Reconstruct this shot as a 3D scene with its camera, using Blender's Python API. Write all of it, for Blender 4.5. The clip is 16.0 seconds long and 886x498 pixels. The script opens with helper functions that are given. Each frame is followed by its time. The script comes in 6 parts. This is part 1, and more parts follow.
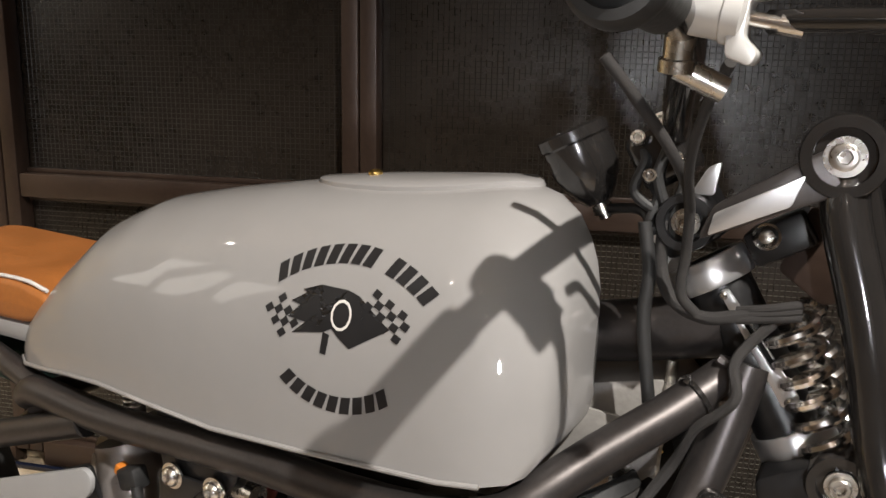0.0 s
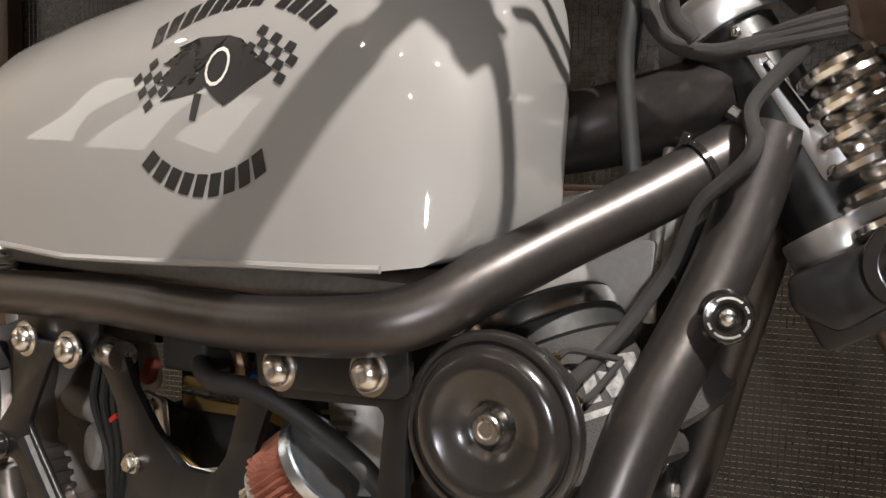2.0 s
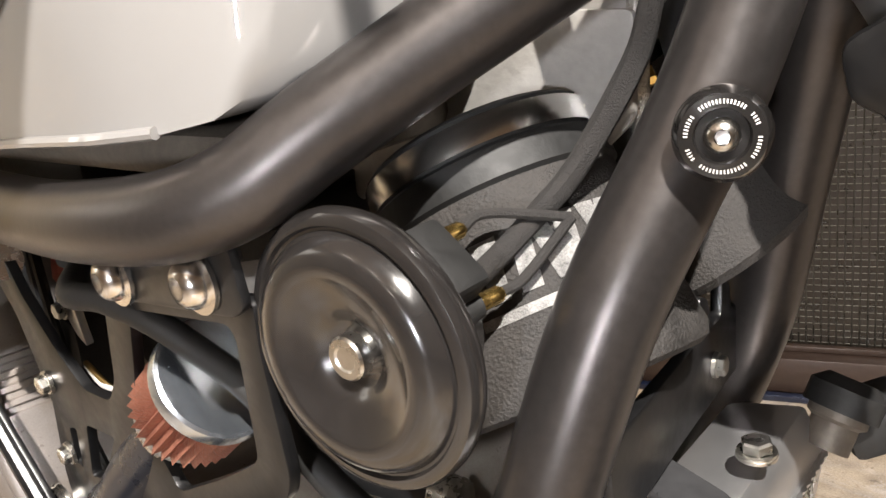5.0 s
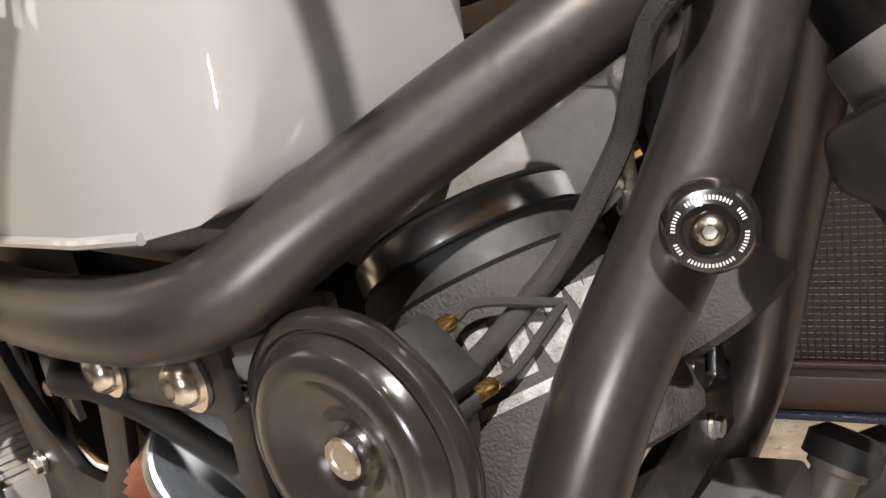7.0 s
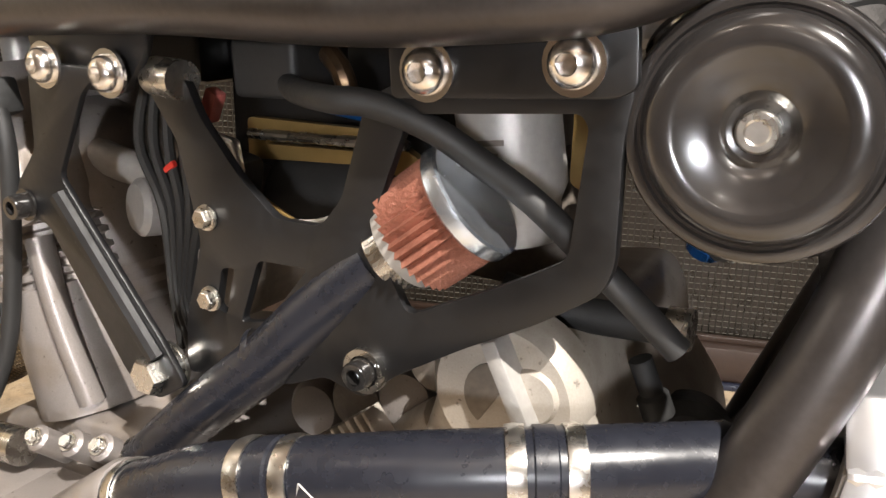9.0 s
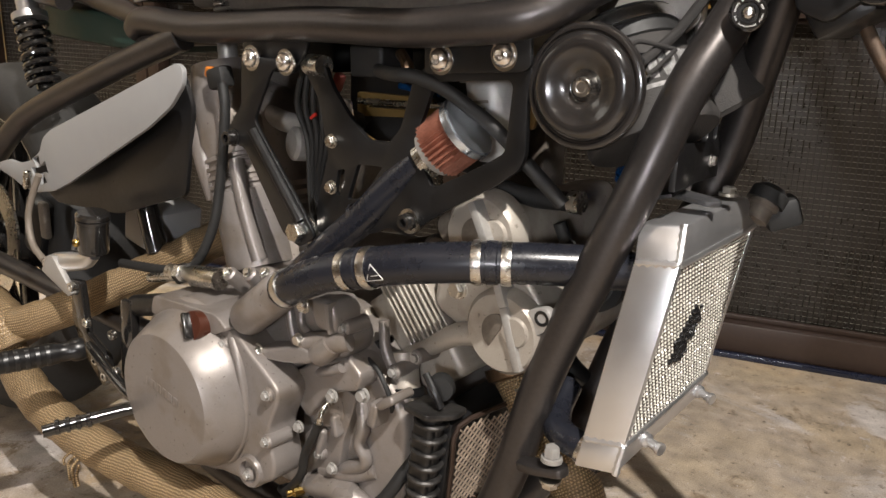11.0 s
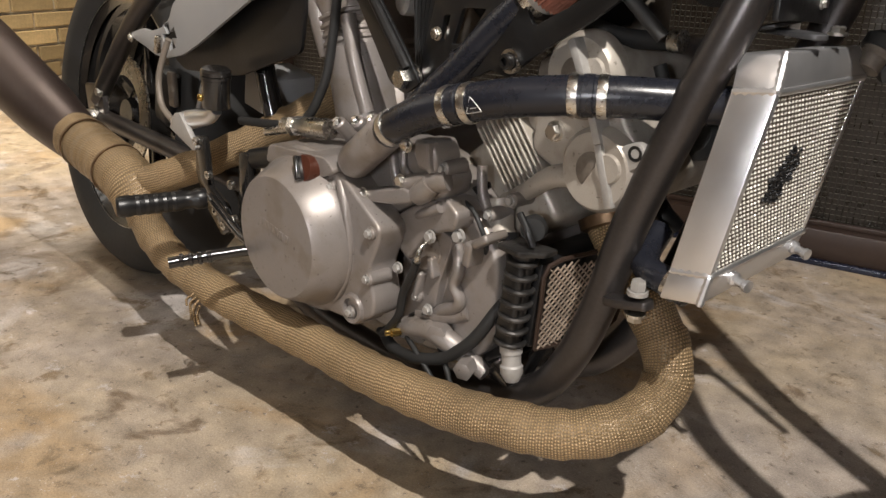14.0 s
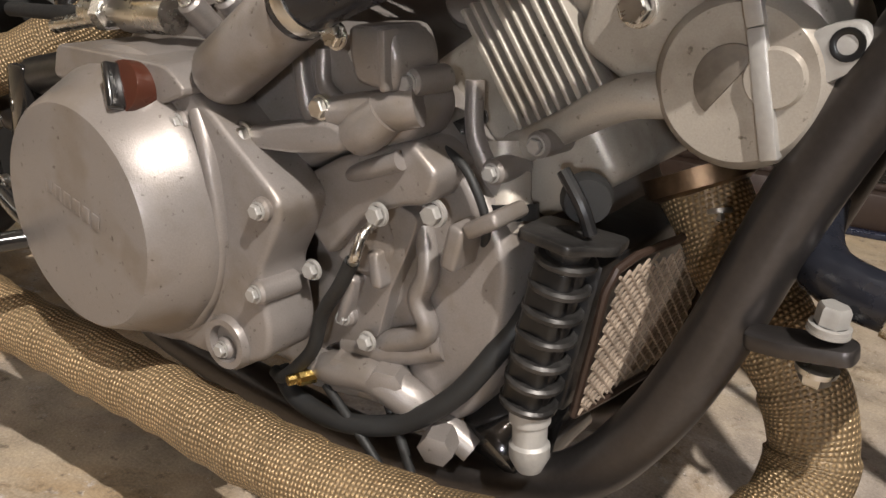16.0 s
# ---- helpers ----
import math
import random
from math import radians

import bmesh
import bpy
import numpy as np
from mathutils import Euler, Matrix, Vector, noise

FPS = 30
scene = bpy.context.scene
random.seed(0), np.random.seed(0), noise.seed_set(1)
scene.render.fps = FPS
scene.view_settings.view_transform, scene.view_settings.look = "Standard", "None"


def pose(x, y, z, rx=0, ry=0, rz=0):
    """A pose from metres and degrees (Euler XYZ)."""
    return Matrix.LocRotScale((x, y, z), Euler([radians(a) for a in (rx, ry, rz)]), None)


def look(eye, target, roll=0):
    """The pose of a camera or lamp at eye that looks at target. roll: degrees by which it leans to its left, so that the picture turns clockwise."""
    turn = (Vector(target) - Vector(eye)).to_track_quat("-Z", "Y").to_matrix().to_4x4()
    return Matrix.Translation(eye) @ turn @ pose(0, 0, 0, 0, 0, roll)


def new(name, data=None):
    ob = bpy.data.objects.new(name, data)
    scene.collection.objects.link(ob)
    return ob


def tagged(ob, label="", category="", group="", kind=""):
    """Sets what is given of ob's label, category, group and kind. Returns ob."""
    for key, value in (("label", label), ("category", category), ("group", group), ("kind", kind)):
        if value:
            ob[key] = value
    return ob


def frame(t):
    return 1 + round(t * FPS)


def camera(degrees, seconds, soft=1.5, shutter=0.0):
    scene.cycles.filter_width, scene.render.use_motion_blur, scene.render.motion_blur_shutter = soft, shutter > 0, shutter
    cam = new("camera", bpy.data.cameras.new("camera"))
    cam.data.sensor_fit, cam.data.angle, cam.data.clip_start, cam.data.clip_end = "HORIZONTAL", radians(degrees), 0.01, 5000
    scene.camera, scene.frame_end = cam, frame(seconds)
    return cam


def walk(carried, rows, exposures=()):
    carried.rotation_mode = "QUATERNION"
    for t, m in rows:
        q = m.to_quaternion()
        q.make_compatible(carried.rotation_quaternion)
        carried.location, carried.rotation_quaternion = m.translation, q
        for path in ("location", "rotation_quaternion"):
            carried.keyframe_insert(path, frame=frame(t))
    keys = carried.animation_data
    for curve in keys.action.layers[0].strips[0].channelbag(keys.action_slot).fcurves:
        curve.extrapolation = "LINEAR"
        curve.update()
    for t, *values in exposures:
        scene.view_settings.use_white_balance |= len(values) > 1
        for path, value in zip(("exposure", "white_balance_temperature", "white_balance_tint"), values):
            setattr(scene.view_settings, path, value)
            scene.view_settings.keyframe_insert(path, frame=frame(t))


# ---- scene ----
cam = camera(56.3, 16.0)
PATH = [
    (0, (0.45, -0.668, 1.101), (-0.509, 1.035, 0.677), 1.1),
    (0.5, (0.474, -0.673, 0.98), (-0.577, 1.016, 0.772), 2.1),
    (1, (0.476, -0.6, 0.892), (-0.606, 1.078, 0.78), 1.8),
    (1.5, (0.458, -0.527, 0.852), (-0.628, 1.147, 0.72), 1.6),
    (2, (0.457, -0.497, 0.838), (-0.623, 1.178, 0.666), 1.7),
    (2.5, (0.462, -0.504, 0.803), (-0.605, 1.174, 0.593), 1.6),
    (3, (0.449, -0.498, 0.77), (-0.605, 1.181, 0.505), 2.4),
    (3.5, (0.398, -0.443, 0.78), (-0.593, 1.246, 0.374), 4.4),
    (4, (0.379, -0.354, 0.831), (-0.606, 1.246, 0.145), 3.8),
    (4.2, (0.382, -0.329, 0.849), (-0.641, 1.208, 0.078), 2.3),
    (6.3, (0.578, -0.272, 0.78), (-1.045, 0.856, 0.473), -19.5),
    (6.5, (0.56, -0.274, 0.794), (-1.025, 0.89, 0.428), -18.6),
    (7, (0.453, -0.276, 0.851), (-0.863, 1.107, 0.254), -10.5),
    (7.5, (0.401, -0.275, 0.873), (-0.772, 1.192, 0.187), -4.3),
    (8, (0.371, -0.336, 0.84), (-0.683, 1.234, 0.186), -1.0),
    (8.5, (0.32, -0.395, 0.793), (-0.67, 1.224, 0.163), 0.7),
    (9, (0.304, -0.45, 0.76), (-0.655, 1.191, 0.135), 1.2),
    (9.2, (0.312, -0.475, 0.756), (-0.652, 1.167, 0.145), 1.2),
    (11.3, (0.657, -0.776, 0.77), (-0.58, 0.691, 0.205), 1.7),
    (11.5, (0.705, -0.808, 0.76), (-0.562, 0.632, 0.196), 1.6),
    (12, (0.769, -0.841, 0.716), (-0.567, 0.527, 0.131), 1.7),
    (12.5, (0.761, -0.832, 0.718), (-0.586, 0.514, 0.104), 1.8),
    (13, (0.713, -0.822, 0.708), (-0.643, 0.513, 0.093), 2.0),
    (13.5, (0.673, -0.788, 0.663), (-0.688, 0.543, 0.049), 2.1),
    (14, (0.64, -0.764, 0.683), (-0.707, 0.531, -0.031), 1.8),
    (14.5, (0.538, -0.73, 0.722), (-0.758, 0.591, -0.038), 0.9),
    (15, (0.416, -0.646, 0.627), (-0.793, 0.755, -0.131), 1.9),
    (15.5, (0.333, -0.56, 0.566), (-0.785, 0.906, -0.209), 3.4),
    (16, (0.295, -0.522, 0.549), (-0.75, 0.976, -0.265), 4.8),
]
EXPOSURES = [(0, -0.1), (0.5, -0.1), (1.0, 0.0), (2.0, 0.1), (2.5, 0.25), (3.5, 0.65), (4.2, 0.85), (6.3, 0.65), (7.5, 0.42), (8.0, 0.48), (8.5, 0.72), (9.2, 0.98), (11.3, -0.05), (12.5, -0.15), (14.5, -0.1), (16, 0.1)]
walk(cam, [(t, look(eye, target, roll)) for t, eye, target, roll in PATH], EXPOSURES)

# ---- world and light ----
world = bpy.data.worlds.new("night")
scene.world = world
world.use_nodes = True
world.node_tree.nodes["Background"].inputs[0].default_value = (0.30, 0.28, 0.26, 1)
world.node_tree.nodes["Background"].inputs[1].default_value = 0.02


def lamp(name, kind, eye, target, power, colour, size=0.2, spread=180, label=""):
    data = bpy.data.lights.new(name, kind)
    data.energy, data.color = power, colour
    if kind == "AREA":
        data.shape, data.size, data.spread = "DISK", size, radians(spread)
    if kind == "POINT":
        data.shadow_soft_size = size
    if kind == "SPOT":
        data.shadow_soft_size, data.spot_size, data.spot_blend = size, radians(spread), 0.5
    ob = new(name, data)
    ob.matrix_world = look(eye, target)
    return ob


lamp("key_lamp", "SPOT", (1.50, -0.98, 2.72), (0.20, -0.12, 0.45), 520, (1.0, 0.94, 0.875), 0.02, 62)
# Added overhead fill, no known fixture; brightens the brick wall and left floor.
lamp("added_overhead_fill", "AREA", (-2.1, -0.1, 3.1), (-2.5, -0.15, 0.0), 42, (1.0, 0.92, 0.80), 1.2, 75)
side_lamp = lamp("side_lamp", "AREA", (1.25, -2.45, 1.0), (0.2, 0.0, 0.65), 26, (0.97, 0.97, 1.0), 0.07)
side_lamp.data.shape, side_lamp.data.size_y = "RECTANGLE", 0.22
for x, y, z in ((-0.9, -2.2, 2.9), (0.3, -2.6, 3.0), (1.4, -2.2, 2.9), (-2.5, -0.8, 2.7), (0.9, -3.4, 2.6)):
    lamp("bulb", "POINT", (x, y, z), (x, y, 0), 8, (1.0, 0.89, 0.78), 0.03)
for y in (-2.25, -1.75, -1.25):
    panel = lamp("window_light", "AREA", (-2.5, y, 1.75), (0.0, y + 1.2, 0.8), 1.5, (1.0, 0.94, 0.85), 0.26)
    panel.data.shape, panel.data.size_y = "RECTANGLE", 0.8

# ---- materials ----


def material(name, colour, rough=0.5, metal=0.0, vary=0.15, scale=8.0, fine=60.0, bump=0.0, coat=0.0, spread=0.1, spec=0.5):
    """A surface with slow and fine variation in colour and gloss."""
    m = bpy.data.materials.new(name)
    m.use_nodes = True
    nt = m.node_tree
    b = nt.nodes["Principled BSDF"]
    tc = nt.nodes.new("ShaderNodeTexCoord")
    n1, n2 = nt.nodes.new("ShaderNodeTexNoise"), nt.nodes.new("ShaderNodeTexNoise")
    n1.inputs["Scale"].default_value, n2.inputs["Scale"].default_value = scale, fine
    n1.inputs["Detail"].default_value, n2.inputs["Detail"].default_value = 5, 4
    mix = nt.nodes.new("ShaderNodeMath")
    mix.operation = "MULTIPLY_ADD"
    mix.inputs[1].default_value = 0.6
    half = nt.nodes.new("ShaderNodeMath")
    half.operation = "MULTIPLY"
    half.inputs[1].default_value = 0.4
    for n in (n1, n2):
        nt.links.new(tc.outputs["Object"], n.inputs["Vector"])
    nt.links.new(n2.outputs["Fac"], half.inputs[0])
    nt.links.new(n1.outputs["Fac"], mix.inputs[0])
    nt.links.new(half.outputs[0], mix.inputs[2])
    ramp = nt.nodes.new("ShaderNodeMapRange")
    ramp.inputs["From Min"].default_value, ramp.inputs["From Max"].default_value = 0.3, 0.7
    ramp.inputs["To Min"].default_value, ramp.inputs["To Max"].default_value = 1 - vary, 1 + vary
    nt.links.new(mix.outputs[0], ramp.inputs["Value"])
    col = nt.nodes.new("ShaderNodeVectorMath")
    col.operation = "SCALE"
    col.inputs[0].default_value = colour
    nt.links.new(ramp.outputs[0], col.inputs["Scale"])
    nt.links.new(col.outputs[0], b.inputs["Base Color"])
    rr = nt.nodes.new("ShaderNodeMapRange")
    rr.inputs["From Min"].default_value, rr.inputs["From Max"].default_value = 0.3, 0.7
    rr.inputs["To Min"].default_value, rr.inputs["To Max"].default_value = max(0.02, rough - spread), min(1, rough + spread)
    nt.links.new(mix.outputs[0], rr.inputs["Value"])
    nt.links.new(rr.outputs[0], b.inputs["Roughness"])
    b.inputs["Metallic"].default_value = metal
    b.inputs["Coat Weight"].default_value = coat
    b.inputs["Coat Roughness"].default_value = 0.03
    b.inputs["Specular IOR Level"].default_value = spec
    if bump:
        bp = nt.nodes.new("ShaderNodeBump")
        bp.inputs["Strength"].default_value = bump
        bp.inputs["Distance"].default_value = 0.001
        nt.links.new(n2.outputs["Fac"], bp.inputs["Height"])
        nt.links.new(bp.outputs[0], b.inputs["Normal"])
    return m


def grimed(*args):
    """A painted casting with brown oil film in cloudy stains and dark specks."""
    m = material(*args)
    nt = m.node_tree
    tc = [n for n in nt.nodes if n.type == "TEX_COORD"][0]
    col = [n for n in nt.nodes if n.type == "VECT_MATH"][0]
    last = col.outputs[0]
    for scale, low, high, most, tint in ((26, 0.50, 0.68, 0.55, (0.17, 0.135, 0.10, 1)), (9, 0.52, 0.70, 0.40, (0.24, 0.205, 0.175, 1)), (210, 0.66, 0.74, 0.7, (0.06, 0.045, 0.03, 1))):
        n = nt.nodes.new("ShaderNodeTexNoise")
        n.inputs["Scale"].default_value, n.inputs["Detail"].default_value = scale, 6
        nt.links.new(tc.outputs["Object"], n.inputs["Vector"])
        r = nt.nodes.new("ShaderNodeMapRange")
        r.inputs["From Min"].default_value, r.inputs["From Max"].default_value = low, high
        r.inputs["To Max"].default_value = most
        nt.links.new(n.outputs["Fac"], r.inputs["Value"])
        mx = nt.nodes.new("ShaderNodeMix")
        mx.data_type = "RGBA"
        nt.links.new(r.outputs[0], mx.inputs[0])
        nt.links.new(last, mx.inputs[6])
        mx.inputs[7].default_value = tint
        last = mx.outputs[2]
    nt.links.new(last, nt.nodes["Principled BSDF"].inputs["Base Color"])
    return m


M = {
    "tank": material("tank_paint", (0.245, 0.238, 0.232), 0.42, 0, 0.03, 3, 40, 0, 0.9, 0.03, 0.15),
    "grey_paint": material("grey_paint", (0.30, 0.30, 0.30), 0.4, 0, 0.06, 6, 50, 0.05),
    "decal": material("black_decal", (0.010, 0.010, 0.011), 0.4, 0, 0.1, 20, 90),
    "decal_white": material("white_decal", (0.6, 0.58, 0.55), 0.25, 0, 0.05, 20, 90),
    "frame": material("black_frame_paint", (0.078, 0.071, 0.069), 0.36, 0.8, 0.18, 14, 260, 0.06, 0, 0.05),
    "black": material("black_paint", (0.007, 0.007, 0.0075), 0.36, 0, 0.3, 18, 160, 0.1),
    "gloss_black": material("gloss_black_enamel", (0.014, 0.013, 0.0125), 0.16, 0, 0.2, 30, 200, 0, 0.6, 0.04),
    "horn": material("black_enamel", (0.016, 0.0145, 0.014), 0.2, 0, 0.2, 30, 200, 0, 0.3, 0.04, 0.8),
    "rubber": material("black_rubber", (0.014, 0.014, 0.014), 0.6, 0, 0.3, 25, 220, 0.3),
    "tyre": material("tyre_rubber", (0.018, 0.0175, 0.017), 0.72, 0, 0.25, 12, 180, 0.4),
    "silicone": material("black_silicone", (0.012, 0.013, 0.018), 0.28, 0, 0.2, 20, 150, 0.05),
    "engine": grimed("engine_paint", (0.250, 0.226, 0.212), 0.38, 0.40, 0.16, 14, 900, 0.16, 0, 0.08),
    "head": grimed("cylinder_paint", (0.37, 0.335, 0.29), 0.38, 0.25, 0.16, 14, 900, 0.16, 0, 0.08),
    "engine_dark": material("engine_paint_grimy", (0.16, 0.138, 0.115), 0.5, 0.35, 0.35, 22, 200, 0.5),
    "alu": material("brushed_aluminium", (0.70, 0.70, 0.71), 0.34, 0.9, 0.06, 12, 70, 0.03, 0, 0.06),
    "cast_alu": material("cast_aluminium", (0.37, 0.355, 0.335), 0.42, 0.35, 0.15, 18, 220, 0.4),
    "chrome": material("chrome", (0.80, 0.78, 0.75), 0.2, 1, 0.05, 20, 100, 0, 0, 0.03),
    "mirror": material("polished_steel", (0.88, 0.88, 0.88), 0.13, 1, 0.03, 20, 100, 0, 0, 0.02),
    "cap": material("satin_polished_steel", (0.60, 0.66, 0.74), 0.24, 0.95, 0.04, 20, 300, 0.02, 0, 0.05),
    "screen": material("pale_screen", (0.72, 0.69, 0.62), 0.38, 0.35, 0.2, 30, 200, 0.1),
    "steel": material("zinc_steel", (0.60, 0.58, 0.54), 0.28, 1, 0.15, 30, 200, 0.1),
    "brass": material("brass", (0.65, 0.45, 0.15), 0.25, 1, 0.2, 40, 200, 0.1),
    "foam": material("black_foam", (0.032, 0.029, 0.027), 0.75, 0, 0.7, 60, 700, 1.0, 0, 0.2, 0.5),
    "foam_print": material("white_foam_print", (0.22, 0.215, 0.21), 0.7, 0, 0.7, 160, 1300, 0.8),
    "leather": material("tan_leather", (0.33, 0.115, 0.026), 0.45, 0, 0.2, 9, 160, 0.4),
    "gauze": material("copper_gauze", (0.30, 0.125, 0.085), 0.4, 0.4, 0.3, 60, 500, 0.8),
    "bronze": material("gold_bronze", (0.17, 0.11, 0.065), 0.38, 0.9, 0.3, 40, 300, 0.3),
    "red": material("red_plastic", (0.5, 0.03, 0.02), 0.4),
    "blue": material("blue_anodised", (0.02, 0.14, 0.45), 0.25, 0.8),
    "yellow": material("zinc_yellow", (0.26, 0.17, 0.06), 0.4, 0.6, 0.3),
    "orange": material("orange_connector", (0.5, 0.16, 0.02), 0.45),
    "green": material("dark_green_paint", (0.02, 0.05, 0.04), 0.5),
    "muffler": material("heat_stained_steel", (0.060, 0.043, 0.038), 0.42, 0.6, 0.25, 6, 120, 0.1),
    "rust_rod": material("brown_braided_line", (0.085, 0.055, 0.035), 0.5, 0.4, 0.5, 120, 900, 0.6),
    "rust": material("dark_red_steel", (0.036, 0.022, 0.016), 0.42, 0.2, 0.35, 5, 90, 0.25),
    "wood": material("brown_wood", (0.22, 0.11, 0.05), 0.5, 0, 0.3, 6, 60, 0.3),
    "fabric": material("grey_loom", (0.022, 0.020, 0.019), 0.85, 0, 0.4, 80, 1500, 0.8),
    # Pale warm tone picked to bounce fill light, not a known wall colour.
    "bounce_plaster": material("warm_bounce_plaster", (0.40, 0.32, 0.25), 0.8, 0, 0.2, 2, 60, 0.2),
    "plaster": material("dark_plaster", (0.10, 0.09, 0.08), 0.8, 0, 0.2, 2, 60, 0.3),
}


def wrap_material():
    """Woven heat wrap: fine ribs round the pipe and across it, their shading also in the colour."""
    m = material("exhaust_wrap", (0.40, 0.282, 0.155), 0.42, 0.4, 0.35, 9, 160, 0.0, 0, 0.1)
    nt = m.node_tree
    uv = nt.nodes.new("ShaderNodeUVMap")
    hs = []
    for direction, sc in (("X", 1.0), ("Y", 1.0)):
        w = nt.nodes.new("ShaderNodeTexWave")
        w.wave_type, w.bands_direction, w.wave_profile = "BANDS", direction, "SIN"
        w.inputs["Scale"].default_value = 102.0 if direction == "X" else 80.0
        w.inputs["Distortion"].default_value = 1.2
        w.inputs["Detail"].default_value = 1.5
        w.inputs["Detail Scale"].default_value = 3.0
        nt.links.new(uv.outputs[0], w.inputs["Vector"])
        hs.append(w)
    mul = nt.nodes.new("ShaderNodeMath")
    mul.operation = "MULTIPLY"
    nt.links.new(hs[0].outputs["Fac"], mul.inputs[0])
    nt.links.new(hs[1].outputs["Fac"], mul.inputs[1])
    bp = nt.nodes.new("ShaderNodeBump")
    bp.inputs["Strength"].default_value, bp.inputs["Distance"].default_value = 0.9, 0.0015
    nt.links.new(mul.outputs[0], bp.inputs["Height"])
    b = nt.nodes["Principled BSDF"]
    nt.links.new(bp.outputs[0], b.inputs["Normal"])
    # Weave height also scales the colour: groove shade and rib sheen are painted in.
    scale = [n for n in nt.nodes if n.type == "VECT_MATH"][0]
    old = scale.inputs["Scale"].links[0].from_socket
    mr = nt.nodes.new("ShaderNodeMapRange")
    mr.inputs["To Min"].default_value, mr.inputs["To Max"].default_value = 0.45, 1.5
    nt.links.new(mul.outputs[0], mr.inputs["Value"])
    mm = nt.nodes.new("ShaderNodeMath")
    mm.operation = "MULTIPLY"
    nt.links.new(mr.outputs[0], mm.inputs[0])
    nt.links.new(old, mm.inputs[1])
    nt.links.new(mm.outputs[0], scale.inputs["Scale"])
    return m


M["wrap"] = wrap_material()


def concrete_material():
    """Stained, worn concrete: grey and ochre areas, flaked patches with sharp edges, dark spots and grit."""
    m = material("concrete", (0.36, 0.30, 0.21), 0.46, 0, 0.45, 22.0, 320, 1.0, 0, 0.12)
    nt = m.node_tree
    tc = [n for n in nt.nodes if n.type == "TEX_COORD"][0]

    def cloud(scale, low, high, detail=8.0, warp=0.4, rough=0.6):
        n = nt.nodes.new("ShaderNodeTexNoise")
        n.inputs["Scale"].default_value, n.inputs["Detail"].default_value = scale, detail
        n.inputs["Distortion"].default_value, n.inputs["Roughness"].default_value = warp, rough
        nt.links.new(tc.outputs["Object"], n.inputs["Vector"])
        r = nt.nodes.new("ShaderNodeMapRange")
        r.inputs["From Min"].default_value, r.inputs["From Max"].default_value = low, high
        nt.links.new(n.outputs["Fac"], r.inputs["Value"])
        return r.outputs[0]

    def over(fac, below, colour):
        mx = nt.nodes.new("ShaderNodeMix")
        mx.data_type = "RGBA"
        nt.links.new(fac, mx.inputs[0])
        if isinstance(below, tuple):
            mx.inputs[6].default_value = below
        else:
            nt.links.new(below, mx.inputs[6])
        mx.inputs[7].default_value = colour
        return mx.outputs[2]

    c = over(cloud(1.1, 0.42, 0.60), (0.34, 0.29, 0.247, 1), (0.40, 0.32, 0.218, 1))
    c = over(cloud(3.2, 0.53, 0.60, 10, 0.8), c, (0.46, 0.42, 0.391, 1))
    c = over(cloud(2.3, 0.57, 0.64, 10, 1.0), c, (0.19, 0.14, 0.098, 1))
    c = over(cloud(7.0, 0.62, 0.68, 10, 0.6), c, (0.17, 0.125, 0.086, 1))
    c = over(cloud(1.7, 0.50, 0.62, 12, 1.4), c, (0.36, 0.255, 0.149, 1))
    c = over(cloud(14.0, 0.57, 0.66, 10, 0.8, 0.7), c, (0.21, 0.155, 0.098, 1))
    c = over(cloud(16.0, 0.60, 0.68, 8, 0.3, 0.75), c, (0.50, 0.46, 0.448, 1))
    c = over(cloud(60.0, 0.60, 0.72, 4, 0.0), c, (0.13, 0.10, 0.075, 1))
    c = over(cloud(180.0, 0.64, 0.74, 3, 0.0), c, (0.52, 0.47, 0.437, 1))
    col = [n for n in nt.nodes if n.type == "VECT_MATH"][0]
    nt.links.new(c, col.inputs[0])
    return m


M["concrete"] = concrete_material()


def glass_material():
    """Dark obscure wired glass: a glossy dark sheet with a pebbled face."""
    m = material("wired_glass", (0.016, 0.012, 0.009), 0.3, 0, 0.6, 1.6, 45, 0.6, 0, 0.08, 0.35)
    return m


M["glass"] = glass_material()

# ---- mesh tools ----


def part(name, bm, mat, parent=None, label="", smooth=35, group=""):
    """Links a bmesh as one mesh object, under a thing or a part."""
    bmesh.ops.recalc_face_normals(bm, faces=bm.faces)
    me = bpy.data.meshes.new(name)
    bm.to_mesh(me)
    bm.free()
    me.materials.append(mat)
    if smooth:
        me.shade_smooth()
        me.set_sharp_from_angle(angle=radians(smooth))
    ob = new(name, me)
    if parent:
        ob.parent = parent
        ob.matrix_parent_inverse = parent_inverse(parent)
    if label or group:
        tagged(ob, label=label, group=group)
    return ob


def parent_inverse(parent):
    m = Matrix.Identity(4)
    chain = []
    o = parent
    while o:
        chain.append(o)
        o = o.parent
    for o in reversed(chain):
        m = m @ o.matrix_parent_inverse @ o.matrix_basis
    return m.inverted()


def thing(name, label, category, at, group="", kind=""):
    ob = new(name)
    ob.location = at
    ob.empty_display_size = 0.05
    return tagged(ob, label, category, group, kind)


def axes(direction):
    """A turn whose z runs along the direction."""
    return Vector(direction).normalized().to_track_quat("Z", "Y").to_matrix().to_4x4()


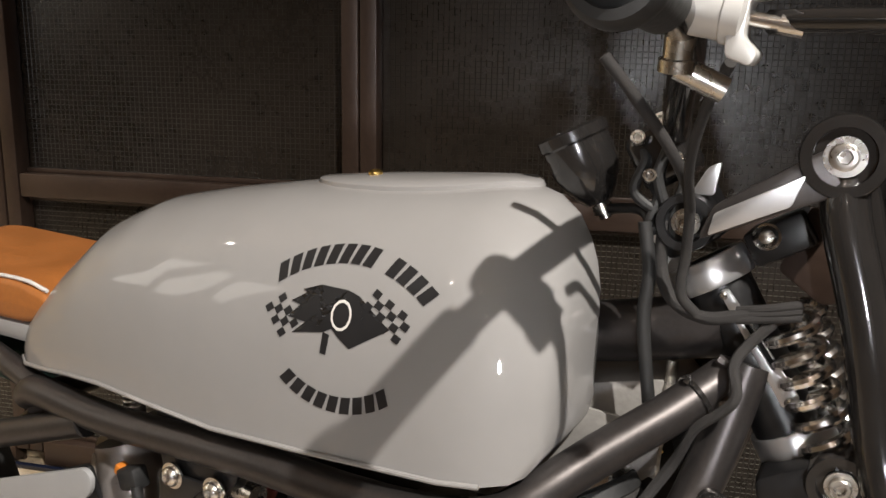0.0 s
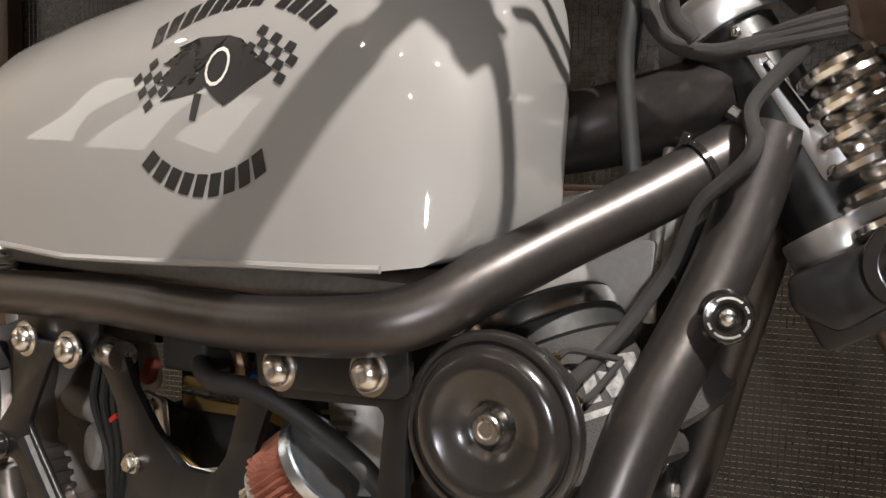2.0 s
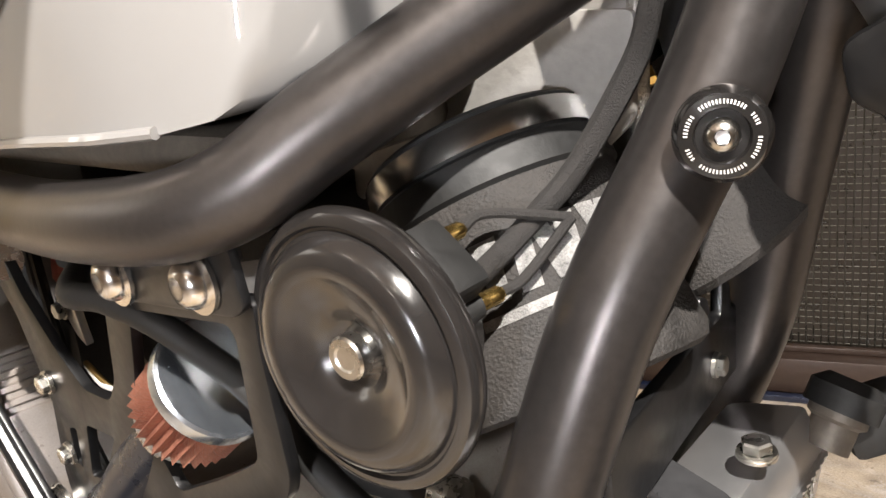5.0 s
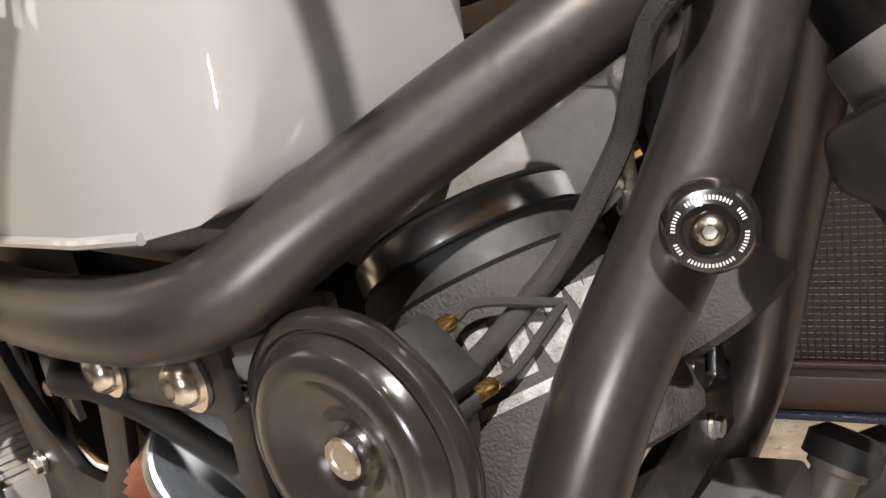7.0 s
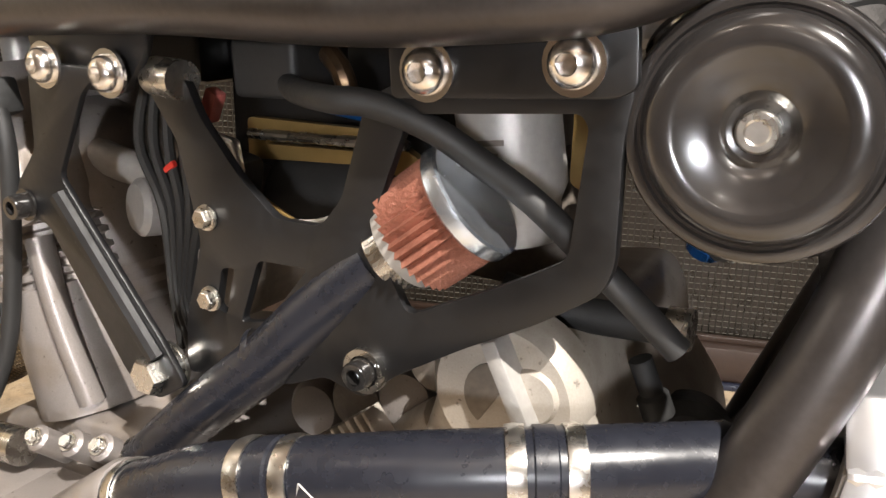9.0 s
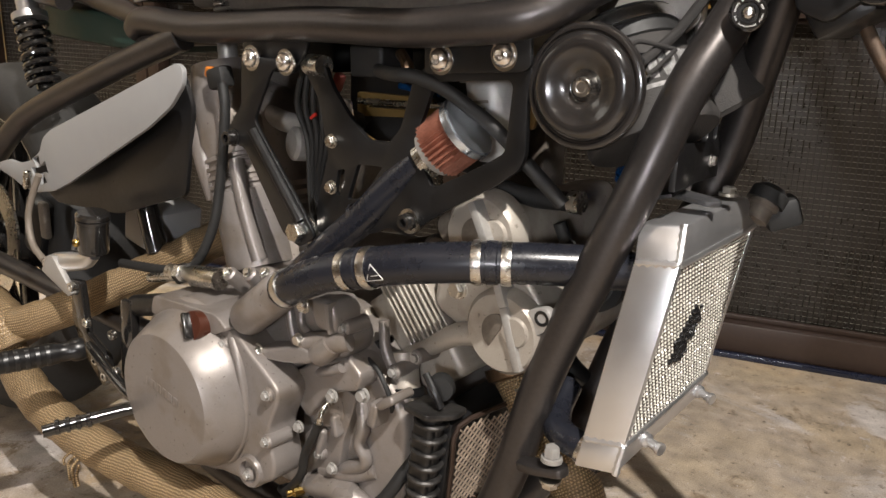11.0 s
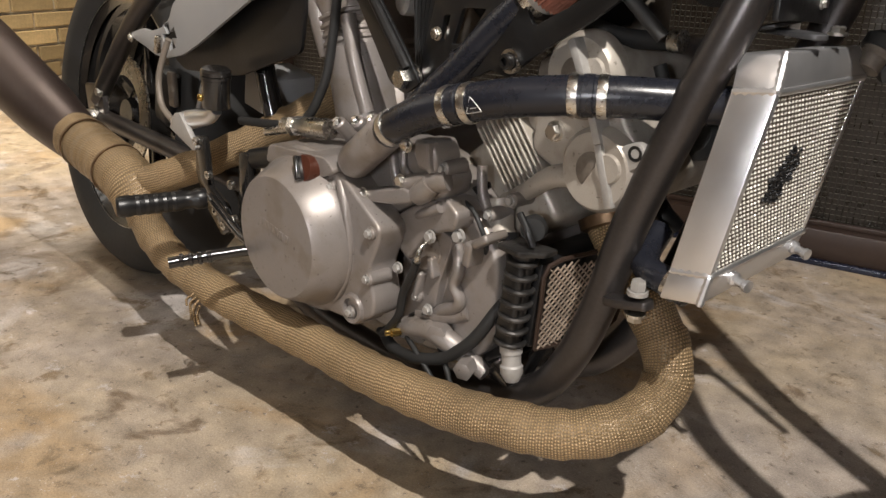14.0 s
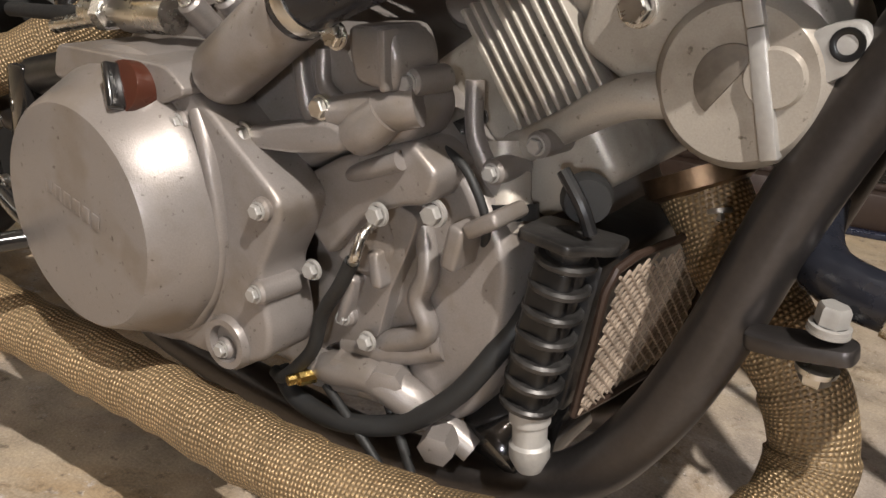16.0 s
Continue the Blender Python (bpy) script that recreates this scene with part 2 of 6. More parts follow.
def spline(pts, steps=6):
    """Smooth points through the given ones (Catmull-Rom); the fourth value, if there, is a radius."""
    p = [Vector(q) if len(q) == 3 else Vector((*q[:3], q[3])) for q in pts]
    p = [2 * p[0] - p[1], *p, 2 * p[-1] - p[-2]]
    out = []
    for a, b, c, d in zip(p, p[1:], p[2:], p[3:]):
        for k in range(steps):
            t = k / steps
            out.append(0.5 * (2 * b + (c - a) * t + (2 * a - 5 * b + 4 * c - d) * t * t + (3 * b - a - 3 * c + d) * t ** 3))
    out.append(p[-2])
    return out


def tube(pts, r=0.01, seg=14, steps=6, caps=True, bm=None, smooth=True, wobble=0.0):
    """A round pipe along a smooth path, with uv in metres (length, girth)."""
    bm = bm or bmesh.new()
    path = spline(pts, steps) if smooth and len(pts) > 2 else [Vector(p) for p in pts]
    uv = bm.loops.layers.uv.verify()
    rings, lengths, up, run = [], [], None, 0.0
    for i, q in enumerate(path):
        a, b = path[max(0, i - 1)], path[min(len(path) - 1, i + 1)]
        t = (Vector(b[:3]) - Vector(a[:3])).normalized()
        if up is None:
            up = t.orthogonal().normalized()
        up = (up - t * up.dot(t)).normalized()
        side = t.cross(up)
        rad = q[3] if len(q) > 3 else r
        if i:
            run += (Vector(q[:3]) - Vector(path[i - 1][:3])).length
        ring = []
        for k in range(seg):
            g = 2 * math.pi * k / seg
            rr = rad
            if wobble:
                rr += wobble * noise.noise(Vector((q[0] * 25, q[1] * 25 + k * 0.6, q[2] * 25)))
            ring.append(bm.verts.new(Vector(q[:3]) + rr * (math.cos(g) * up + math.sin(g) * side)))
        rings.append(ring)
        lengths.append((run, rad))
    for i in range(len(rings) - 1):
        for k in range(seg):
            f = bm.faces.new((rings[i][k], rings[i][(k + 1) % seg], rings[i + 1][(k + 1) % seg], rings[i + 1][k]))
            girth = 2 * math.pi * lengths[i][1] / seg
            for loop, (u, v) in zip(f.loops, ((lengths[i][0], k), (lengths[i][0], k + 1), (lengths[i + 1][0], k + 1), (lengths[i + 1][0], k))):
                loop[uv].uv = (u, v * girth)
    if caps:
        bm.faces.new(rings[0][::-1])
        bm.faces.new(rings[-1])
    return bm


def lathe(profile, at, direction=(0, -1, 0), seg=32, bm=None):
    """Turns a profile of (radius, height) about a direction. A radius of 0 closes an end."""
    bm = bm or bmesh.new()
    m = Matrix.Translation(at) @ axes(direction)
    rings = []
    for r, h in profile:
        if r <= 1e-6:
            rings.append([bm.verts.new(m @ Vector((0, 0, h)))])
        else:
            rings.append([bm.verts.new(m @ Vector((r * math.cos(2 * math.pi * k / seg), r * math.sin(2 * math.pi * k / seg), h))) for k in range(seg)])
    for a, b in zip(rings, rings[1:]):
        for k in range(seg):
            v = [a[k % len(a)], a[(k + 1) % len(a)], b[(k + 1) % len(b)], b[k % len(b)]]
            v = list(dict.fromkeys(v))
            if len(v) > 2:
                bm.faces.new(v)
    return bm


def bevel(bm, width, segments=2, angle=40):
    edges = [e for e in bm.edges if len(e.link_faces) == 2 and e.calc_face_angle(0) > radians(angle)]
    bmesh.ops.bevel(bm, geom=edges, offset=width, offset_type="OFFSET", segments=segments, affect="EDGES", profile=0.5, clamp_overlap=True)
    return bm


def box(at, size, turn=(0, 0, 0), edge=0.002, segments=2, bm=None):
    own = bmesh.new()
    bmesh.ops.create_cube(own, size=1.0, matrix=pose(*at, *turn) @ Matrix.Diagonal((*size, 1)))
    if edge:
        bevel(own, edge, segments)
    return merge(bm, own)


def merge(bm, own):
    if bm is None:
        return own
    me = bpy.data.meshes.new("scratch")
    own.to_mesh(me)
    own.free()
    bm.from_mesh(me)
    bpy.data.meshes.remove(me)
    return bm


def slab(outline, y0, y1, edge=0.001, holes=(), bm=None, m=None, segments=2):
    """A plate cut to an outline of (x, z) points, between two depths along y."""
    own = bmesh.new()
    loops = [outline, *holes]
    if holes:
        es = []
        for loop in loops:
            vs = [own.verts.new((x, y0, z)) for x, z in loop]
            es += [own.edges.new((vs[k], vs[(k + 1) % len(vs)])) for k in range(len(vs))]
        bmesh.ops.triangle_fill(own, use_beauty=True, use_dissolve=False, edges=es)
    else:
        own.faces.new([own.verts.new((x, y0, z)) for x, z in outline])
    got = bmesh.ops.extrude_face_region(own, geom=own.faces[:])
    bmesh.ops.translate(own, vec=(0, y1 - y0, 0), verts=[v for v in got["geom"] if isinstance(v, bmesh.types.BMVert)])
    bmesh.ops.recalc_face_normals(own, faces=own.faces)
    if edge:
        bevel(own, edge, segments)
    if m is not None:
        own.transform(m)
    return merge(bm, own)


def rounded(pts, r, n=4):
    """Rounds the corners of an outline."""
    out = []
    for i in range(len(pts)):
        a, b, c = (Vector(pts[j % len(pts)]) for j in (i - 1, i, i + 1))
        u, v = (a - b), (c - b)
        d = min(r, u.length * 0.45, v.length * 0.45)
        p, q = b + u.normalized() * d, b + v.normalized() * d
        for k in range(n + 1):
            t = k / n
            w = (1 - t) ** 2 * p + 2 * t * (1 - t) * b + t * t * q
            out.append((w.x, w.y))
    return out


def bolt(name, at, parent, r=0.008, direction=(0, -1, 0), style="button", washer=True, mat="chrome", height=None):
    """A button-head or hexagon bolt, with its socket, on a washer."""
    h = height or r * 0.75
    bm = bmesh.new()
    if washer:
        lathe([(0, 0), (r * 1.3, 0), (r * 1.3, r * 0.2), (0, r * 0.2)], at, direction, 20, bm)
    base = r * 0.2 if washer else 0
    if style == "button":
        lathe([(r, base), (r, base + h * 0.2), (r * 0.92, base + h * 0.55), (r * 0.72, base + h * 0.85), (r * 0.45, base + h)], at, direction, 20, bm)
        lathe([(r * 0.45, base + h), (r * 0.45, base + h * 0.45), (0, base + h * 0.4)], at, direction, 6, bm)
    elif style == "cap":
        lathe([(r, base), (r, base + h * 1.5), (r * 0.9, base + h * 1.7), (r * 0.55, base + h * 1.7)], at, direction, 20, bm)
        lathe([(r * 0.55, base + h * 1.7), (r * 0.5, base + h * 0.7), (0, base + h * 0.6)], at, direction, 6, bm)
    else:
        lathe([(r * 1.25, base), (r * 1.25, base + h * 0.25), (r, base + h * 0.3)], at, direction, 20, bm)
        lathe([(r, base + h * 0.3), (r, base + h * 1.1), (r * 0.85, base + h * 1.3), (0, base + h * 1.3)], at, direction, 6, bm)
    return part(name, bm, M[mat], parent)


# ---- the setting ----
floor_bm = bmesh.new()
bmesh.ops.create_grid(floor_bm, x_segments=2, y_segments=2, size=6.0)
floor_bm.transform(pose(0, 0, 0))
floor = tagged(part("floor", floor_bm, M["concrete"], smooth=0), "stained and worn yellowish concrete floor", "floor", kind="structure")

# The glazed steel wall behind the motorcycle: y = 1.12 + 0.3 x.
WALL = pose(0, 1.12, 0, 0, 0, math.degrees(math.atan(0.3)))


def wall_x(x):
    return x * math.sqrt(1.09)


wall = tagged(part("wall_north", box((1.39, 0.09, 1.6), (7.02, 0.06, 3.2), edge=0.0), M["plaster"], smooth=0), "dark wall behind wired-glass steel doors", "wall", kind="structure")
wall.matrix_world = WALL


def steel_door(name, x0, x1, label):
    """A pair of panes of wired glass in a steel door leaf, with rails and bars of wire as geometry."""
    door = thing(name, label, "door", (0, 0, 0), kind="structure")
    door.matrix_world = WALL

    def own(nm, bm, mat, lab="", parent=None):
        ob = part(nm, bm, mat, None, lab)
        ob.parent = parent or door
        return ob

    for xs in (x0 + 0.022, x1 - 0.022):
        own("stile", box((xs, 0.0, 1.3), (0.04, 0.05, 2.5), edge=0.004), M["rust"])
    for z, h in ((0.045, 0.07), (0.79, 0.06), (2.5, 0.08)):
        own("rail", box(((x0 + x1) / 2, -0.002, z), (x1 - x0 - 0.09, 0.044, h), edge=0.004), M["rust"])
        for s in (-1, 1):
            own("bead", box(((x0 + x1) / 2, 0.012, z + s * (h / 2 + 0.006)), (x1 - x0 - 0.09, 0.012, 0.012), edge=0.002), M["rust"])
    for z0, z1 in ((0.08, 0.76), (0.82, 2.46)):
        pane = own("pane", box(((x0 + x1) / 2, 0.03, (z0 + z1) / 2), (x1 - x0 - 0.084, 0.006, z1 - z0), edge=0), M["glass"], "dark wired glass pane")
        wires = bmesh.new()
        pitch = 0.0125
        n = int((x1 - x0 - 0.09) / pitch)
        for k in range(1, n):
            x = x0 + 0.045 + k * pitch
            wires_strip(wires, (x, z0), (x, z1), 0.0026)
        part_wires = bmesh.new()
        for k in range(1, int((z1 - z0) / pitch)):
            z = z0 + k * pitch
            for c in range(0, n):
                x = x0 + 0.045 + (c + 0.16) * pitch
                wires_strip(part_wires, (x, z), (x + pitch * 0.68, z), 0.0017)
        own("cross_wire", part_wires, M["wire_glint"] if z0 < 0.5 else M["wire"], "cross wires in the glass, glint painted on the lower ones", pane)
        w = own("wire_mesh", wires, M["wire"], "square wire mesh in the glass", pane)
    return door


def wires_strip(bm, a, b, w):
    """A thin raised rib on the glass, three-sided."""
    (ax, az), (bx, bz) = a, b
    dx, dz = (w / 2, 0) if ax == bx else (0, w / 2)
    v = [bm.verts.new(p) for p in ((ax - dx, 0.0272, az - dz), (ax, 0.0262, az), (ax + dx, 0.0272, az + dz), (bx - dx, 0.0272, bz - dz), (bx, 0.0262, bz), (bx + dx, 0.0272, bz + dz))]
    bm.faces.new((v[0], v[1], v[4], v[3]))
    bm.faces.new((v[1], v[2], v[5], v[4]))


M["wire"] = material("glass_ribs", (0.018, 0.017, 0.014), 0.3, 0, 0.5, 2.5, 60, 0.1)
# Lower cross wires: the pale colour stands in for glints on the wire.
M["wire_glint"] = material("painted_wire_glint", (0.12, 0.117, 0.10), 0.4, 0.2, 0.5, 14, 60, 0.1)
for n, (a, b) in enumerate(((-2.20, -1.585), (-1.585, -0.665), (-0.665, 0.46), (0.46, 1.5))):
    steel_door(f"door_{n + 1}", wall_x(a), wall_x(b), "dark rusty steel door with wired glass panes")

sill = part("door_sill", box((-0.1, -0.034, 0.006), (3.9, 0.016, 0.014), edge=0.003), material("blue_black_paint", (0.006, 0.009, 0.022), 0.25, 0, 0.3, 10, 80), None)
sill.matrix_world = WALL
tagged(sill, "blue-black painted strip along the foot of the doors", "trim", kind="structure")

# ---- the motorcycle ----
bike = thing("motorcycle", "custom motorcycle with white fuel tank, black tube frame and wrapped exhaust", "motorcycle", (-0.2, -0.07, 0.0))
LEAN = -8.0


def centre(z):
    """The middle of the leaning machine at a height."""
    return -0.085 + 0.14 * z


# fuel tank
TX = (-0.445, -0.435, -0.41, -0.37, -0.31, -0.25, -0.17, -0.08, 0.02, 0.10, 0.158, 0.191, 0.2105, 0.2213, 0.2287, 0.233, 0.2345)
TOP = (0.771, 0.7994, 0.841, 0.8866, 0.9353, 0.9596, 0.975, 0.9887, 0.9991, 1.0046, 1.0074, 0.9998, 0.984, 0.965, 0.945, 0.923, 0.895)
LOW = (0.762, 0.760, 0.7596, 0.7637, 0.7726, 0.7775, 0.7766, 0.7737, 0.7782, 0.783, 0.7853, 0.787, 0.790, 0.796, 0.808, 0.827, 0.858)
WID = (0.063, 0.0791, 0.0935, 0.1017, 0.1131, 0.1219, 0.1298, 0.1342, 0.1353, 0.1352, 0.1337, 0.1266, 0.1166, 0.1104, 0.1039, 0.0966, 0.0853)
TANK_Y = -0.0145


def table(x, ys):
    return float(np.interp(x, TX, ys))


def tank_side(s):
    if s < 0.25:
        return 0.985 + 0.015 * math.sin(s / 0.25 * math.pi / 2)
    return max(0.0, 1 - ((s - 0.25) / 0.75) ** 2.54) ** (1 / 2.22)


def tank_lean(z):
    """The middle of the leaning tank at a height."""
    return TANK_Y + 0.086 * (z - 0.85)


def tank_y(x, z):
    """The right flank of the tank."""
    lo, hi = table(x, LOW), table(x, TOP)
    return tank_lean(z) - table(x, WID) * tank_side(min(1, max(0, (z - lo) / (hi - lo))))


def fuel_tank():
    bm = bmesh.new()
    xs = []
    for a, b in zip(TX, TX[1:]):
        n = max(1, int((b - a) / 0.012))
        xs += [a + (b - a) * k / n for k in range(n)]
    xs.append(TX[-1])
    half = [math.sin(k / 22 * math.pi / 2) for k in range(23)]
    rings = []
    for x in xs:
        lo, hi, w = table(x, LOW), table(x, TOP), table(x, WID)
        ring = []
        for side in (-1, 1):
            narrow = 1.0 if side < 0 else float(np.interp(x, (0.0, 0.10, 0.17, 0.2345), (1.0, 0.60, 0.25, 0.06)))
            col = [bm.verts.new((x, tank_lean(lo + (hi - lo) * s) + side * narrow * w * tank_side(s), lo + (hi - lo) * s)) for s in half]
            ring.append(col)
        rings.append(ring)
    n = len(half)
    for a, b in zip(rings, rings[1:]):
        for c in (0, 1):
            for k in range(n - 1):
                bm.faces.new((a[c][k], a[c][k + 1], b[c][k + 1], b[c][k]))
        bm.faces.new((a[0][0], b[0][0], b[1][0], a[1][0]))
    for r in (rings[0], rings[-1]):
        for k in range(n - 1):
            bm.faces.new((r[0][k], r[0][k + 1], r[1][k + 1], r[1][k]))
    bmesh.ops.remove_doubles(bm, verts=bm.verts, dist=0.0003)
    bmesh.ops.smooth_vert(bm, verts=[v for v in bm.verts if v.co.z > 0.83], factor=0.5, use_axis_x=True, use_axis_y=True, use_axis_z=True)
    tank = part("fuel_tank", bm, M["tank"], bike, "glossy off-white fuel tank with black decals", smooth=60)
    # the seam lip along the lower edge
    lip = [(x, tank_lean(table(x, LOW)) - table(x, WID) * 0.987 - 0.001, table(x, LOW) + 0.001) for x in xs[1:-1] if x < 0.207]
    part("seam_lip", tube(lip, 0.0024, 8, 1), M["tank"], tank)
    # filler panel on the top
    bm = bmesh.new()
    rings = []
    for rr, h in ((1.0, -0.002), (0.985, 0.0035), (0.95, 0.0045), (0.6, 0.0045), (0.2, 0.0045)):
        ring = []
        for k in range(48):
            a = 2 * math.pi * k / 48
            x, y = 0.055 + 0.120 * rr * math.cos(a), 0.050 * rr * math.sin(a)
            u = (1 - (abs(y) / table(x, WID)) ** 2.22) ** (1 / 2.54)
            ring.append(bm.verts.new((x, tank_lean(table(x, TOP)) + y, table(x, LOW) + (table(x, TOP) - table(x, LOW)) * (0.25 + 0.75 * u) + h)))
        rings.append(ring)
    for a, b in zip(rings, rings[1:]):
        for k in range(48):
            bm.faces.new((a[k], a[(k + 1) % 48], b[(k + 1) % 48], b[k]))
    bm.faces.new(rings[-1])
    part("filler_panel", bm, M["tank"], tank)
    bm = lathe([(0, 0), (0.007, 0), (0.007, 0.004), (0.004, 0.006), (0, 0.006)], (0.005, tank_lean(1.0) - 0.01, 1.0005), (0, 0, 1), 16)
    part("filler_screw", bm, M["brass"], tank)
    # tunnel below the tank
    part("tank_base", box((-0.06, TANK_Y + 0.01, 0.766), (0.50, 0.20, 0.024), edge=0.01), M["engine_dark"], tank)
    return tank


tank = fuel_tank()


def on_tank(shapes, name, mat, label, lift=0.0007):
    """Thin film cut to flat outlines of (x, z) points, laid on the tank's right flank."""
    bm = bmesh.new()
    for outline in shapes:
        own = bmesh.new()
        own.faces.new([own.verts.new((x, 0, z)) for x, z in outline])
        bmesh.ops.triangulate(own, faces=own.faces[:])
        for _ in range(2):
            longer = [e for e in own.edges if e.calc_length() > 0.008]
            if longer:
                bmesh.ops.subdivide_edges(own, edges=longer, cuts=2)
                bmesh.ops.triangulate(own, faces=[f for f in own.faces if len(f.verts) > 4])
        merge(bm, own)
    for v in bm.verts:
        v.co.y = tank_y(v.co.x, v.co.z) - lift
    ob = part(name, bm, mat, tank, label, smooth=180)
    return ob


def arc_blocks(centre_x, centre_z, radius, start, end, count, height, gap=(), slant=0.25):
    """Heavy slanted letter-sized blocks along an arc, each with slab ends; degrees from upright, clockwise."""
    out = []
    for k in range(count):
        if k in gap:
            continue
        a = radians(start + (end - start) * k / (count - 1))
        w = abs(radius) * radians(abs(end - start)) / (count - 1) * 0.38
        h = height * 0.41
        c, s = math.cos(a), math.sin(a)
        px, pz = centre_x + radius * s, centre_z + radius * c
        sg = 1 if radius > 0 else -1
        pieces = [[(-w, -h), (w, -h), (w, h), (-w, h)]]
        for piece in pieces:
            out.append([(px + (u + slant * v) * c + v * s * (1), pz - (u + slant * v) * s + v * c) for u, v in piece])
    return out


CX, CZ = 0.056, 0.898
for shape in arc_blocks(0.0605, 0.810, 0.139, -32, 32, 13, 0.0180, (8,), 0.3):
    on_tank([shape], "letter_block", M["decal"], "black printed block")
for shape in arc_blocks(0.057, 0.918, -0.0893, 32.5, -32.5, 9, 0.0170, (), 0.25):
    on_tank([shape], "letter_block", M["decal"], "black printed block")
# emblem: a dark flame-edged shape between two chequered flags
E_HEAD = [(-0.014, -0.012), (-0.046, -0.017), (-0.020, -0.008), (-0.053, -0.005), (-0.016, 0.0015), (-0.052, 0.008), (-0.014, 0.0085), (-0.042, 0.0185), (-0.012, 0.016), (-0.024, 0.0245), (0.004, 0.024),
          (0.016, 0.021), (0.022, 0.013), (0.023, 0.004), (0.028, -0.003), (0.038, -0.003), (0.050, 0.000), (0.014, -0.021), (0.002, -0.014), (-0.006, -0.008)]
on_tank([[(CX + x, CZ + z) for x, z in E_HEAD]], "emblem", M["decal"], "black flame-edged emblem")
ring = [[(CX + 0.002 + r * math.cos(a + d), CZ + 0.004 + r * 1.2 * math.sin(a + d)) for r, d in ((0.0105, 0), (0.0105, 0.52), (0.0085, 0.52), (0.0085, 0))] for a in np.arange(0.0, 6.2, 0.5)]
on_tank(ring, "emblem_ring", M["decal_white"], "white ring", 0.0011)
bar = [[(CX - 0.014, CZ - 0.012), (CX - 0.007, CZ - 0.013), (CX - 0.009, CZ - 0.030), (CX - 0.015, CZ - 0.029)]]
on_tank(bar, "emblem_bar", M["decal"], "black bar below the emblem")


def flag(ox, oz, ux, uz, vx, vz, nu, nv):
    """The dark squares of a chequered flag."""
    out = []
    for i in range(nu):
        for j in range(nv):
            if (i + j) % 2 == 0:
                out.append([(ox + (i + a) * ux + (j + b) * vx, oz + (i + a) * uz + (j + b) * vz) for a, b in ((0, 0), (1, 0), (1, 1), (0, 1))])
    return out


for shape in flag(CX + 0.031, CZ + 0.029, 0.0068, -0.0030, -0.0032, -0.0052, 6, 4):
    on_tank([shape], "flag_square", M["decal"], "black square of a chequered flag", 0.0009)
for shape in flag(CX - 0.080, CZ - 0.001, 0.0062, 0.0048, 0.0042, -0.0046, 3, 5):
    on_tank([shape], "flag_square", M["decal"], "black square of a chequered flag", 0.0005)

# frame tubes
frame_ob = part("frame", tube([(-0.403, -0.120, 0.726), (-0.371, -0.125, 0.738), (-0.249, -0.131, 0.734), (-0.066, -0.139, 0.745), (0.069, -0.145, 0.7465), (0.140, -0.147, 0.7515), (0.186, -0.141, 0.757), (0.212, -0.128, 0.766), (0.232, -0.109, 0.7815), (0.261, -0.0765, 0.8035), (0.304, -0.035, 0.833), (0.340, 0.000, 0.861)], 0.0175, 24, 6), M["frame"], bike, "satin black tube frame")
DOWN = [(0.354, 0.012, 0.872), (0.343, -0.002, 0.82), (0.330, -0.024, 0.769), (0.311, -0.062, 0.708), (0.290, -0.091, 0.625), (0.257, -0.102, 0.535), (0.218, -0.104, 0.430), (0.192, -0.107, 0.331), (0.166, -0.110, 0.261), (0.127, -0.112, 0.203), (0.068, -0.115, 0.170), (-0.021, -0.118, 0.150), (-0.15, -0.118, 0.142), (-0.30, -0.118, 0.15), (-0.42, -0.118, 0.2)]
part("down_tube", tube(DOWN, 0.0185, 20, 5), M["frame"], frame_ob)
part("down_tube", tube([(x, 2 * centre(z) - y + 0.012, z) for x, y, z in DOWN], 0.0185, 16, 4), M["frame"], frame_ob)
part("top_rail", tube([(-0.40, 0.16, 0.722), (-0.07, 0.165, 0.744), (0.125, 0.165, 0.749), (0.19, 0.16, 0.763), (0.258, 0.13, 0.811), (0.352, 0.08, 0.868)], 0.0175, 14, 4), M["frame"], frame_ob)
part("backbone", tube([(0.33, 0.035, 0.895), (0.2, 0.03, 0.868), (0.0, 0.02, 0.85)], 0.028, 20, 4), M["frame"], frame_ob)
part("head_tube", lathe([(0, -0.012), (0.027, -0.012), (0.027, 0.135), (0, 0.135)], (0.388, 0.032, 0.815), (-0.50, 0.02, 0.86), 28), M["black"], frame_ob)
part("cross_tube", tube([(-0.38, -0.125, 0.722), (-0.40, -0.06, 0.72), (-0.40, 0.1, 0.72), (-0.38, 0.16, 0.722)], 0.0165, 14, 4), M["frame"], frame_ob)
part("weld", tube([(0.334, -0.012, 0.880), (0.350, -0.010, 0.868), (0.348, -0.018, 0.850), (0.338, -0.020, 0.846)], 0.004, 8, 4, wobble=0.0015), M["frame"], frame_ob)
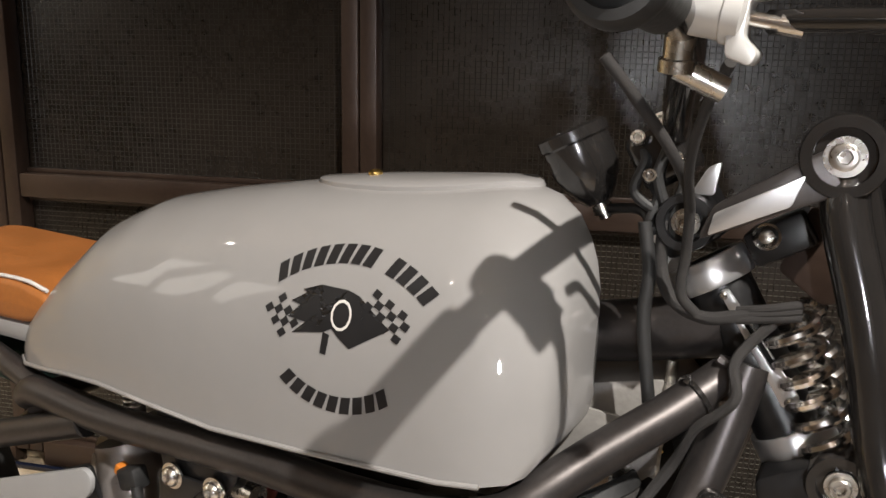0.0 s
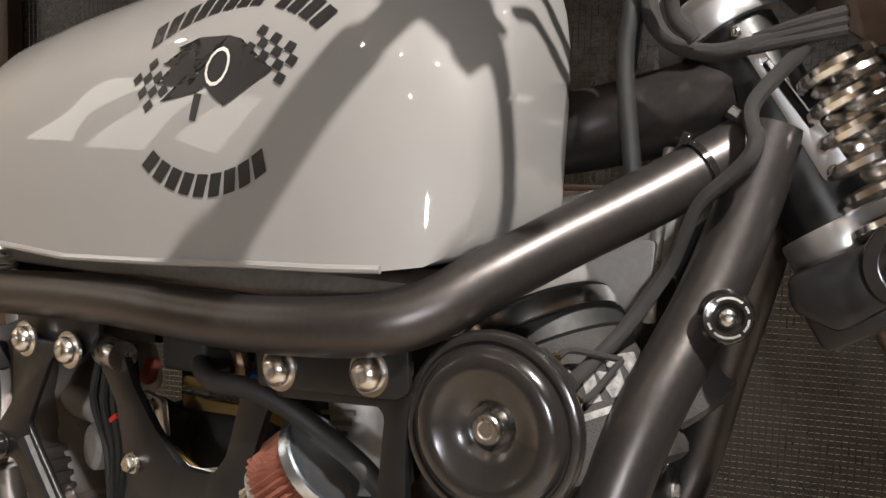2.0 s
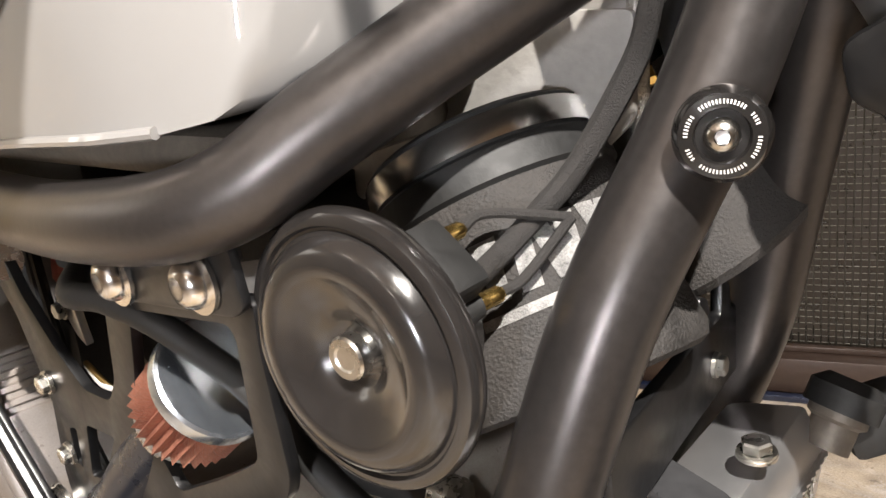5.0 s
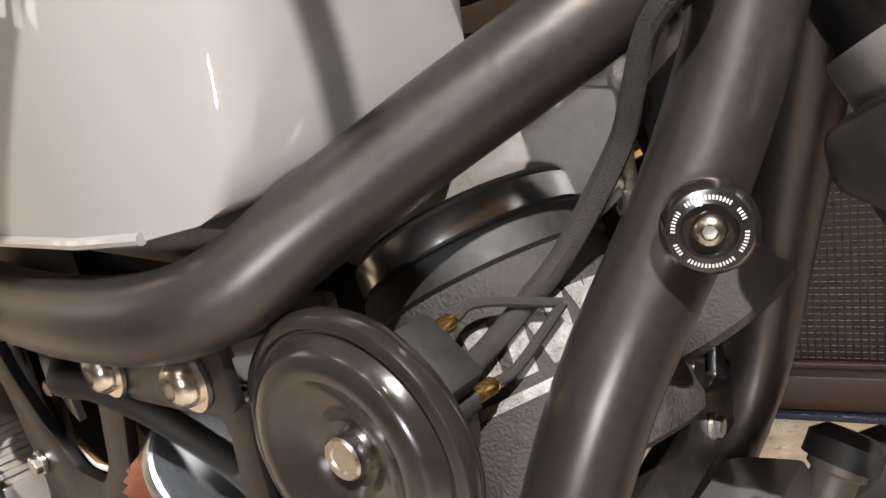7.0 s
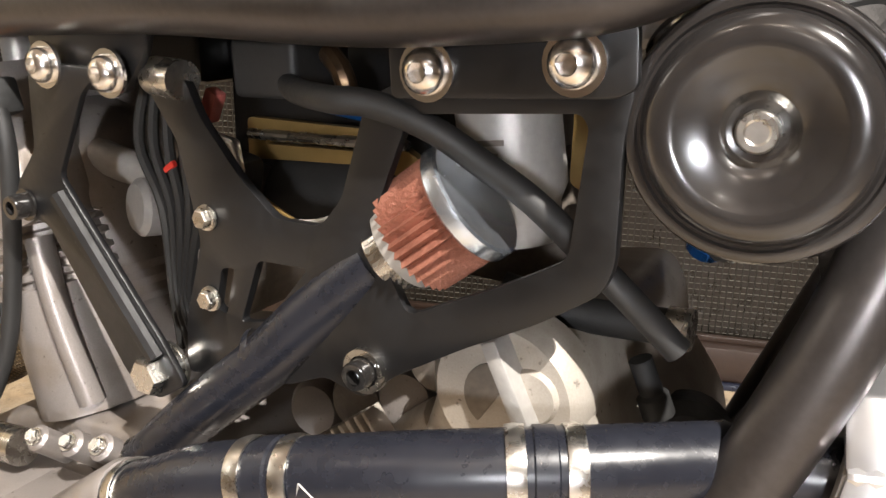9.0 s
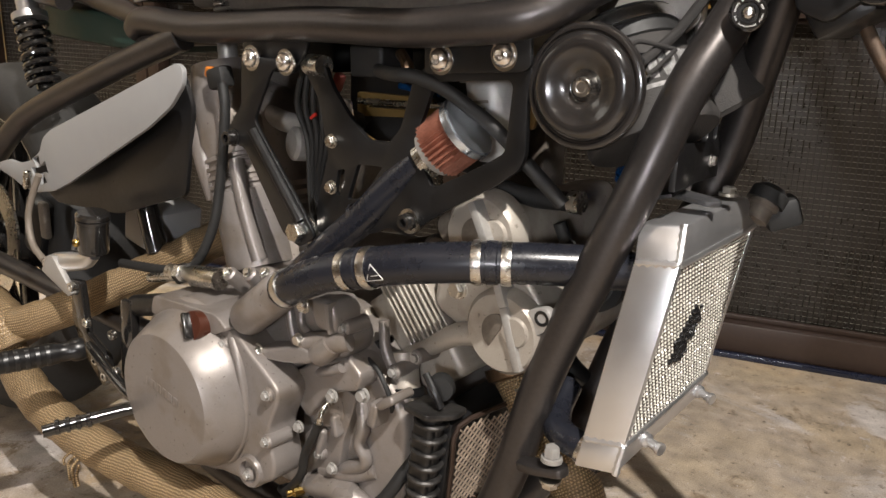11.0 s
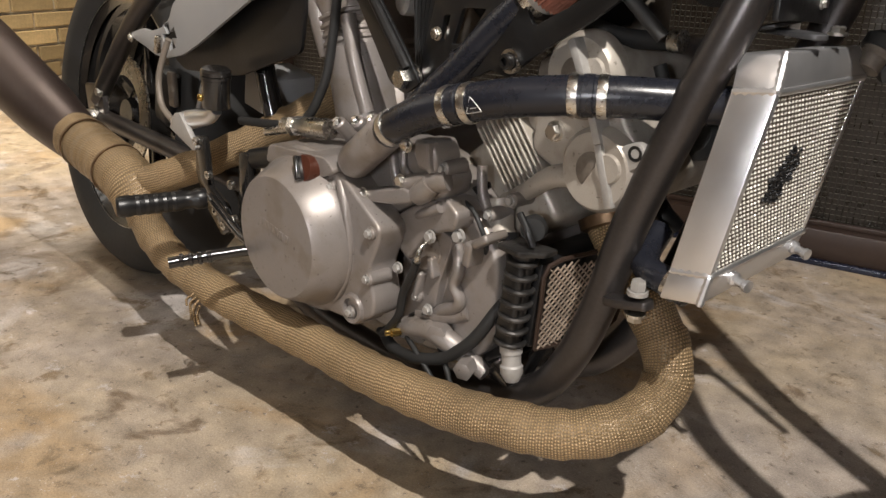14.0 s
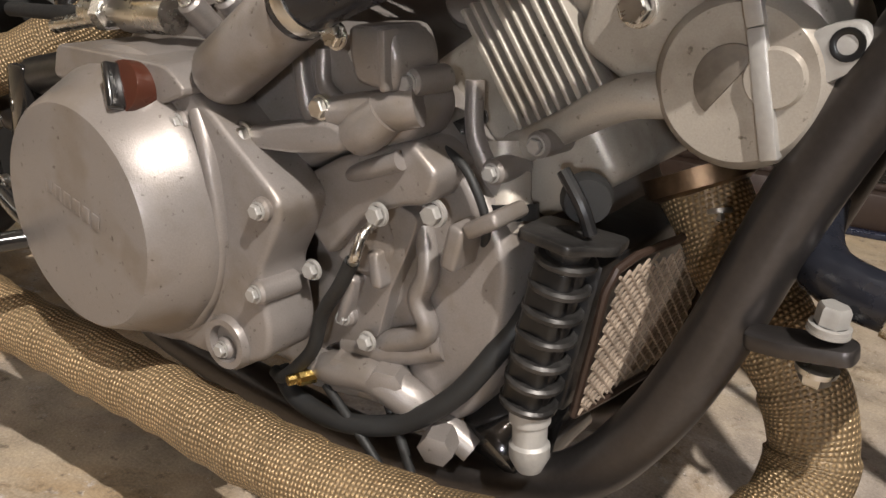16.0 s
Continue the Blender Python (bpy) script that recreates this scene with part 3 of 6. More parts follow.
# crash spool on the down tube
SP, sd = Vector((0.345, -0.0425, 0.7685)), Vector((0.42, -0.90, 0.05)).normalized()
sp = part("spool", lathe([(0.008, -0.03), (0.0115, -0.012), (0.0115, 0.0), (0.0135, 0.002), (0.0148, 0.006), (0.0148, 0.010), (0.0128, 0.0135), (0.0085, 0.0142), (0.0078, 0.0115), (0, 0.0115)], SP, sd, 36), M["gloss_black"], bike, "black spool with a white ring of print")
prints = bmesh.new()
for k in range(64):
    if k % 32 in (0, 1, 2, 7, 8, 23, 24):
        continue
    a = 2 * math.pi * k / 64
    m = Matrix.Translation(SP + sd * 0.0143) @ axes(sd)
    prints.faces.new([prints.verts.new(m @ Vector((r * math.cos(a + d), r * math.sin(a + d), 0.0002 if r < 0.0105 else -0.0001))) for r, d in ((0.0099, 0), (0.0099, 0.05), (0.0112, 0.05), (0.0112, 0.0))])
part("print", prints, M["decal_white"], sp, "white printed marks", smooth=0)
bolt("spool_bolt", SP + sd * 0.0115, sp, 0.0055, sd, "button", False, "steel")

# seat
def seat():
    bm = bmesh.new()
    pts = [(-0.395, 0.838), (-0.45, 0.850), (-0.55, 0.845), (-0.75, 0.850), (-0.80, 0.845), (-0.80, 0.80), (-0.55, 0.797), (-0.44, 0.797), (-0.385, 0.812)]
    slab(rounded(pts, 0.02), -0.095, 0.125, 0.012, bm=bm, segments=4)
    s = part("seat", bm, M["leather"], bike, "tan leather seat with stitching")
    part("piping", tube([(-0.40, -0.088, 0.842), (-0.45, -0.09, 0.851), (-0.6, -0.09, 0.847), (-0.78, -0.09, 0.849)], 0.0025, 8, 4), M["decal_white"], s, "pale stitched piping")
    part("seat_pan", box((-0.60, 0.015, 0.784), (0.40, 0.215, 0.026), edge=0.008), M["tank"], s, "pale grey seat base")
    return s


seat()

# horn
def horn():
    at, d = Vector((0.2495, -0.123, 0.7075)), Vector((0.06, -0.99, 0.03)).normalized()
    prof = [(0.0, -0.032), (0.030, -0.032), (0.034, -0.014), (0.045, -0.008), (0.0505, -0.005), (0.0518, -0.002), (0.0518, 0.001), (0.0505, 0.0035), (0.0485, 0.0045), (0.0465, 0.0045), (0.0455, 0.003), (0.0445, 0.003), (0.0432, 0.0055), (0.041, 0.0085), (0.0385, 0.0100), (0.0350, 0.0106), (0.0315, 0.0106), (0.0300, 0.0098), (0.0262, 0.0082), (0.0225, 0.0070), (0.0185, 0.0060), (0.0150, 0.0042), (0.0128, 0.0022), (0.0115, 0.0015), (0.0, 0.0015)]
    h = part("horn", lathe(prof, at, d, 64), M["horn"], bike, "glossy black disc horn with a steel centre nut")
    part("centre_nut", lathe([(0.0082, 0.0), (0.0082, 0.0062), (0.0074, 0.0072), (0.0050, 0.0072), (0.0042, 0.0066), (0, 0.0066)], at, d, 28), M["steel"], h, "steel centre nut")
    part("terminal_block", box(at + Vector((0.020, 0.022, 0.024)), (0.030, 0.020, 0.020), (0, 40, 0), 0.003), M["rubber"], h)
    for dx, dz in ((0.010, 0.030), (0.024, 0.008)):
        p = at + Vector((dx, 0.012, dz))
        part("terminal_boot", lathe([(0, 0), (0.0068, 0), (0.0062, 0.014), (0.005, 0.017), (0.005, 0.020), (0, 0.020)], p, (0.25, 0.93, 0.10), 16), M["rubber"], h)
        part("terminal", lathe([(0, 0.019), (0.0033, 0.019), (0.0033, 0.029), (0.002, 0.031), (0, 0.031)], p, (0.25, 0.93, 0.10), 10), M["brass"], h)
        q = p + Vector((0.25, 0.93, 0.10)).normalized() * 0.030
        part("lead", tube([q, q + Vector((0.004, 0.010, 0.003)), (0.293, -0.052, 0.738)], 0.002, 8, 5), M["fabric"], h)
    return h


horn()

# bracket plates
plates = part("engine_plate", slab(rounded([(0.095, 0.715), (0.203, 0.722), (0.2, 0.699), (0.201, 0.645), (0.196, 0.632), (0.168, 0.612), (0.13, 0.590), (0.091, 0.565), (0.070, 0.546), (0.045, 0.552), (0.02, 0.540), (-0.03, 0.532), (-0.062, 0.526), (-0.06, 0.56), (-0.043, 0.613), (-0.056, 0.67), (-0.08, 0.702), (-0.047, 0.706), (-0.037, 0.685), (-0.010, 0.655), (0.014, 0.636), (0.044, 0.637), (0.058, 0.653), (0.074, 0.705)], 0.006), -0.131, -0.125, 0.0012,
              holes=[rounded([(0.098, 0.700), (0.181, 0.708), (0.185, 0.703), (0.180, 0.645), (0.164, 0.635), (0.139, 0.621), (0.098, 0.600), (0.075, 0.640)], 0.006), rounded([(0.0, 0.61), (0.035, 0.612), (0.005, 0.575), (-0.015, 0.57)], 0.004), rounded([(-0.028, 0.60), (-0.018, 0.602), (-0.026, 0.572), (-0.034, 0.575)], 0.003)]), M["black"], bike, "black laser-cut steel engine plate")
part("hanger_plate", slab(rounded([(0.090, 0.738), (0.204, 0.746), (0.206, 0.721), (0.198, 0.716), (0.092, 0.707)], 0.004), -0.137, -0.1325, 0.001), M["black"], plates)
part("weld_bead", tube([(0.092, -0.134, 0.7335), (0.15, -0.134, 0.738), (0.203, -0.134, 0.742)], 0.0035, 8, 8, wobble=0.002), M["frame"], plates)
for x, z in ((0.112, 0.721), (0.180, 0.729)):
    bolt("button_bolt", (x, -0.1375, z), plates, 0.0105)
bolt("cap_bolt", (0.073, -0.1315, 0.564), plates, 0.008, style="cap", mat="gloss_black")
part("bolt_spacer", lathe([(0.0125, 0), (0.0125, 0.006), (0.009, 0.006)], (0.073, -0.129, 0.564), (0, -1, 0), 24), M["steel"], plates)
for x, z in ((-0.036, 0.629), (-0.037, 0.580)):
    bolt("hex_bolt", (x, -0.1315, z), plates, 0.0058, style="hex", mat="steel")
bolt("hex_bolt", (-0.076, -0.1315, 0.527), plates, 0.0125, style="hex", mat="steel", height=0.016)
strut = part("rear_plate", slab(rounded([(-0.168, 0.704), (-0.099, 0.704), (-0.120, 0.690), (-0.150, 0.636), (-0.072, 0.545), (-0.055, 0.521), (-0.08, 0.505), (-0.106, 0.515), (-0.168, 0.603), (-0.195, 0.606), (-0.195, 0.625), (-0.172, 0.650)], 0.006), -0.137, -0.1325, 0.0012), M["black"], bike, "black steel strut plate")
part("strut_edge", tube([(-0.150, -0.139, 0.625), (-0.075, -0.139, 0.535)], 0.006, 10), M["black"], strut)
for x, z in ((-0.148, 0.703), (-0.093, 0.702)):
    bolt("button_bolt", (x, -0.1375, z), strut, 0.0105)
bolt("cap_bolt", (-0.186, -0.1375, 0.613), strut, 0.008, style="cap", mat="gloss_black")
part("hanger_tab", slab(rounded([(-0.175, 0.735), (-0.065, 0.738), (-0.07, 0.715), (-0.09, 0.69), (-0.165, 0.69)], 0.004), -0.132, -0.126, 0.001), M["black"], strut)
part("spacer", lathe([(0, -0.012), (0.011, -0.012), (0.011, 0.016), (0, 0.016)], (-0.068, -0.12, 0.70), (1, -0.2, 0), 18), M["steel"], strut)

strut.location = (0.005, -0.008, 0.004)


# wheels
def wheel(name, at, radius, width, label, steer=0.0, tread=True):
    m = pose(*at, LEAN, 0, steer)
    rim_r = radius - 0.095
    w = part(name, lathe([(rim_r - 0.018, -width * 0.33), (rim_r, -width * 0.40), (rim_r + 0.004, -width * 0.33), (rim_r - 0.02, -width * 0.22), (rim_r - 0.022, width * 0.22), (rim_r + 0.004, width * 0.33), (rim_r, width * 0.40), (rim_r - 0.018, width * 0.33)], (0, 0, 0), (0, -1, 0), 56), M["gloss_black"], bike, label)
    prof = [(rim_r - 0.004, -width * 0.40), (rim_r + 0.02, -width * 0.49), (rim_r + 0.05, -width * 0.50), (radius - 0.03, -width * 0.44), (radius - 0.012, -width * 0.32), (radius - 0.003, -width * 0.16), (radius, 0), (radius - 0.003, width * 0.16), (radius - 0.012, width * 0.32), (radius - 0.03, width * 0.44), (rim_r + 0.05, width * 0.50), (rim_r + 0.02, width * 0.49), (rim_r - 0.004, width * 0.40)]
    tyre = part("tyre", lathe(prof, (0, 0, 0), (0, -1, 0), 72), M["tyre"], w, "worn black rubber tyre", smooth=50)
    blocks = bmesh.new()
    n = 34
    for k in range(n):
        for side in (-1, 1):
            for j, (u0, u1) in enumerate(((0.01, 0.17), (0.20, 0.36), (0.385, 0.47))):
                shift = (0.5 if side > 0 else 0) + j * 0.33
                quad = []
                for u, da in ((u0, 0.06), (u1, 0.30), (u1, 1.02), (u0, 0.78)):
                    a = 2 * math.pi * (k + shift + da) / n
                    h = float(np.interp(u, (0, 0.16, 0.32, 0.44, 0.5), (radius, radius - 0.003, radius - 0.012, radius - 0.03, rim_r + 0.05)))
                    quad.append((u, a, h))
                tops = [Vector(((h + 0.0035) * math.cos(a), side * u * width, (h + 0.0035) * math.sin(a))) for u, a, h in quad]
                bots = [Vector(((h - 0.004) * math.cos(a), side * u * width, (h - 0.004) * math.sin(a))) for u, a, h in quad]
                t = [blocks.verts.new(v) for v in tops]
                b = [blocks.verts.new(v) for v in bots]
                blocks.faces.new(t)
                for i in range(4):
                    blocks.faces.new((t[i], t[(i + 1) % 4], b[(i + 1) % 4], b[i]))
    if tread:
        tr = part("tread", blocks, M["tyre"], tyre, smooth=25)
        tagged(tr, kind="stuff")
    else:
        blocks.free()
    hub = part("hub", lathe([(0, -0.06), (0.028, -0.06), (0.032, -0.045), (0.05, -0.035), (0.05, 0.035), (0.032, 0.045), (0.028, 0.06), (0, 0.06)], (0, 0, 0), (0, -1, 0), 32), M["gloss_black"], w)
    for k in range(6):
        a = 2 * math.pi * k / 6 + 0.3
        sp = bmesh.new()
        slab(rounded([(0.04, -0.018), (rim_r - 0.012, -0.011), (rim_r - 0.012, 0.011), (0.04, 0.018)], 0.004), -0.012, 0.012, 0.004, bm=sp)
        sp.transform(Matrix.Rotation(a, 4, "Y"))
        part("spoke", sp, M["gloss_black"], w)
    disc = part("brake_disc", lathe([(0.075, -0.066), (0.115, -0.066), (0.115, -0.062), (0.075, -0.062), (0.075, -0.066)], (0, 0, 0), (0, 1, 0), 48), M["steel"], w, "steel brake disc")
    part("rim_line", lathe([(rim_r - 0.004, 0.066), (rim_r + 0.001, 0.0665), (rim_r - 0.004, 0.067)], (0, 0, 0), (0, -1, 0), 56), M["steel"], w, "bright rim edge")
    for ob in (w,):
        ob.matrix_basis = m
    return w


wheel("rear_wheel", (-0.965, -0.042, 0.322), 0.325, 0.165, "black rear wheel with a wide worn tyre", tread=False)
wheel("front_wheel", (0.862, -0.035, 0.343), 0.345, 0.13, "black front wheel with a block-tread tyre", steer=-4.0)

# swinging arm and rear shock
arm = part("swinging_arm", tube([(-0.29, -0.13, 0.722), (-0.46, -0.137, 0.668), (-0.648, -0.142, 0.602), (-0.72, -0.146, 0.565), (-0.80, -0.15, 0.505), (-0.88, -0.15, 0.44), (-0.965, -0.15, 0.365)], 0.0165, 16, 5), M["frame"], bike, "black tubular swinging arm")
part("lower_arm", tube([(-0.40, -0.12, 0.30), (-0.60, -0.135, 0.315), (-0.965, -0.15, 0.33)], 0.017, 14, 4), M["frame"], arm)
part("arm_tube", tube([(-0.29, 0.17, 0.722), (-0.648, 0.16, 0.602), (-0.80, 0.13, 0.505), (-0.965, 0.09, 0.365)], 0.0165, 12, 4), M["frame"], arm)
part("axle_plate", slab(rounded([(-1.01, 0.39), (-0.93, 0.40), (-0.92, 0.30), (-1.0, 0.29)], 0.01), -0.158, -0.148, 0.002), M["frame"], arm)
bolt("axle_nut", (-0.965, -0.159, 0.335), arm, 0.014, style="hex", mat="steel")
bolt("arm_bolt", (-0.93, -0.159, 0.385), arm, 0.008, style="hex", mat="steel")


def coil(at, direction, length, r, wire, turns, seg=8):
    m = Matrix.Translation(at) @ axes(direction)
    n = int(turns * 16)
    return tube([m @ Vector((r * math.cos(2 * math.pi * turns * k / n), r * math.sin(2 * math.pi * turns * k / n), length * k / n)) for k in range(n + 1)], wire, seg, 1)


shock = part("rear_shock", lathe([(0, 0), (0.012, 0), (0.012, 0.05), (0.010, 0.055), (0.010, 0.16), (0, 0.16)], (-0.693, -0.105, 0.625), (-0.35, 0.06, 0.93), 16), M["gloss_black"], bike, "black rear shock absorber")
part("spring", coil((-0.695, -0.105, 0.632), (-0.35, 0.06, 0.93), 0.10, 0.021, 0.0048, 7), M["gloss_black"], shock)
part("spring_collar", lathe([(0, 0.108), (0.026, 0.108), (0.026, 0.118), (0.016, 0.122), (0.016, 0.16), (0, 0.16)], (-0.693, -0.105, 0.625), (-0.35, 0.06, 0.93), 20), M["alu"], shock)
part("upper_mount", tube([(-0.60, -0.11, 0.757), (-0.75, -0.10, 0.775), (-0.79, -0.10, 0.78)], 0.014, 12, 3), M["frame"], shock)

# grey side panel with a cross cut through it
PANEL = [(-0.756, 0.508), (-0.698, 0.524), (-0.668, 0.522), (-0.626, 0.532), (-0.598, 0.548), (-0.584, 0.57), (-0.56, 0.584), (-0.248, 0.696), (-0.236, 0.69), (-0.238, 0.672), (-0.266, 0.644), (-0.316, 0.614), (-0.518, 0.516), (-0.566, 0.496), (-0.616, 0.486), (-0.656, 0.486), (-0.692, 0.496), (-0.734, 0.504)]


def cross(cx, cz, r):
    out = []
    for k in range(4):
        for da, rr in ((-24, r), (24, r), (45, r * 0.30)):
            a = radians(90 * k + da + 22)
            out.append((cx + rr * math.cos(a) * 1.15, cz + rr * math.sin(a)))
    return out


side = part("side_panel", slab(rounded(PANEL, 0.008), -0.170, -0.164, 0.001, holes=[cross(-0.603, 0.521, 0.022)]), M["grey_paint"], bike, "matt grey side panel with a cross-shaped cut-out")
bolt("panel_bolt", (-0.742, -0.1705, 0.505), side, 0.006, mat="steel")
part("inner_panel", slab(rounded([(-0.70, 0.50), (-0.28, 0.680), (-0.265, 0.64), (-0.29, 0.53), (-0.45, 0.478), (-0.62, 0.465)], 0.01), -0.140, -0.134, 0.001), M["black"], side, "black inner panel")

# wrapped exhaust
EX = [(0.140, -0.030, 0.392), (0.160, -0.034, 0.368), (0.185, -0.038, 0.338), (0.215, -0.042, 0.308), (0.240, -0.046, 0.275), (0.250, -0.056, 0.240), (0.238, -0.090, 0.206), (0.195, -0.138, 0.188), (0.12, -0.176, 0.184), (0.045, -0.196, 0.181), (-0.06, -0.206, 0.176), (-0.19, -0.210, 0.173), (-0.30, -0.222, 0.176), (-0.40, -0.236, 0.184), (-0.49, -0.24, 0.193), (-0.555, -0.24, 0.212), (-0.600, -0.24, 0.242), (-0.625, -0.24, 0.275)]


def radii(pts, r0, r1):
    n = len(pts) - 1
    return [(*p, r0 + (r1 - r0) * k / n) for k, p in enumerate(pts)]


def wrapped(name, pts, r, turn=0.045, label=""):
    """A pipe bound in cloth tape: the radius steps up where each turn overlaps the last."""
    path = spline(pts, 10)
    out, run = [], 0.0
    for k, q in enumerate(path):
        if k:
            run += (q - path[k - 1]).length
        out.append((*q, r + 0.0026 * (1 - (run % turn) / turn)))
    bm = tube(out, r, 28, 1, smooth=False, wobble=0.0009)
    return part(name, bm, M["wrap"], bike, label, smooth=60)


ex = wrapped("exhaust_pipe", EX, 0.0255, label="exhaust pipe bound in tan woven heat wrap")
wrapped("rear_exhaust_pipe", [(-0.30, -0.03, 0.475), (-0.36, -0.055, 0.440), (-0.43, -0.10, 0.395), (-0.51, -0.16, 0.345), (-0.585, -0.215, 0.305), (-0.635, -0.238, 0.292)], 0.0245, label="rear exhaust pipe bound in heat wrap")
wrapped("exhaust_collector", [(-0.612, -0.236, 0.258), (-0.635, -0.24, 0.288), (-0.70, -0.242, 0.307), (-0.77, -0.244, 0.318), (-0.84, -0.246, 0.330)], 0.0415, 0.026, label="collector bound in heat wrap")
part("muffler", tube([(-0.81, -0.246, 0.323, 0.040), (-0.845, -0.247, 0.330, 0.044), (-0.90, -0.25, 0.345, 0.051), (-0.97, -0.255, 0.366, 0.057), (-1.10, -0.262, 0.405, 0.061), (-1.30, -0.27, 0.465, 0.062), (-1.42, -0.275, 0.50, 0.058)], 0.05, 40, 6), M["muffler"], bike, "dark heat-stained cone muffler")
part("port_flange", lathe([(0.0, 0), (0.034, 0), (0.034, 0.012), (0.027, 0.016), (0, 0.016)], (0.136, -0.028, 0.398), (0.5, -0.1, -0.86), 24), M["bronze"], ex, "brown exhaust port flange")
bolt("flange_bolt", (0.162, -0.05, 0.383), ex, 0.007, (0.4, -0.3, -0.86), "hex", mat="steel")
for k in range(7):
    a = Vector((-0.402 + 0.007 * (k % 3), -0.262, 0.182 - 0.003 * k))
    part("loose_thread", tube([a, a + Vector((0.003 * k - 0.008, -0.008, -0.010)), a + Vector((-0.008 + 0.004 * k, -0.009, -0.020 - 0.003 * (k % 4)))], 0.0021, 6, 4, wobble=0.0008), M["wrap"], ex, "frayed end of the wrap")
for x, y, z, r in ((-0.68, -0.242, 0.3025, 0.0437), (-0.80, -0.245, 0.3235, 0.0437)):
    part("wire_tie", lathe([(r, -0.0025), (r + 0.0016, -0.0025), (r + 0.0016, 0.0025), (r, 0.0025)], (x, y, z), (-0.95, -0.02, 0.17), 30), M["bronze"], ex)

# radiator
RA, RB, RC, RD = (Vector(v) for v in ((0.336, -0.099, 0.569), (0.326, 0.107, 0.562), (0.314, -0.121, 0.405), (0.304, 0.086, 0.399)))
BACK = Vector((-0.036, -0.005, -0.004))


def face_at(u, v, out=0.0):
    p = (RA * (1 - u) + RB * u) * (1 - v) + (RC * (1 - u) + RD * u) * v
    n = (RB - RA).cross(RC - RA).normalized()
    return p + n * (-out)


NR = (RB - RA).cross(RC - RA).normalized()
OUT = -1.0 if NR.x < 0 else 1.0


def hexa(a, b, c, d, back, edge=0.002):
    bm = bmesh.new()
    f = [bm.verts.new(v) for v in (a, b, d, c)]
    g = [bm.verts.new(v + back) for v in (a, b, d, c)]
    bm.faces.new(f)
    bm.faces.new(g[::-1])
    for k in range(4):
        bm.faces.new((f[k], f[(k + 1) % 4], g[(k + 1) % 4], g[k]))
    bmesh.ops.recalc_face_normals(bm, faces=bm.faces)
    return bevel(bm, edge, 2)


rad = part("radiator", hexa(*(p - NR * OUT * 0.002 for p in (RA, RB, RC, RD)), BACK), M["cast_alu"], bike, "small welded aluminium radiator")
cells, melted = bmesh.new(), []
NU, NV = 27, 36
for i in range(NU):
    for j in range(NV):
        off = 0.5 * (j % 2)
        u0, u1, v0, v1 = (i + off + 0.10) / (NU + 0.5), (i + off + 0.90) / (NU + 0.5), (j + 0.13) / NV, (j + 0.85) / NV
        uc, vc = (u0 + u1) / 2, (v0 + v1) / 2
        spot = ((uc - 0.40 + 0.30 * (vc - 0.5)) / 0.145) ** 2 + ((vc - 0.51) / 0.21) ** 2
        if spot < 0.75 + 0.9 * noise.noise(Vector((uc * 14, vc * 14, 2.0))):
            melted.append((uc, vc))
            continue
        uc += 0.012 * noise.noise(Vector((i * 0.7, j * 0.7, 0)))
        base = [cells.verts.new(face_at(u, v) + NR * OUT * 0.0004) for u, v in ((u0, vc), (uc, v0), (u1, vc), (uc, v1))]
        tip = cells.verts.new(face_at(uc - 0.004, vc) + NR * OUT * 0.0021)
        for a, b in zip(base, base[1:] + base[:1]):
            cells.faces.new((a, b, tip))
blob = bmesh.new()
for uc, vc in melted:
    m = Matrix.Translation(face_at(uc, vc) + NR * OUT * 0.0005) @ Matrix.Rotation(random.uniform(0, 3), 4, "X") @ Matrix.Diagonal((1, 1, random.uniform(0.6, 1.1), 1))
    bmesh.ops.create_icosphere(blob, subdivisions=1, radius=random.uniform(0.0024, 0.0040), matrix=m)
part("melted_patch", blob, M["black"], rad, "black melted patch on the screen", smooth=0)
core = part("core_screen", cells, M["screen"], rad, "pale expanded-metal screen", smooth=0)
tagged(core, kind="stuff")
part("core_back", hexa(*(p + NR * OUT * 0.0002 for p in (face_at(0.01, 0.01), face_at(0.99, 0.01), face_at(0.01, 0.99), face_at(0.99, 0.99))), -NR * OUT * 0.001, 0), M["engine_dark"], rad, "dark core behind the screen")
UPV = (RA - RC).normalized()
for pts, nm in (((RA + UPV * 0.032 + BACK * 0.25 + Vector((0, 0.012, 0)), RB + UPV * 0.032 + BACK * 0.25 - Vector((0, 0.012, 0)), RA + Vector((0.002, -0.002, 0)), RB + Vector((0.002, 0.002, 0))), "top_tank"), ((RC + Vector((0.002, -0.002, 0)), RD + Vector((0.002, 0.002, 0)), RC - UPV * 0.030, RD - UPV * 0.030), "bottom_tank")):
    part(nm, hexa(*pts, BACK * 1.08, 0.003), M["alu"], rad)
side_bm = hexa(RA + Vector((0.0015, -0.0025, 0)), RA + Vector((0.0015, 0.006, 0)), RC + Vector((0.0015, -0.0025, 0)), RC + Vector((0.0015, 0.006, 0)), BACK * 1.05, 0.0015)
part("side_plate", side_bm, M["alu"], rad)
part("side_plate", hexa(RB + Vector((0.0015, -0.006, 0)), RB + Vector((0.0015, 0.0025, 0)), RD + Vector((0.0015, -0.006, 0)), RD + Vector((0.0015, 0.0025, 0)), BACK * 1.05, 0.0015), M["alu"], rad)


def weld_bead(a, b, r=0.0042):
    n = int((b - a).length / 0.0035)
    return tube([(*(a + (b - a) * k / n), r * (1.0 if k % 2 else 0.72)) for k in range(n + 1)], r, 8, 1, smooth=False)


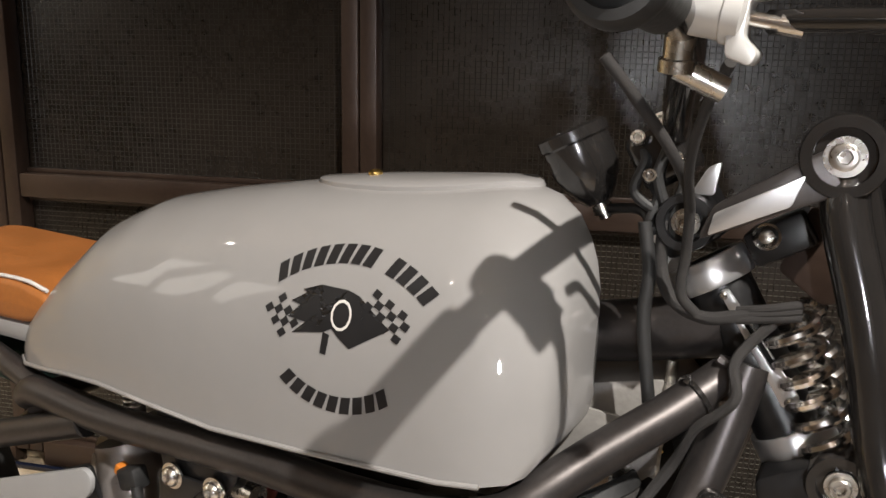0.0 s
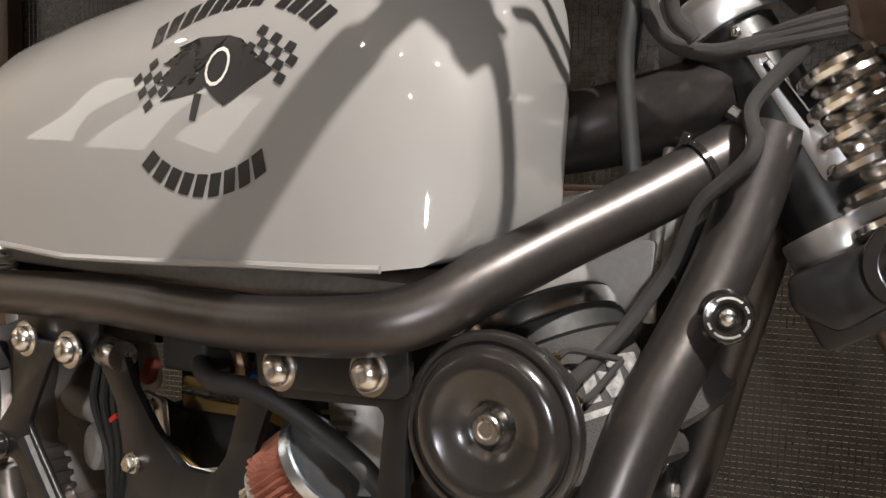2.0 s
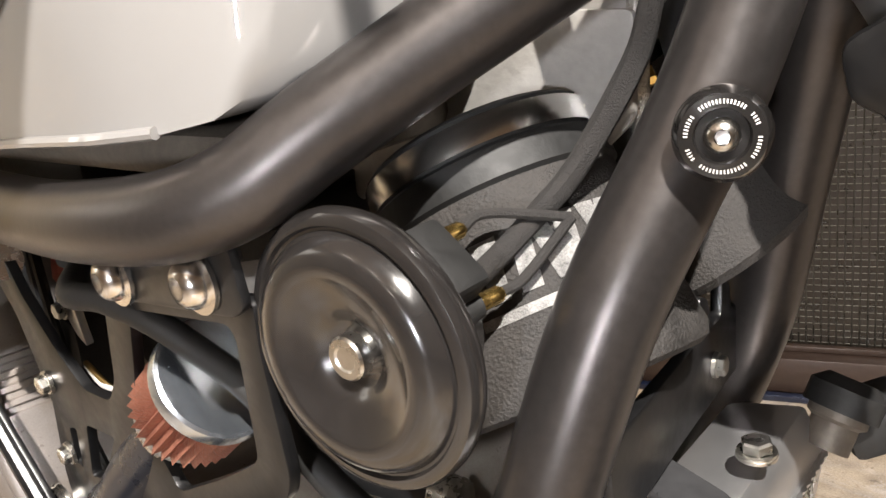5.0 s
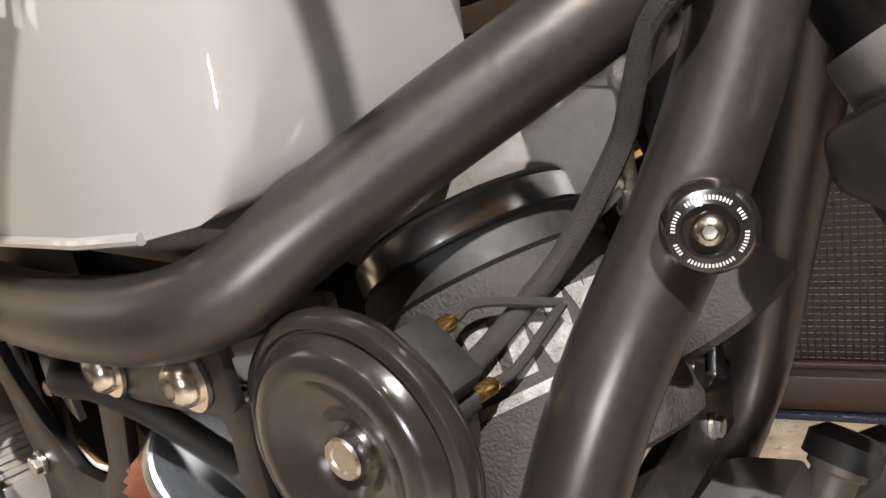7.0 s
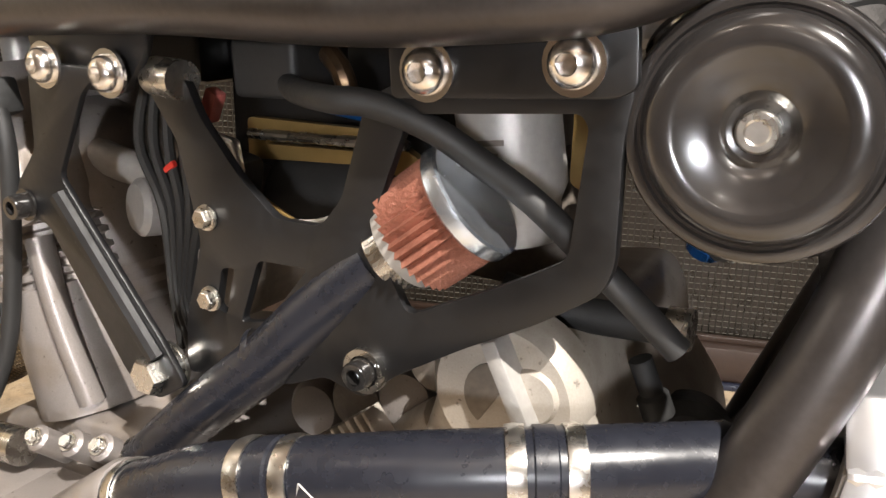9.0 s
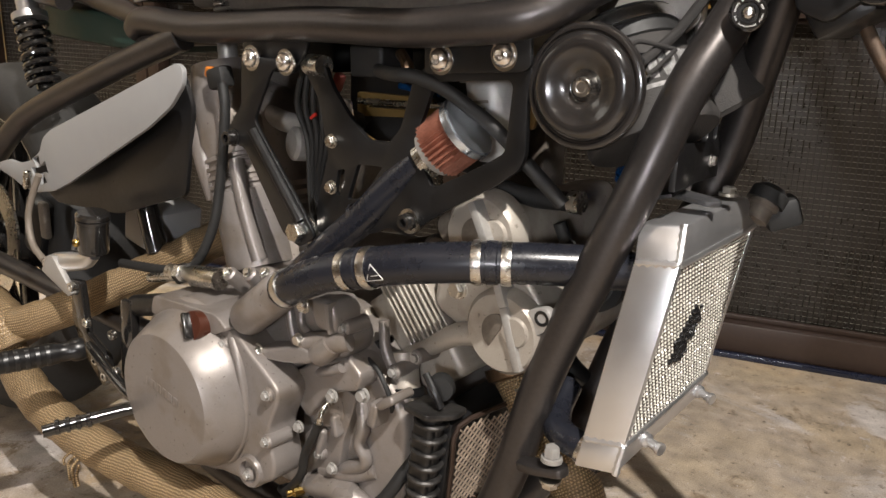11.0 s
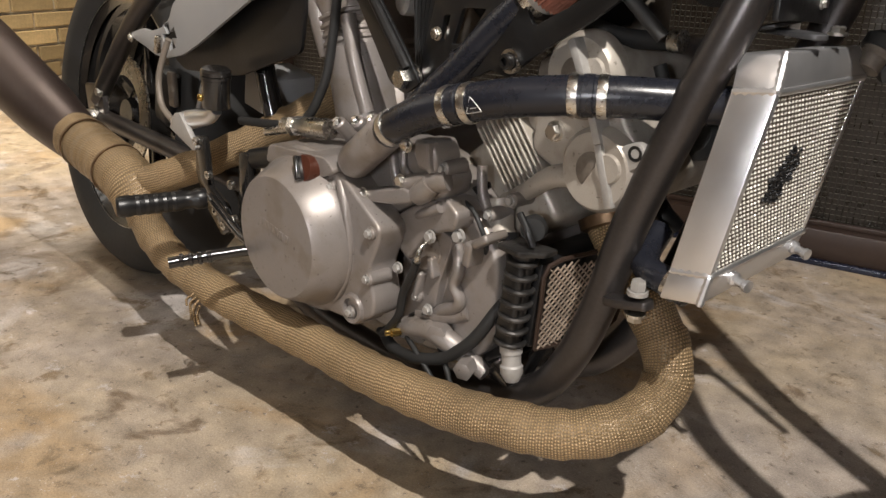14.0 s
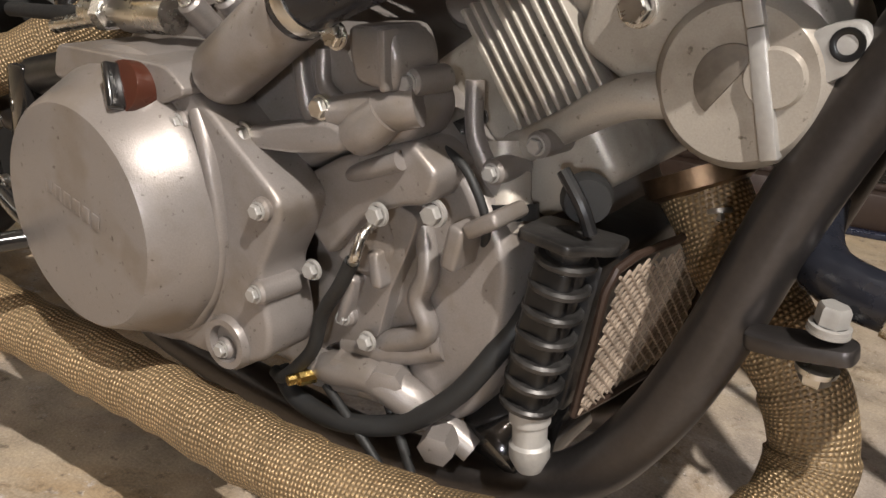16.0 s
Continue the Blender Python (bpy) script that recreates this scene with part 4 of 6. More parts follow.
for a, b in ((RA, RB), (RC, RD), (RA, RA + BACK), (RC, RC + BACK), (RA, RA + UPV * 0.032 + BACK * 0.25 + Vector((0, 0.012, 0))), (RC, RC - UPV * 0.030)):
    part("weld", weld_bead(a, b), M["alu"], rad)
for u in (0.25, 0.92):
    p = face_at(u, 1.0) - UPV * 0.014
    part("mounting_stud", lathe([(0, 0), (0.007, 0), (0.007, 0.006), (0.0045, 0.008), (0.0045, 0.016), (0.006, 0.018), (0.006, 0.022), (0, 0.023)], p, (0.9, -0.25, -0.1), 14), M["alu"], rad)
part("inlet", tube([(0.300, -0.075, 0.548), (0.272, -0.082, 0.546), (0.25, -0.090, 0.540)], 0.0175, 20, 3), M["silicone"], rad)
part("outlet", tube([(0.292, -0.113, 0.378), (0.273, -0.112, 0.382), (0.252, -0.109, 0.383), (0.234, -0.098, 0.385), (0.222, -0.078, 0.392), (0.216, -0.050, 0.404)], 0.0142, 20, 5), M["silicone"], rad, "black outlet hose elbow")
part("outlet_clamp", lathe([(0.0152, -0.0055), (0.0163, -0.005), (0.0163, 0.005), (0.0152, 0.0055)], (0.275, -0.1122, 0.3817), (1, -0.05, -0.2), 26), M["steel"], rad, "steel band clamp")
part("filler_neck", lathe([(0, 0), (0.012, 0), (0.012, 0.014), (0.015, 0.016), (0.015, 0.022), (0, 0.024)], (0.330, 0.098, 0.570), (0.2, 0.5, 0.8), 20), M["engine_dark"], rad)
part("filler_cap", lathe([(0, 0.02), (0.019, 0.02), (0.019, 0.032), (0.012, 0.038), (0, 0.038)], (0.330, 0.098, 0.570), (0.2, 0.5, 0.8), 12), M["rubber"], rad, "black filler cap")
br = part("radiator_bracket", slab(rounded([(0.272, -0.008), (0.332, 0.014), (0.340, 0.026), (0.330, 0.036), (0.268, 0.016)], 0.006), 0.0, 0.005, 0.001, m=pose(0, 0, 0.606, 90, 0, 0)), material("bracket_grey", (0.10, 0.10, 0.105), 0.35, 0.6, 0.25, 30, 200, 0.1), bike, "dark grey steel radiator bracket")
bolt("bracket_bolt", (0.326, 0.024, 0.6065), br, 0.007, (0, 0, 1), "hex", mat="steel")
lug = part("frame_lug", slab(rounded([(-0.024, -0.010), (0.022, -0.012), (0.030, -0.004), (0.028, 0.010), (-0.005, 0.012), (-0.024, 0.008)], 0.005), -0.0045, 0.0045, 0.002, m=pose(0.234, -0.125, 0.353, 90, -12, 0)), M["frame"], bike, "black frame lug")
bolt("lug_bolt", (0.247, -0.127, 0.366), lug, 0.008, (0, 0, 1), "hex", mat="cast_alu", height=0.010)
bolt("lug_nut", (0.247, -0.127, 0.347), lug, 0.008, (0, 0, -1), "hex", mat="steel")

# ---- engine ----
EN = M["engine"]
engine = part("engine", slab(rounded([(-0.31, 0.23), (-0.22, 0.195), (-0.05, 0.19), (0.05, 0.215), (0.075, 0.26), (0.075, 0.35), (0.03, 0.40), (-0.02, 0.44), (-0.10, 0.47), (-0.22, 0.455), (-0.30, 0.42), (-0.33, 0.33)], 0.02), -0.135, 0.10, 0.010, segments=3), EN, bike, "grimy bronze-grey twin-cylinder engine")


def eng(name, bm, mat=None, label="", parent=None, smooth=40):
    return part(name, bm, mat or EN, parent or engine, label, smooth)


# clutch cover
CC = (-0.198, 0, 0.324)
cover = eng("clutch_cover", lathe([(0.0, -0.03), (0.108, -0.03), (0.108, 0.030), (0.104, 0.036), (0.098, 0.038), (0.098, 0.042), (0.094, 0.050), (0.086, 0.066), (0.080, 0.078), (0.077, 0.081), (0.072, 0.0815), (0.0, 0.0815)], (CC[0], -0.168, CC[2]), (0.02, -1, 0.0), 72), EN, "round bronze-grey clutch cover", smooth=28)
wing = slab(rounded([(-0.16, 0.428), (-0.118, 0.412), (-0.094, 0.395), (-0.058, 0.372), (-0.048, 0.362), (-0.052, 0.345), (-0.068, 0.312), (-0.058, 0.272), (-0.062, 0.250), (-0.085, 0.236), (-0.13, 0.228), (-0.20, 0.222)], 0.008), -0.16, -0.203, 0.006, segments=3)
eng("cover_wing", wing, EN, parent=cover)
eng("cover_rib", tube([(-0.126, -0.2, 0.405), (-0.110, -0.204, 0.375), (-0.103, -0.204, 0.335), (-0.108, -0.204, 0.295), (-0.125, -0.204, 0.262), (-0.15, -0.2, 0.24)], 0.006, 10, 5), EN, parent=cover)
eng("cover_top", slab(rounded([(-0.262, 0.425), (-0.14, 0.432), (-0.12, 0.418), (-0.16, 0.40), (-0.27, 0.40)], 0.008), -0.15, -0.212, 0.006, segments=3), EN, parent=cover)
eng("drain_boss", lathe([(0.021, -0.03), (0.020, 0.004), (0.018, 0.008), (0.0135, 0.008), (0.0125, 0.003), (0.0125, -0.006)], (-0.098, -0.201, 0.250), (0.05, -1, 0.05), 28), EN, parent=cover)
eng("drain_plug", lathe([(0.0125, -0.008), (0.0125, -0.002), (0.0085, -0.001)], (-0.098, -0.201, 0.250), (0.05, -1, 0.05), 20, lathe([(0.0085, -0.001), (0.007, -0.010), (0, -0.010)], (-0.098, -0.201, 0.250), (0.05, -1, 0.05), 6)), M["steel"], "hexagon-socket drain plug", parent=cover)
cap = eng("oil_filler_cap", lathe([(0, -0.01), (0.0175, -0.01), (0.0175, 0.006), (0.0165, 0.009), (0.010, 0.0095), (0, 0.0095)], (-0.167, -0.218, 0.413), (0.05, -0.96, 0.26), 36), material("brown_plastic", (0.06, 0.018, 0.01), 0.3, 0, 0.2), "dark brown oil filler cap", parent=cover)
eng("cap_grip", box((-0.167, -0.2305, 0.4165), (0.006, 0.012, 0.031), (-15, -32, 0), 0.0025, 3), M["gloss_black"], parent=cover)
# raised bars on the cover in place of a name
for k in range(6):
    x = -0.2230 + k * 0.0105
    eng("raised_bar", box((x, -0.2496, 0.3395 - 0.0021 * k), (0.0074, 0.0012, 0.0105), (0, 8, 0), 0.0005), EN, parent=cover)
for k in range(4):
    eng("raised_bar", box((-0.114 + k * 0.006, -0.2036, 0.2405 + 0.0005 * k), (0.0045, 0.0012, 0.006), (0, -6, 0), 0.0004), EN, parent=cover)

# water pump and outlet
pump = eng("water_pump", slab(rounded([(-0.149, 0.415), (-0.130, 0.372), (-0.100, 0.352), (-0.062, 0.376), (-0.035, 0.393), (0.012, 0.406), (0.021, 0.429), (0.010, 0.447), (-0.032, 0.464), (-0.096, 0.468)], 0.010), -0.12, -0.164, 0.009, segments=3), EN, "cast water pump housing")
eng("water_pipe", lathe([(0, -0.004), (0.018, -0.004), (0.0215, 0.004), (0.0215, 0.085), (0.0195, 0.088), (0, 0.088)], (-0.117, -0.187, 0.427), (0.80, -0.06, 0.60), 28), EN, parent=pump)
eng("pump_lobe", slab(rounded([(-0.097, 0.399), (-0.075, 0.404), (-0.028, 0.418), (-0.008, 0.414), (-0.014, 0.402), (-0.057, 0.391), (-0.091, 0.386)], 0.006), -0.15, -0.188, 0.008, segments=3), EN, parent=pump)
eng("pump_boss", tube([(-0.030, -0.176, 0.420, 0.0105), (0.004, -0.172, 0.428, 0.012), (0.022, -0.165, 0.434, 0.012)], 0.012, 18, 4), EN, parent=pump)
eng("pump_step", tube([(-0.014, -0.176, 0.410, 0.0125), (-0.004, -0.176, 0.418, 0.014), (0.006, -0.174, 0.428, 0.0125)], 0.012, 18, 4), EN, parent=pump)
eng("pump_neck", slab(rounded([(-0.022, 0.472), (0.008, 0.476), (0.017, 0.460), (0.014, 0.440), (-0.014, 0.441), (-0.02, 0.455)], 0.006), -0.14, -0.179, 0.006, segments=3), EN, parent=pump)
eng("pump_neck_rib", slab([(0.004, 0.474), (0.010, 0.475), (0.013, 0.442), (0.008, 0.441)], -0.17, -0.184, 0.002), EN, parent=pump)
eng("pump_rib", tube([(-0.072, -0.164, 0.452), (-0.065, -0.167, 0.43), (-0.058, -0.168, 0.412), (-0.045, -0.17, 0.408)], 0.006, 12, 4), EN, parent=pump)
eng("pump_rib", tube([(-0.052, -0.164, 0.452), (-0.048, -0.167, 0.432), (-0.034, -0.168, 0.424)], 0.005, 12, 4), EN, parent=pump)
for x, y, z, r in ((-0.098, -0.186, 0.391, 0.0105), (-0.034, -0.184, 0.424, 0.0075), (-0.080, -0.182, 0.377, 0.0065), (-0.122, -0.186, 0.425, 0.0065), (-0.018, -0.19, 0.468, 0.008)):
    bolt("case_bolt", (x, y, z), engine, r * 0.8, style="hex", mat="steel", washer=False)
# crankcase relief
eng("case_web", slab(rounded([(-0.088, 0.356), (-0.040, 0.388), (0.014, 0.412), (0.037, 0.396), (0.030, 0.376), (0.006, 0.368), (-0.020, 0.352), (-0.046, 0.318), (-0.062, 0.330)], 0.007), -0.12, -0.163, 0.010, segments=3), EN)
eng("case_step", slab(rounded([(-0.072, 0.345), (-0.021, 0.366), (0.014, 0.360), (0.008, 0.338), (-0.006, 0.300), (-0.014, 0.262), (-0.055, 0.243), (-0.080, 0.215), (-0.070, 0.262)], 0.008), -0.12, -0.147, 0.006, segments=3), EN)
eng("case_lobe", lathe([(0.030, -0.02), (0.029, 0.0), (0.024, 0.006), (0.0, 0.008)], (-0.030, -0.145, 0.335), (0.1, -1, 0.1), 28), EN)
for pts in ([(0.010, -0.135, 0.350, 0.007), (0.019, -0.14, 0.322, 0.0075), (0.013, -0.141, 0.302, 0.0075), (0.022, -0.14, 0.280, 0.0075), (-0.004, -0.14, 0.262, 0.009), (-0.036, -0.138, 0.240, 0.009)],
            [(-0.044, -0.152, 0.372, 0.005), (-0.012, -0.166, 0.388, 0.006), (0.012, -0.166, 0.40, 0.006)],
            [(0.024, -0.115, 0.442, 0.006), (0.030, -0.118, 0.41, 0.006), (0.045, -0.116, 0.385, 0.008), (0.05, -0.11, 0.36, 0.008)],
            [(-0.045, -0.14, 0.243, 0.010), (-0.01, -0.14, 0.252, 0.010), (0.03, -0.13, 0.268, 0.010)]):
    eng("case_rib", tube(pts, 0.01, 14, 5), EN)
for x, y, z, r in ((-0.05, -0.172, 0.311, 0.0065), (-0.003, -0.165, 0.362, 0.007), (0.028, -0.15, 0.368, 0.008), (-0.018, -0.152, 0.262, 0.0065), (0.03, -0.132, 0.338, 0.006), (0.005, -0.135, 0.253, 0.006)):
    bolt("case_bolt", (x, y, z), engine, r * 0.85, style="hex", mat="cast_alu")
eng("plug_cover", slab(rounded([(0.002, 0.342), (0.036, 0.356), (0.066, 0.352), (0.076, 0.318), (0.062, 0.284), (0.014, 0.270), (0.004, 0.304)], 0.008), -0.085, -0.118, 0.004, segments=2), M["engine"], "small cast side cover")
eng("plug_dome", lathe([(0.0165, 0), (0.016, 0.003), (0.012, 0.006), (0, 0.0068)], (0.040, -0.117, 0.314), (0, -1, 0), 30), EN)
eng("elbow", tube([(-0.006, -0.165, 0.356), (-0.004, -0.178, 0.352), (-0.004, -0.184, 0.34), (-0.010, -0.18, 0.332)], 0.0035, 10, 5), M["steel"])

for x, z, w, h, turn in ((-0.028, 0.402, 0.030, 0.010, -25), (0.012, 0.385, 0.024, 0.009, -40), (-0.052, 0.352, 0.010, 0.034, -30), (0.046, 0.352, 0.012, 0.030, 10), (-0.036, 0.287, 0.008, 0.040, 15), (0.064, 0.372, 0.026, 0.010, -35), (-0.012, 0.318, 0.010, 0.026, -12)):
    eng("case_pad", box((x, -0.140, z), (w, 0.036, h), (0, turn, 0), 0.0035, 3), EN)
for x, y, z in ((-0.066, -0.166, 0.395), (-0.018, -0.168, 0.456), (0.016, -0.166, 0.446), (0.052, -0.128, 0.395), (0.074, -0.118, 0.415), (-0.040, -0.150, 0.272), (0.060, -0.120, 0.322), (0.014, -0.120, 0.268), (-0.136, -0.205, 0.396), (-0.062, -0.205, 0.358), (-0.066, -0.205, 0.300), (-0.10, -0.205, 0.245)):
    eng("bolt_boss", lathe([(0.0085, -0.03), (0.0080, 0.001), (0.0062, 0.003), (0, 0.003)], (x, y, z), (0, -1, 0.05), 18), EN)
    bolt("case_screw", (x, y - 0.003, z), engine, 0.0048, style="hex", mat="cast_alu", washer=False)
for pts in ([(0.012, -0.135, 0.405), (0.040, -0.142, 0.398), (0.058, -0.142, 0.372), (0.052, -0.130, 0.345)],):
    eng("sensor_lead", tube(pts, 0.0028, 10, 6), M["rubber"], "thin black sensor lead")

# front cylinder and head
AX, PX = Vector((0.78, 0, 0.62)).normalized(), Vector((0.62, 0, -0.78)).normalized()


def aligned(at, along, across, depth, edge=0.004):
    """A block set square to the leaning cylinder."""
    m = Matrix.Translation(at) @ Matrix((AX, (0, 1, 0), PX)).transposed().to_4x4()
    bm = bmesh.new()
    bmesh.ops.create_cube(bm, size=1.0, matrix=Matrix.Diagonal((along, depth, across, 1)))
    bevel(bm, edge, 3)
    bm.transform(m)
    return bm


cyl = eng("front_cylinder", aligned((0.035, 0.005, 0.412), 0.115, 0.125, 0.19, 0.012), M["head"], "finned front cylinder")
for k in range(9):
    c = Vector((0.030, -0.092, 0.446)) + AX * (0.0075 * k - 0.004)
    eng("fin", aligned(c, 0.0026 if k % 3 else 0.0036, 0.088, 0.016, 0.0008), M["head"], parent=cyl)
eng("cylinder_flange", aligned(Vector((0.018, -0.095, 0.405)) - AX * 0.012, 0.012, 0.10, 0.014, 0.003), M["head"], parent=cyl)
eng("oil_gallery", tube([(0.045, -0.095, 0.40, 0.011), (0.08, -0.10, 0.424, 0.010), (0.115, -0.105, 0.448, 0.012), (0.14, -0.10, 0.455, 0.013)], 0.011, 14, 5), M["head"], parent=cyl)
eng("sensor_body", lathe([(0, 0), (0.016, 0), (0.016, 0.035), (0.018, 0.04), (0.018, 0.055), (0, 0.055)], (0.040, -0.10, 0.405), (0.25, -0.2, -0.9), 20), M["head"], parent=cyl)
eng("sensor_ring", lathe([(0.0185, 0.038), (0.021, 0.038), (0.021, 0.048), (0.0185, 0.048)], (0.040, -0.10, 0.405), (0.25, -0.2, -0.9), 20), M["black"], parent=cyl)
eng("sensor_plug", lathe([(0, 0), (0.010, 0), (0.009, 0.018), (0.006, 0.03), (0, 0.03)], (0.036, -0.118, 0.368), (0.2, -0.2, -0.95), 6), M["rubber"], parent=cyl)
bolt("sensor_bolt", (0.042, -0.125, 0.338), engine, 0.0055, (0.1, -0.4, -0.9), "hex", mat="steel")
eng("wire_clip", slab(rounded([(-0.004, 0.405), (0.028, 0.424), (0.031, 0.416), (0.004, 0.396)], 0.003), -0.118, -0.104, 0.002), M["gloss_black"], "black plastic wire clip")
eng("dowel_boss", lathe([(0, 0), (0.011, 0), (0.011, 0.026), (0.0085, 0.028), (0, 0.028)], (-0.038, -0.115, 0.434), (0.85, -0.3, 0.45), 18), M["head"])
bolt("boss_nut", (-0.014, -0.1235, 0.447), engine, 0.0065, (0.85, -0.3, 0.45), "hex", mat="steel", washer=False)
HEAD = [(0.078, 0.470), (0.110, 0.455), (0.142, 0.443), (0.165, 0.428), (0.203, 0.432), (0.222, 0.462), (0.212, 0.50), (0.186, 0.535), (0.180, 0.566), (0.168, 0.587), (0.130, 0.582), (0.103, 0.568), (0.094, 0.536), (0.086, 0.51)]
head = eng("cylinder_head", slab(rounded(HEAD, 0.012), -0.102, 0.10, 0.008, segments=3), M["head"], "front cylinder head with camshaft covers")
for cx, cz, yy in ((0.176, 0.470, -0.118), (0.140, 0.556, -0.108)):
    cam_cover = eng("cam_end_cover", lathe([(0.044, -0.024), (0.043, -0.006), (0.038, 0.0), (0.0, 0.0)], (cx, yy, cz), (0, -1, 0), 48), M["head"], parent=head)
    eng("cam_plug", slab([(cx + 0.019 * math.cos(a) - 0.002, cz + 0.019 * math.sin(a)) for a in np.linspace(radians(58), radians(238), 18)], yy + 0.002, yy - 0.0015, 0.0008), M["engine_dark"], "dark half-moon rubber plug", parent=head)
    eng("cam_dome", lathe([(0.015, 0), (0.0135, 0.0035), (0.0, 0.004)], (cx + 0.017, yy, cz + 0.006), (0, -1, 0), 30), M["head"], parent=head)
seam = bmesh.new()
for a, b in (((0.138, 0.592), (0.163, 0.542)), ((0.163, 0.542), (0.180, 0.498)), ((0.180, 0.498), (0.200, 0.438))):
    d = Vector((b[0] - a[0], b[1] - a[1])).normalized() * 0.0045
    slab([(a[0] + d.y, a[1] - d.x), (b[0] + d.y, b[1] - d.x), (b[0] - d.y, b[1] + d.x), (a[0] - d.y, a[1] + d.x)], -0.095, -0.1225, 0.0015, bm=seam)
eng("cover_seam", seam, M["cast_alu"], parent=head)
eng("head_ear", slab(rounded([(0.188, 0.484), (0.208, 0.503), (0.224, 0.508), (0.232, 0.496), (0.224, 0.484), (0.200, 0.466)], 0.006), -0.106, -0.116, 0.002), M["cast_alu"], parent=head)
eng("ear_hole", lathe([(0.0045, 0), (0.0055, 0.0006), (0.0075, 0.0006), (0.0078, 0)], (0.2195, -0.1162, 0.496), (0, -1, 0), 18), M["black"], parent=head)
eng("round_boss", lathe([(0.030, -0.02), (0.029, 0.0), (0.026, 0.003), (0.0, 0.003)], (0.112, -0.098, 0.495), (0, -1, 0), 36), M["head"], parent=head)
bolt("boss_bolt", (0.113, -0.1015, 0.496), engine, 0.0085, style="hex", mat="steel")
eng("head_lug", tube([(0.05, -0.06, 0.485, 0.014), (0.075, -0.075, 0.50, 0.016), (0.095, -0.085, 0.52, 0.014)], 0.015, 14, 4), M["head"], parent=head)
for k, (x, z) in enumerate(((-0.02, 0.48), (0.02, 0.50), (0.06, 0.515), (0.085, 0.55))):
    eng("head_casting", lathe([(0.022, -0.05), (0.021, 0.0), (0.017, 0.006), (0, 0.008)], (x, -0.06 - 0.005 * k, z), (0.1, -1, 0.15), 20), M["engine_dark"] if k % 2 else EN, parent=head)

# rear cylinder
RX = Vector((-0.33, 0.05, 0.94)).normalized()
rear = eng("rear_cylinder", lathe([(0.0, -0.05), (0.062, -0.05), (0.062, 0.02), (0.060, 0.03), (0.055, 0.035), (0.058, 0.04), (0.056, 0.046), (0.059, 0.052), (0.057, 0.058), (0.060, 0.064), (0.058, 0.07), (0.06, 0.10), (0.066, 0.12), (0.064, 0.155), (0.05, 0.18), (0.03, 0.195), (0, 0.195)], (-0.195, -0.035, 0.475), RX, 36), EN, "rear cylinder with ribbed barrel")
barrel = [(-0.178, -0.085, 0.452, 0.044), (-0.196, -0.083, 0.505, 0.044), (-0.206, -0.082, 0.533, 0.044)]
for k in range(5):
    p = Vector((-0.207, -0.082, 0.536)) + RX * 0.011 * k
    barrel += [(*p, 0.0445), (*(p + RX * 0.004), 0.0445), (*(p + RX * 0.0055), 0.041), (*(p + RX * 0.0095), 0.041)]
barrel += [(-0.229, -0.08, 0.60, 0.0445), (-0.245, -0.078, 0.645, 0.043), (-0.258, -0.076, 0.69, 0.036)]
eng("ribbed_barrel", tube(barrel, 0.044, 30, 1, smooth=False), EN, parent=rear, smooth=25)
eng("spark_well", tube([(-0.236, -0.105, 0.53, 0.015), (-0.252, -0.108, 0.585, 0.017), (-0.272, -0.10, 0.645, 0.016), (-0.282, -0.095, 0.675, 0.010)], 0.02, 18, 5), EN, parent=rear)
eng("oil_rib", tube([(-0.152, -0.112, 0.47, 0.010), (-0.172, -0.115, 0.53, 0.009), (-0.19, -0.112, 0.585, 0.010)], 0.01, 12, 4), EN, parent=rear)
eng("rear_head", box((-0.275, -0.0, 0.64), (0.10, 0.15, 0.10), (0, -20, 0), 0.02, 3), EN, parent=rear)
for x, z in ((-0.105, 0.470), (-0.135, 0.463), (-0.172, 0.455)):
    eng("top_boss", lathe([(0, -0.02), (0.009, -0.02), (0.009, 0.010), (0.007, 0.012), (0, 0.012)], (x, -0.160, z), (0, -0.7, 0.7), 18), EN)
    bolt("top_bolt", (x, -0.1692, z + 0.0088), engine, 0.0048, (0, -0.7, 0.7), "hex", mat="steel", washer=False)
rear.location = (-0.018, -0.012, 0.0)
act = eng("clutch_actuator", lathe([(0, 0), (0.013, 0), (0.013, 0.05), (0.010, 0.055), (0.010, 0.10), (0, 0.10)], (-0.185, -0.17, 0.452), (-0.98, -0.02, -0.12), 18), M["steel"], "steel adjuster")
eng("actuator_nut", lathe([(0, 0.07), (0.0135, 0.07), (0.0135, 0.08), (0, 0.08)], (-0.185, -0.17, 0.452), (-0.98, -0.02, -0.12), 6), M["chrome"])
eng("actuator_rod", tube([(-0.27, -0.175, 0.438), (-0.30, -0.178, 0.43), (-0.32, -0.178, 0.425)], 0.006, 10, 3), M["steel"])

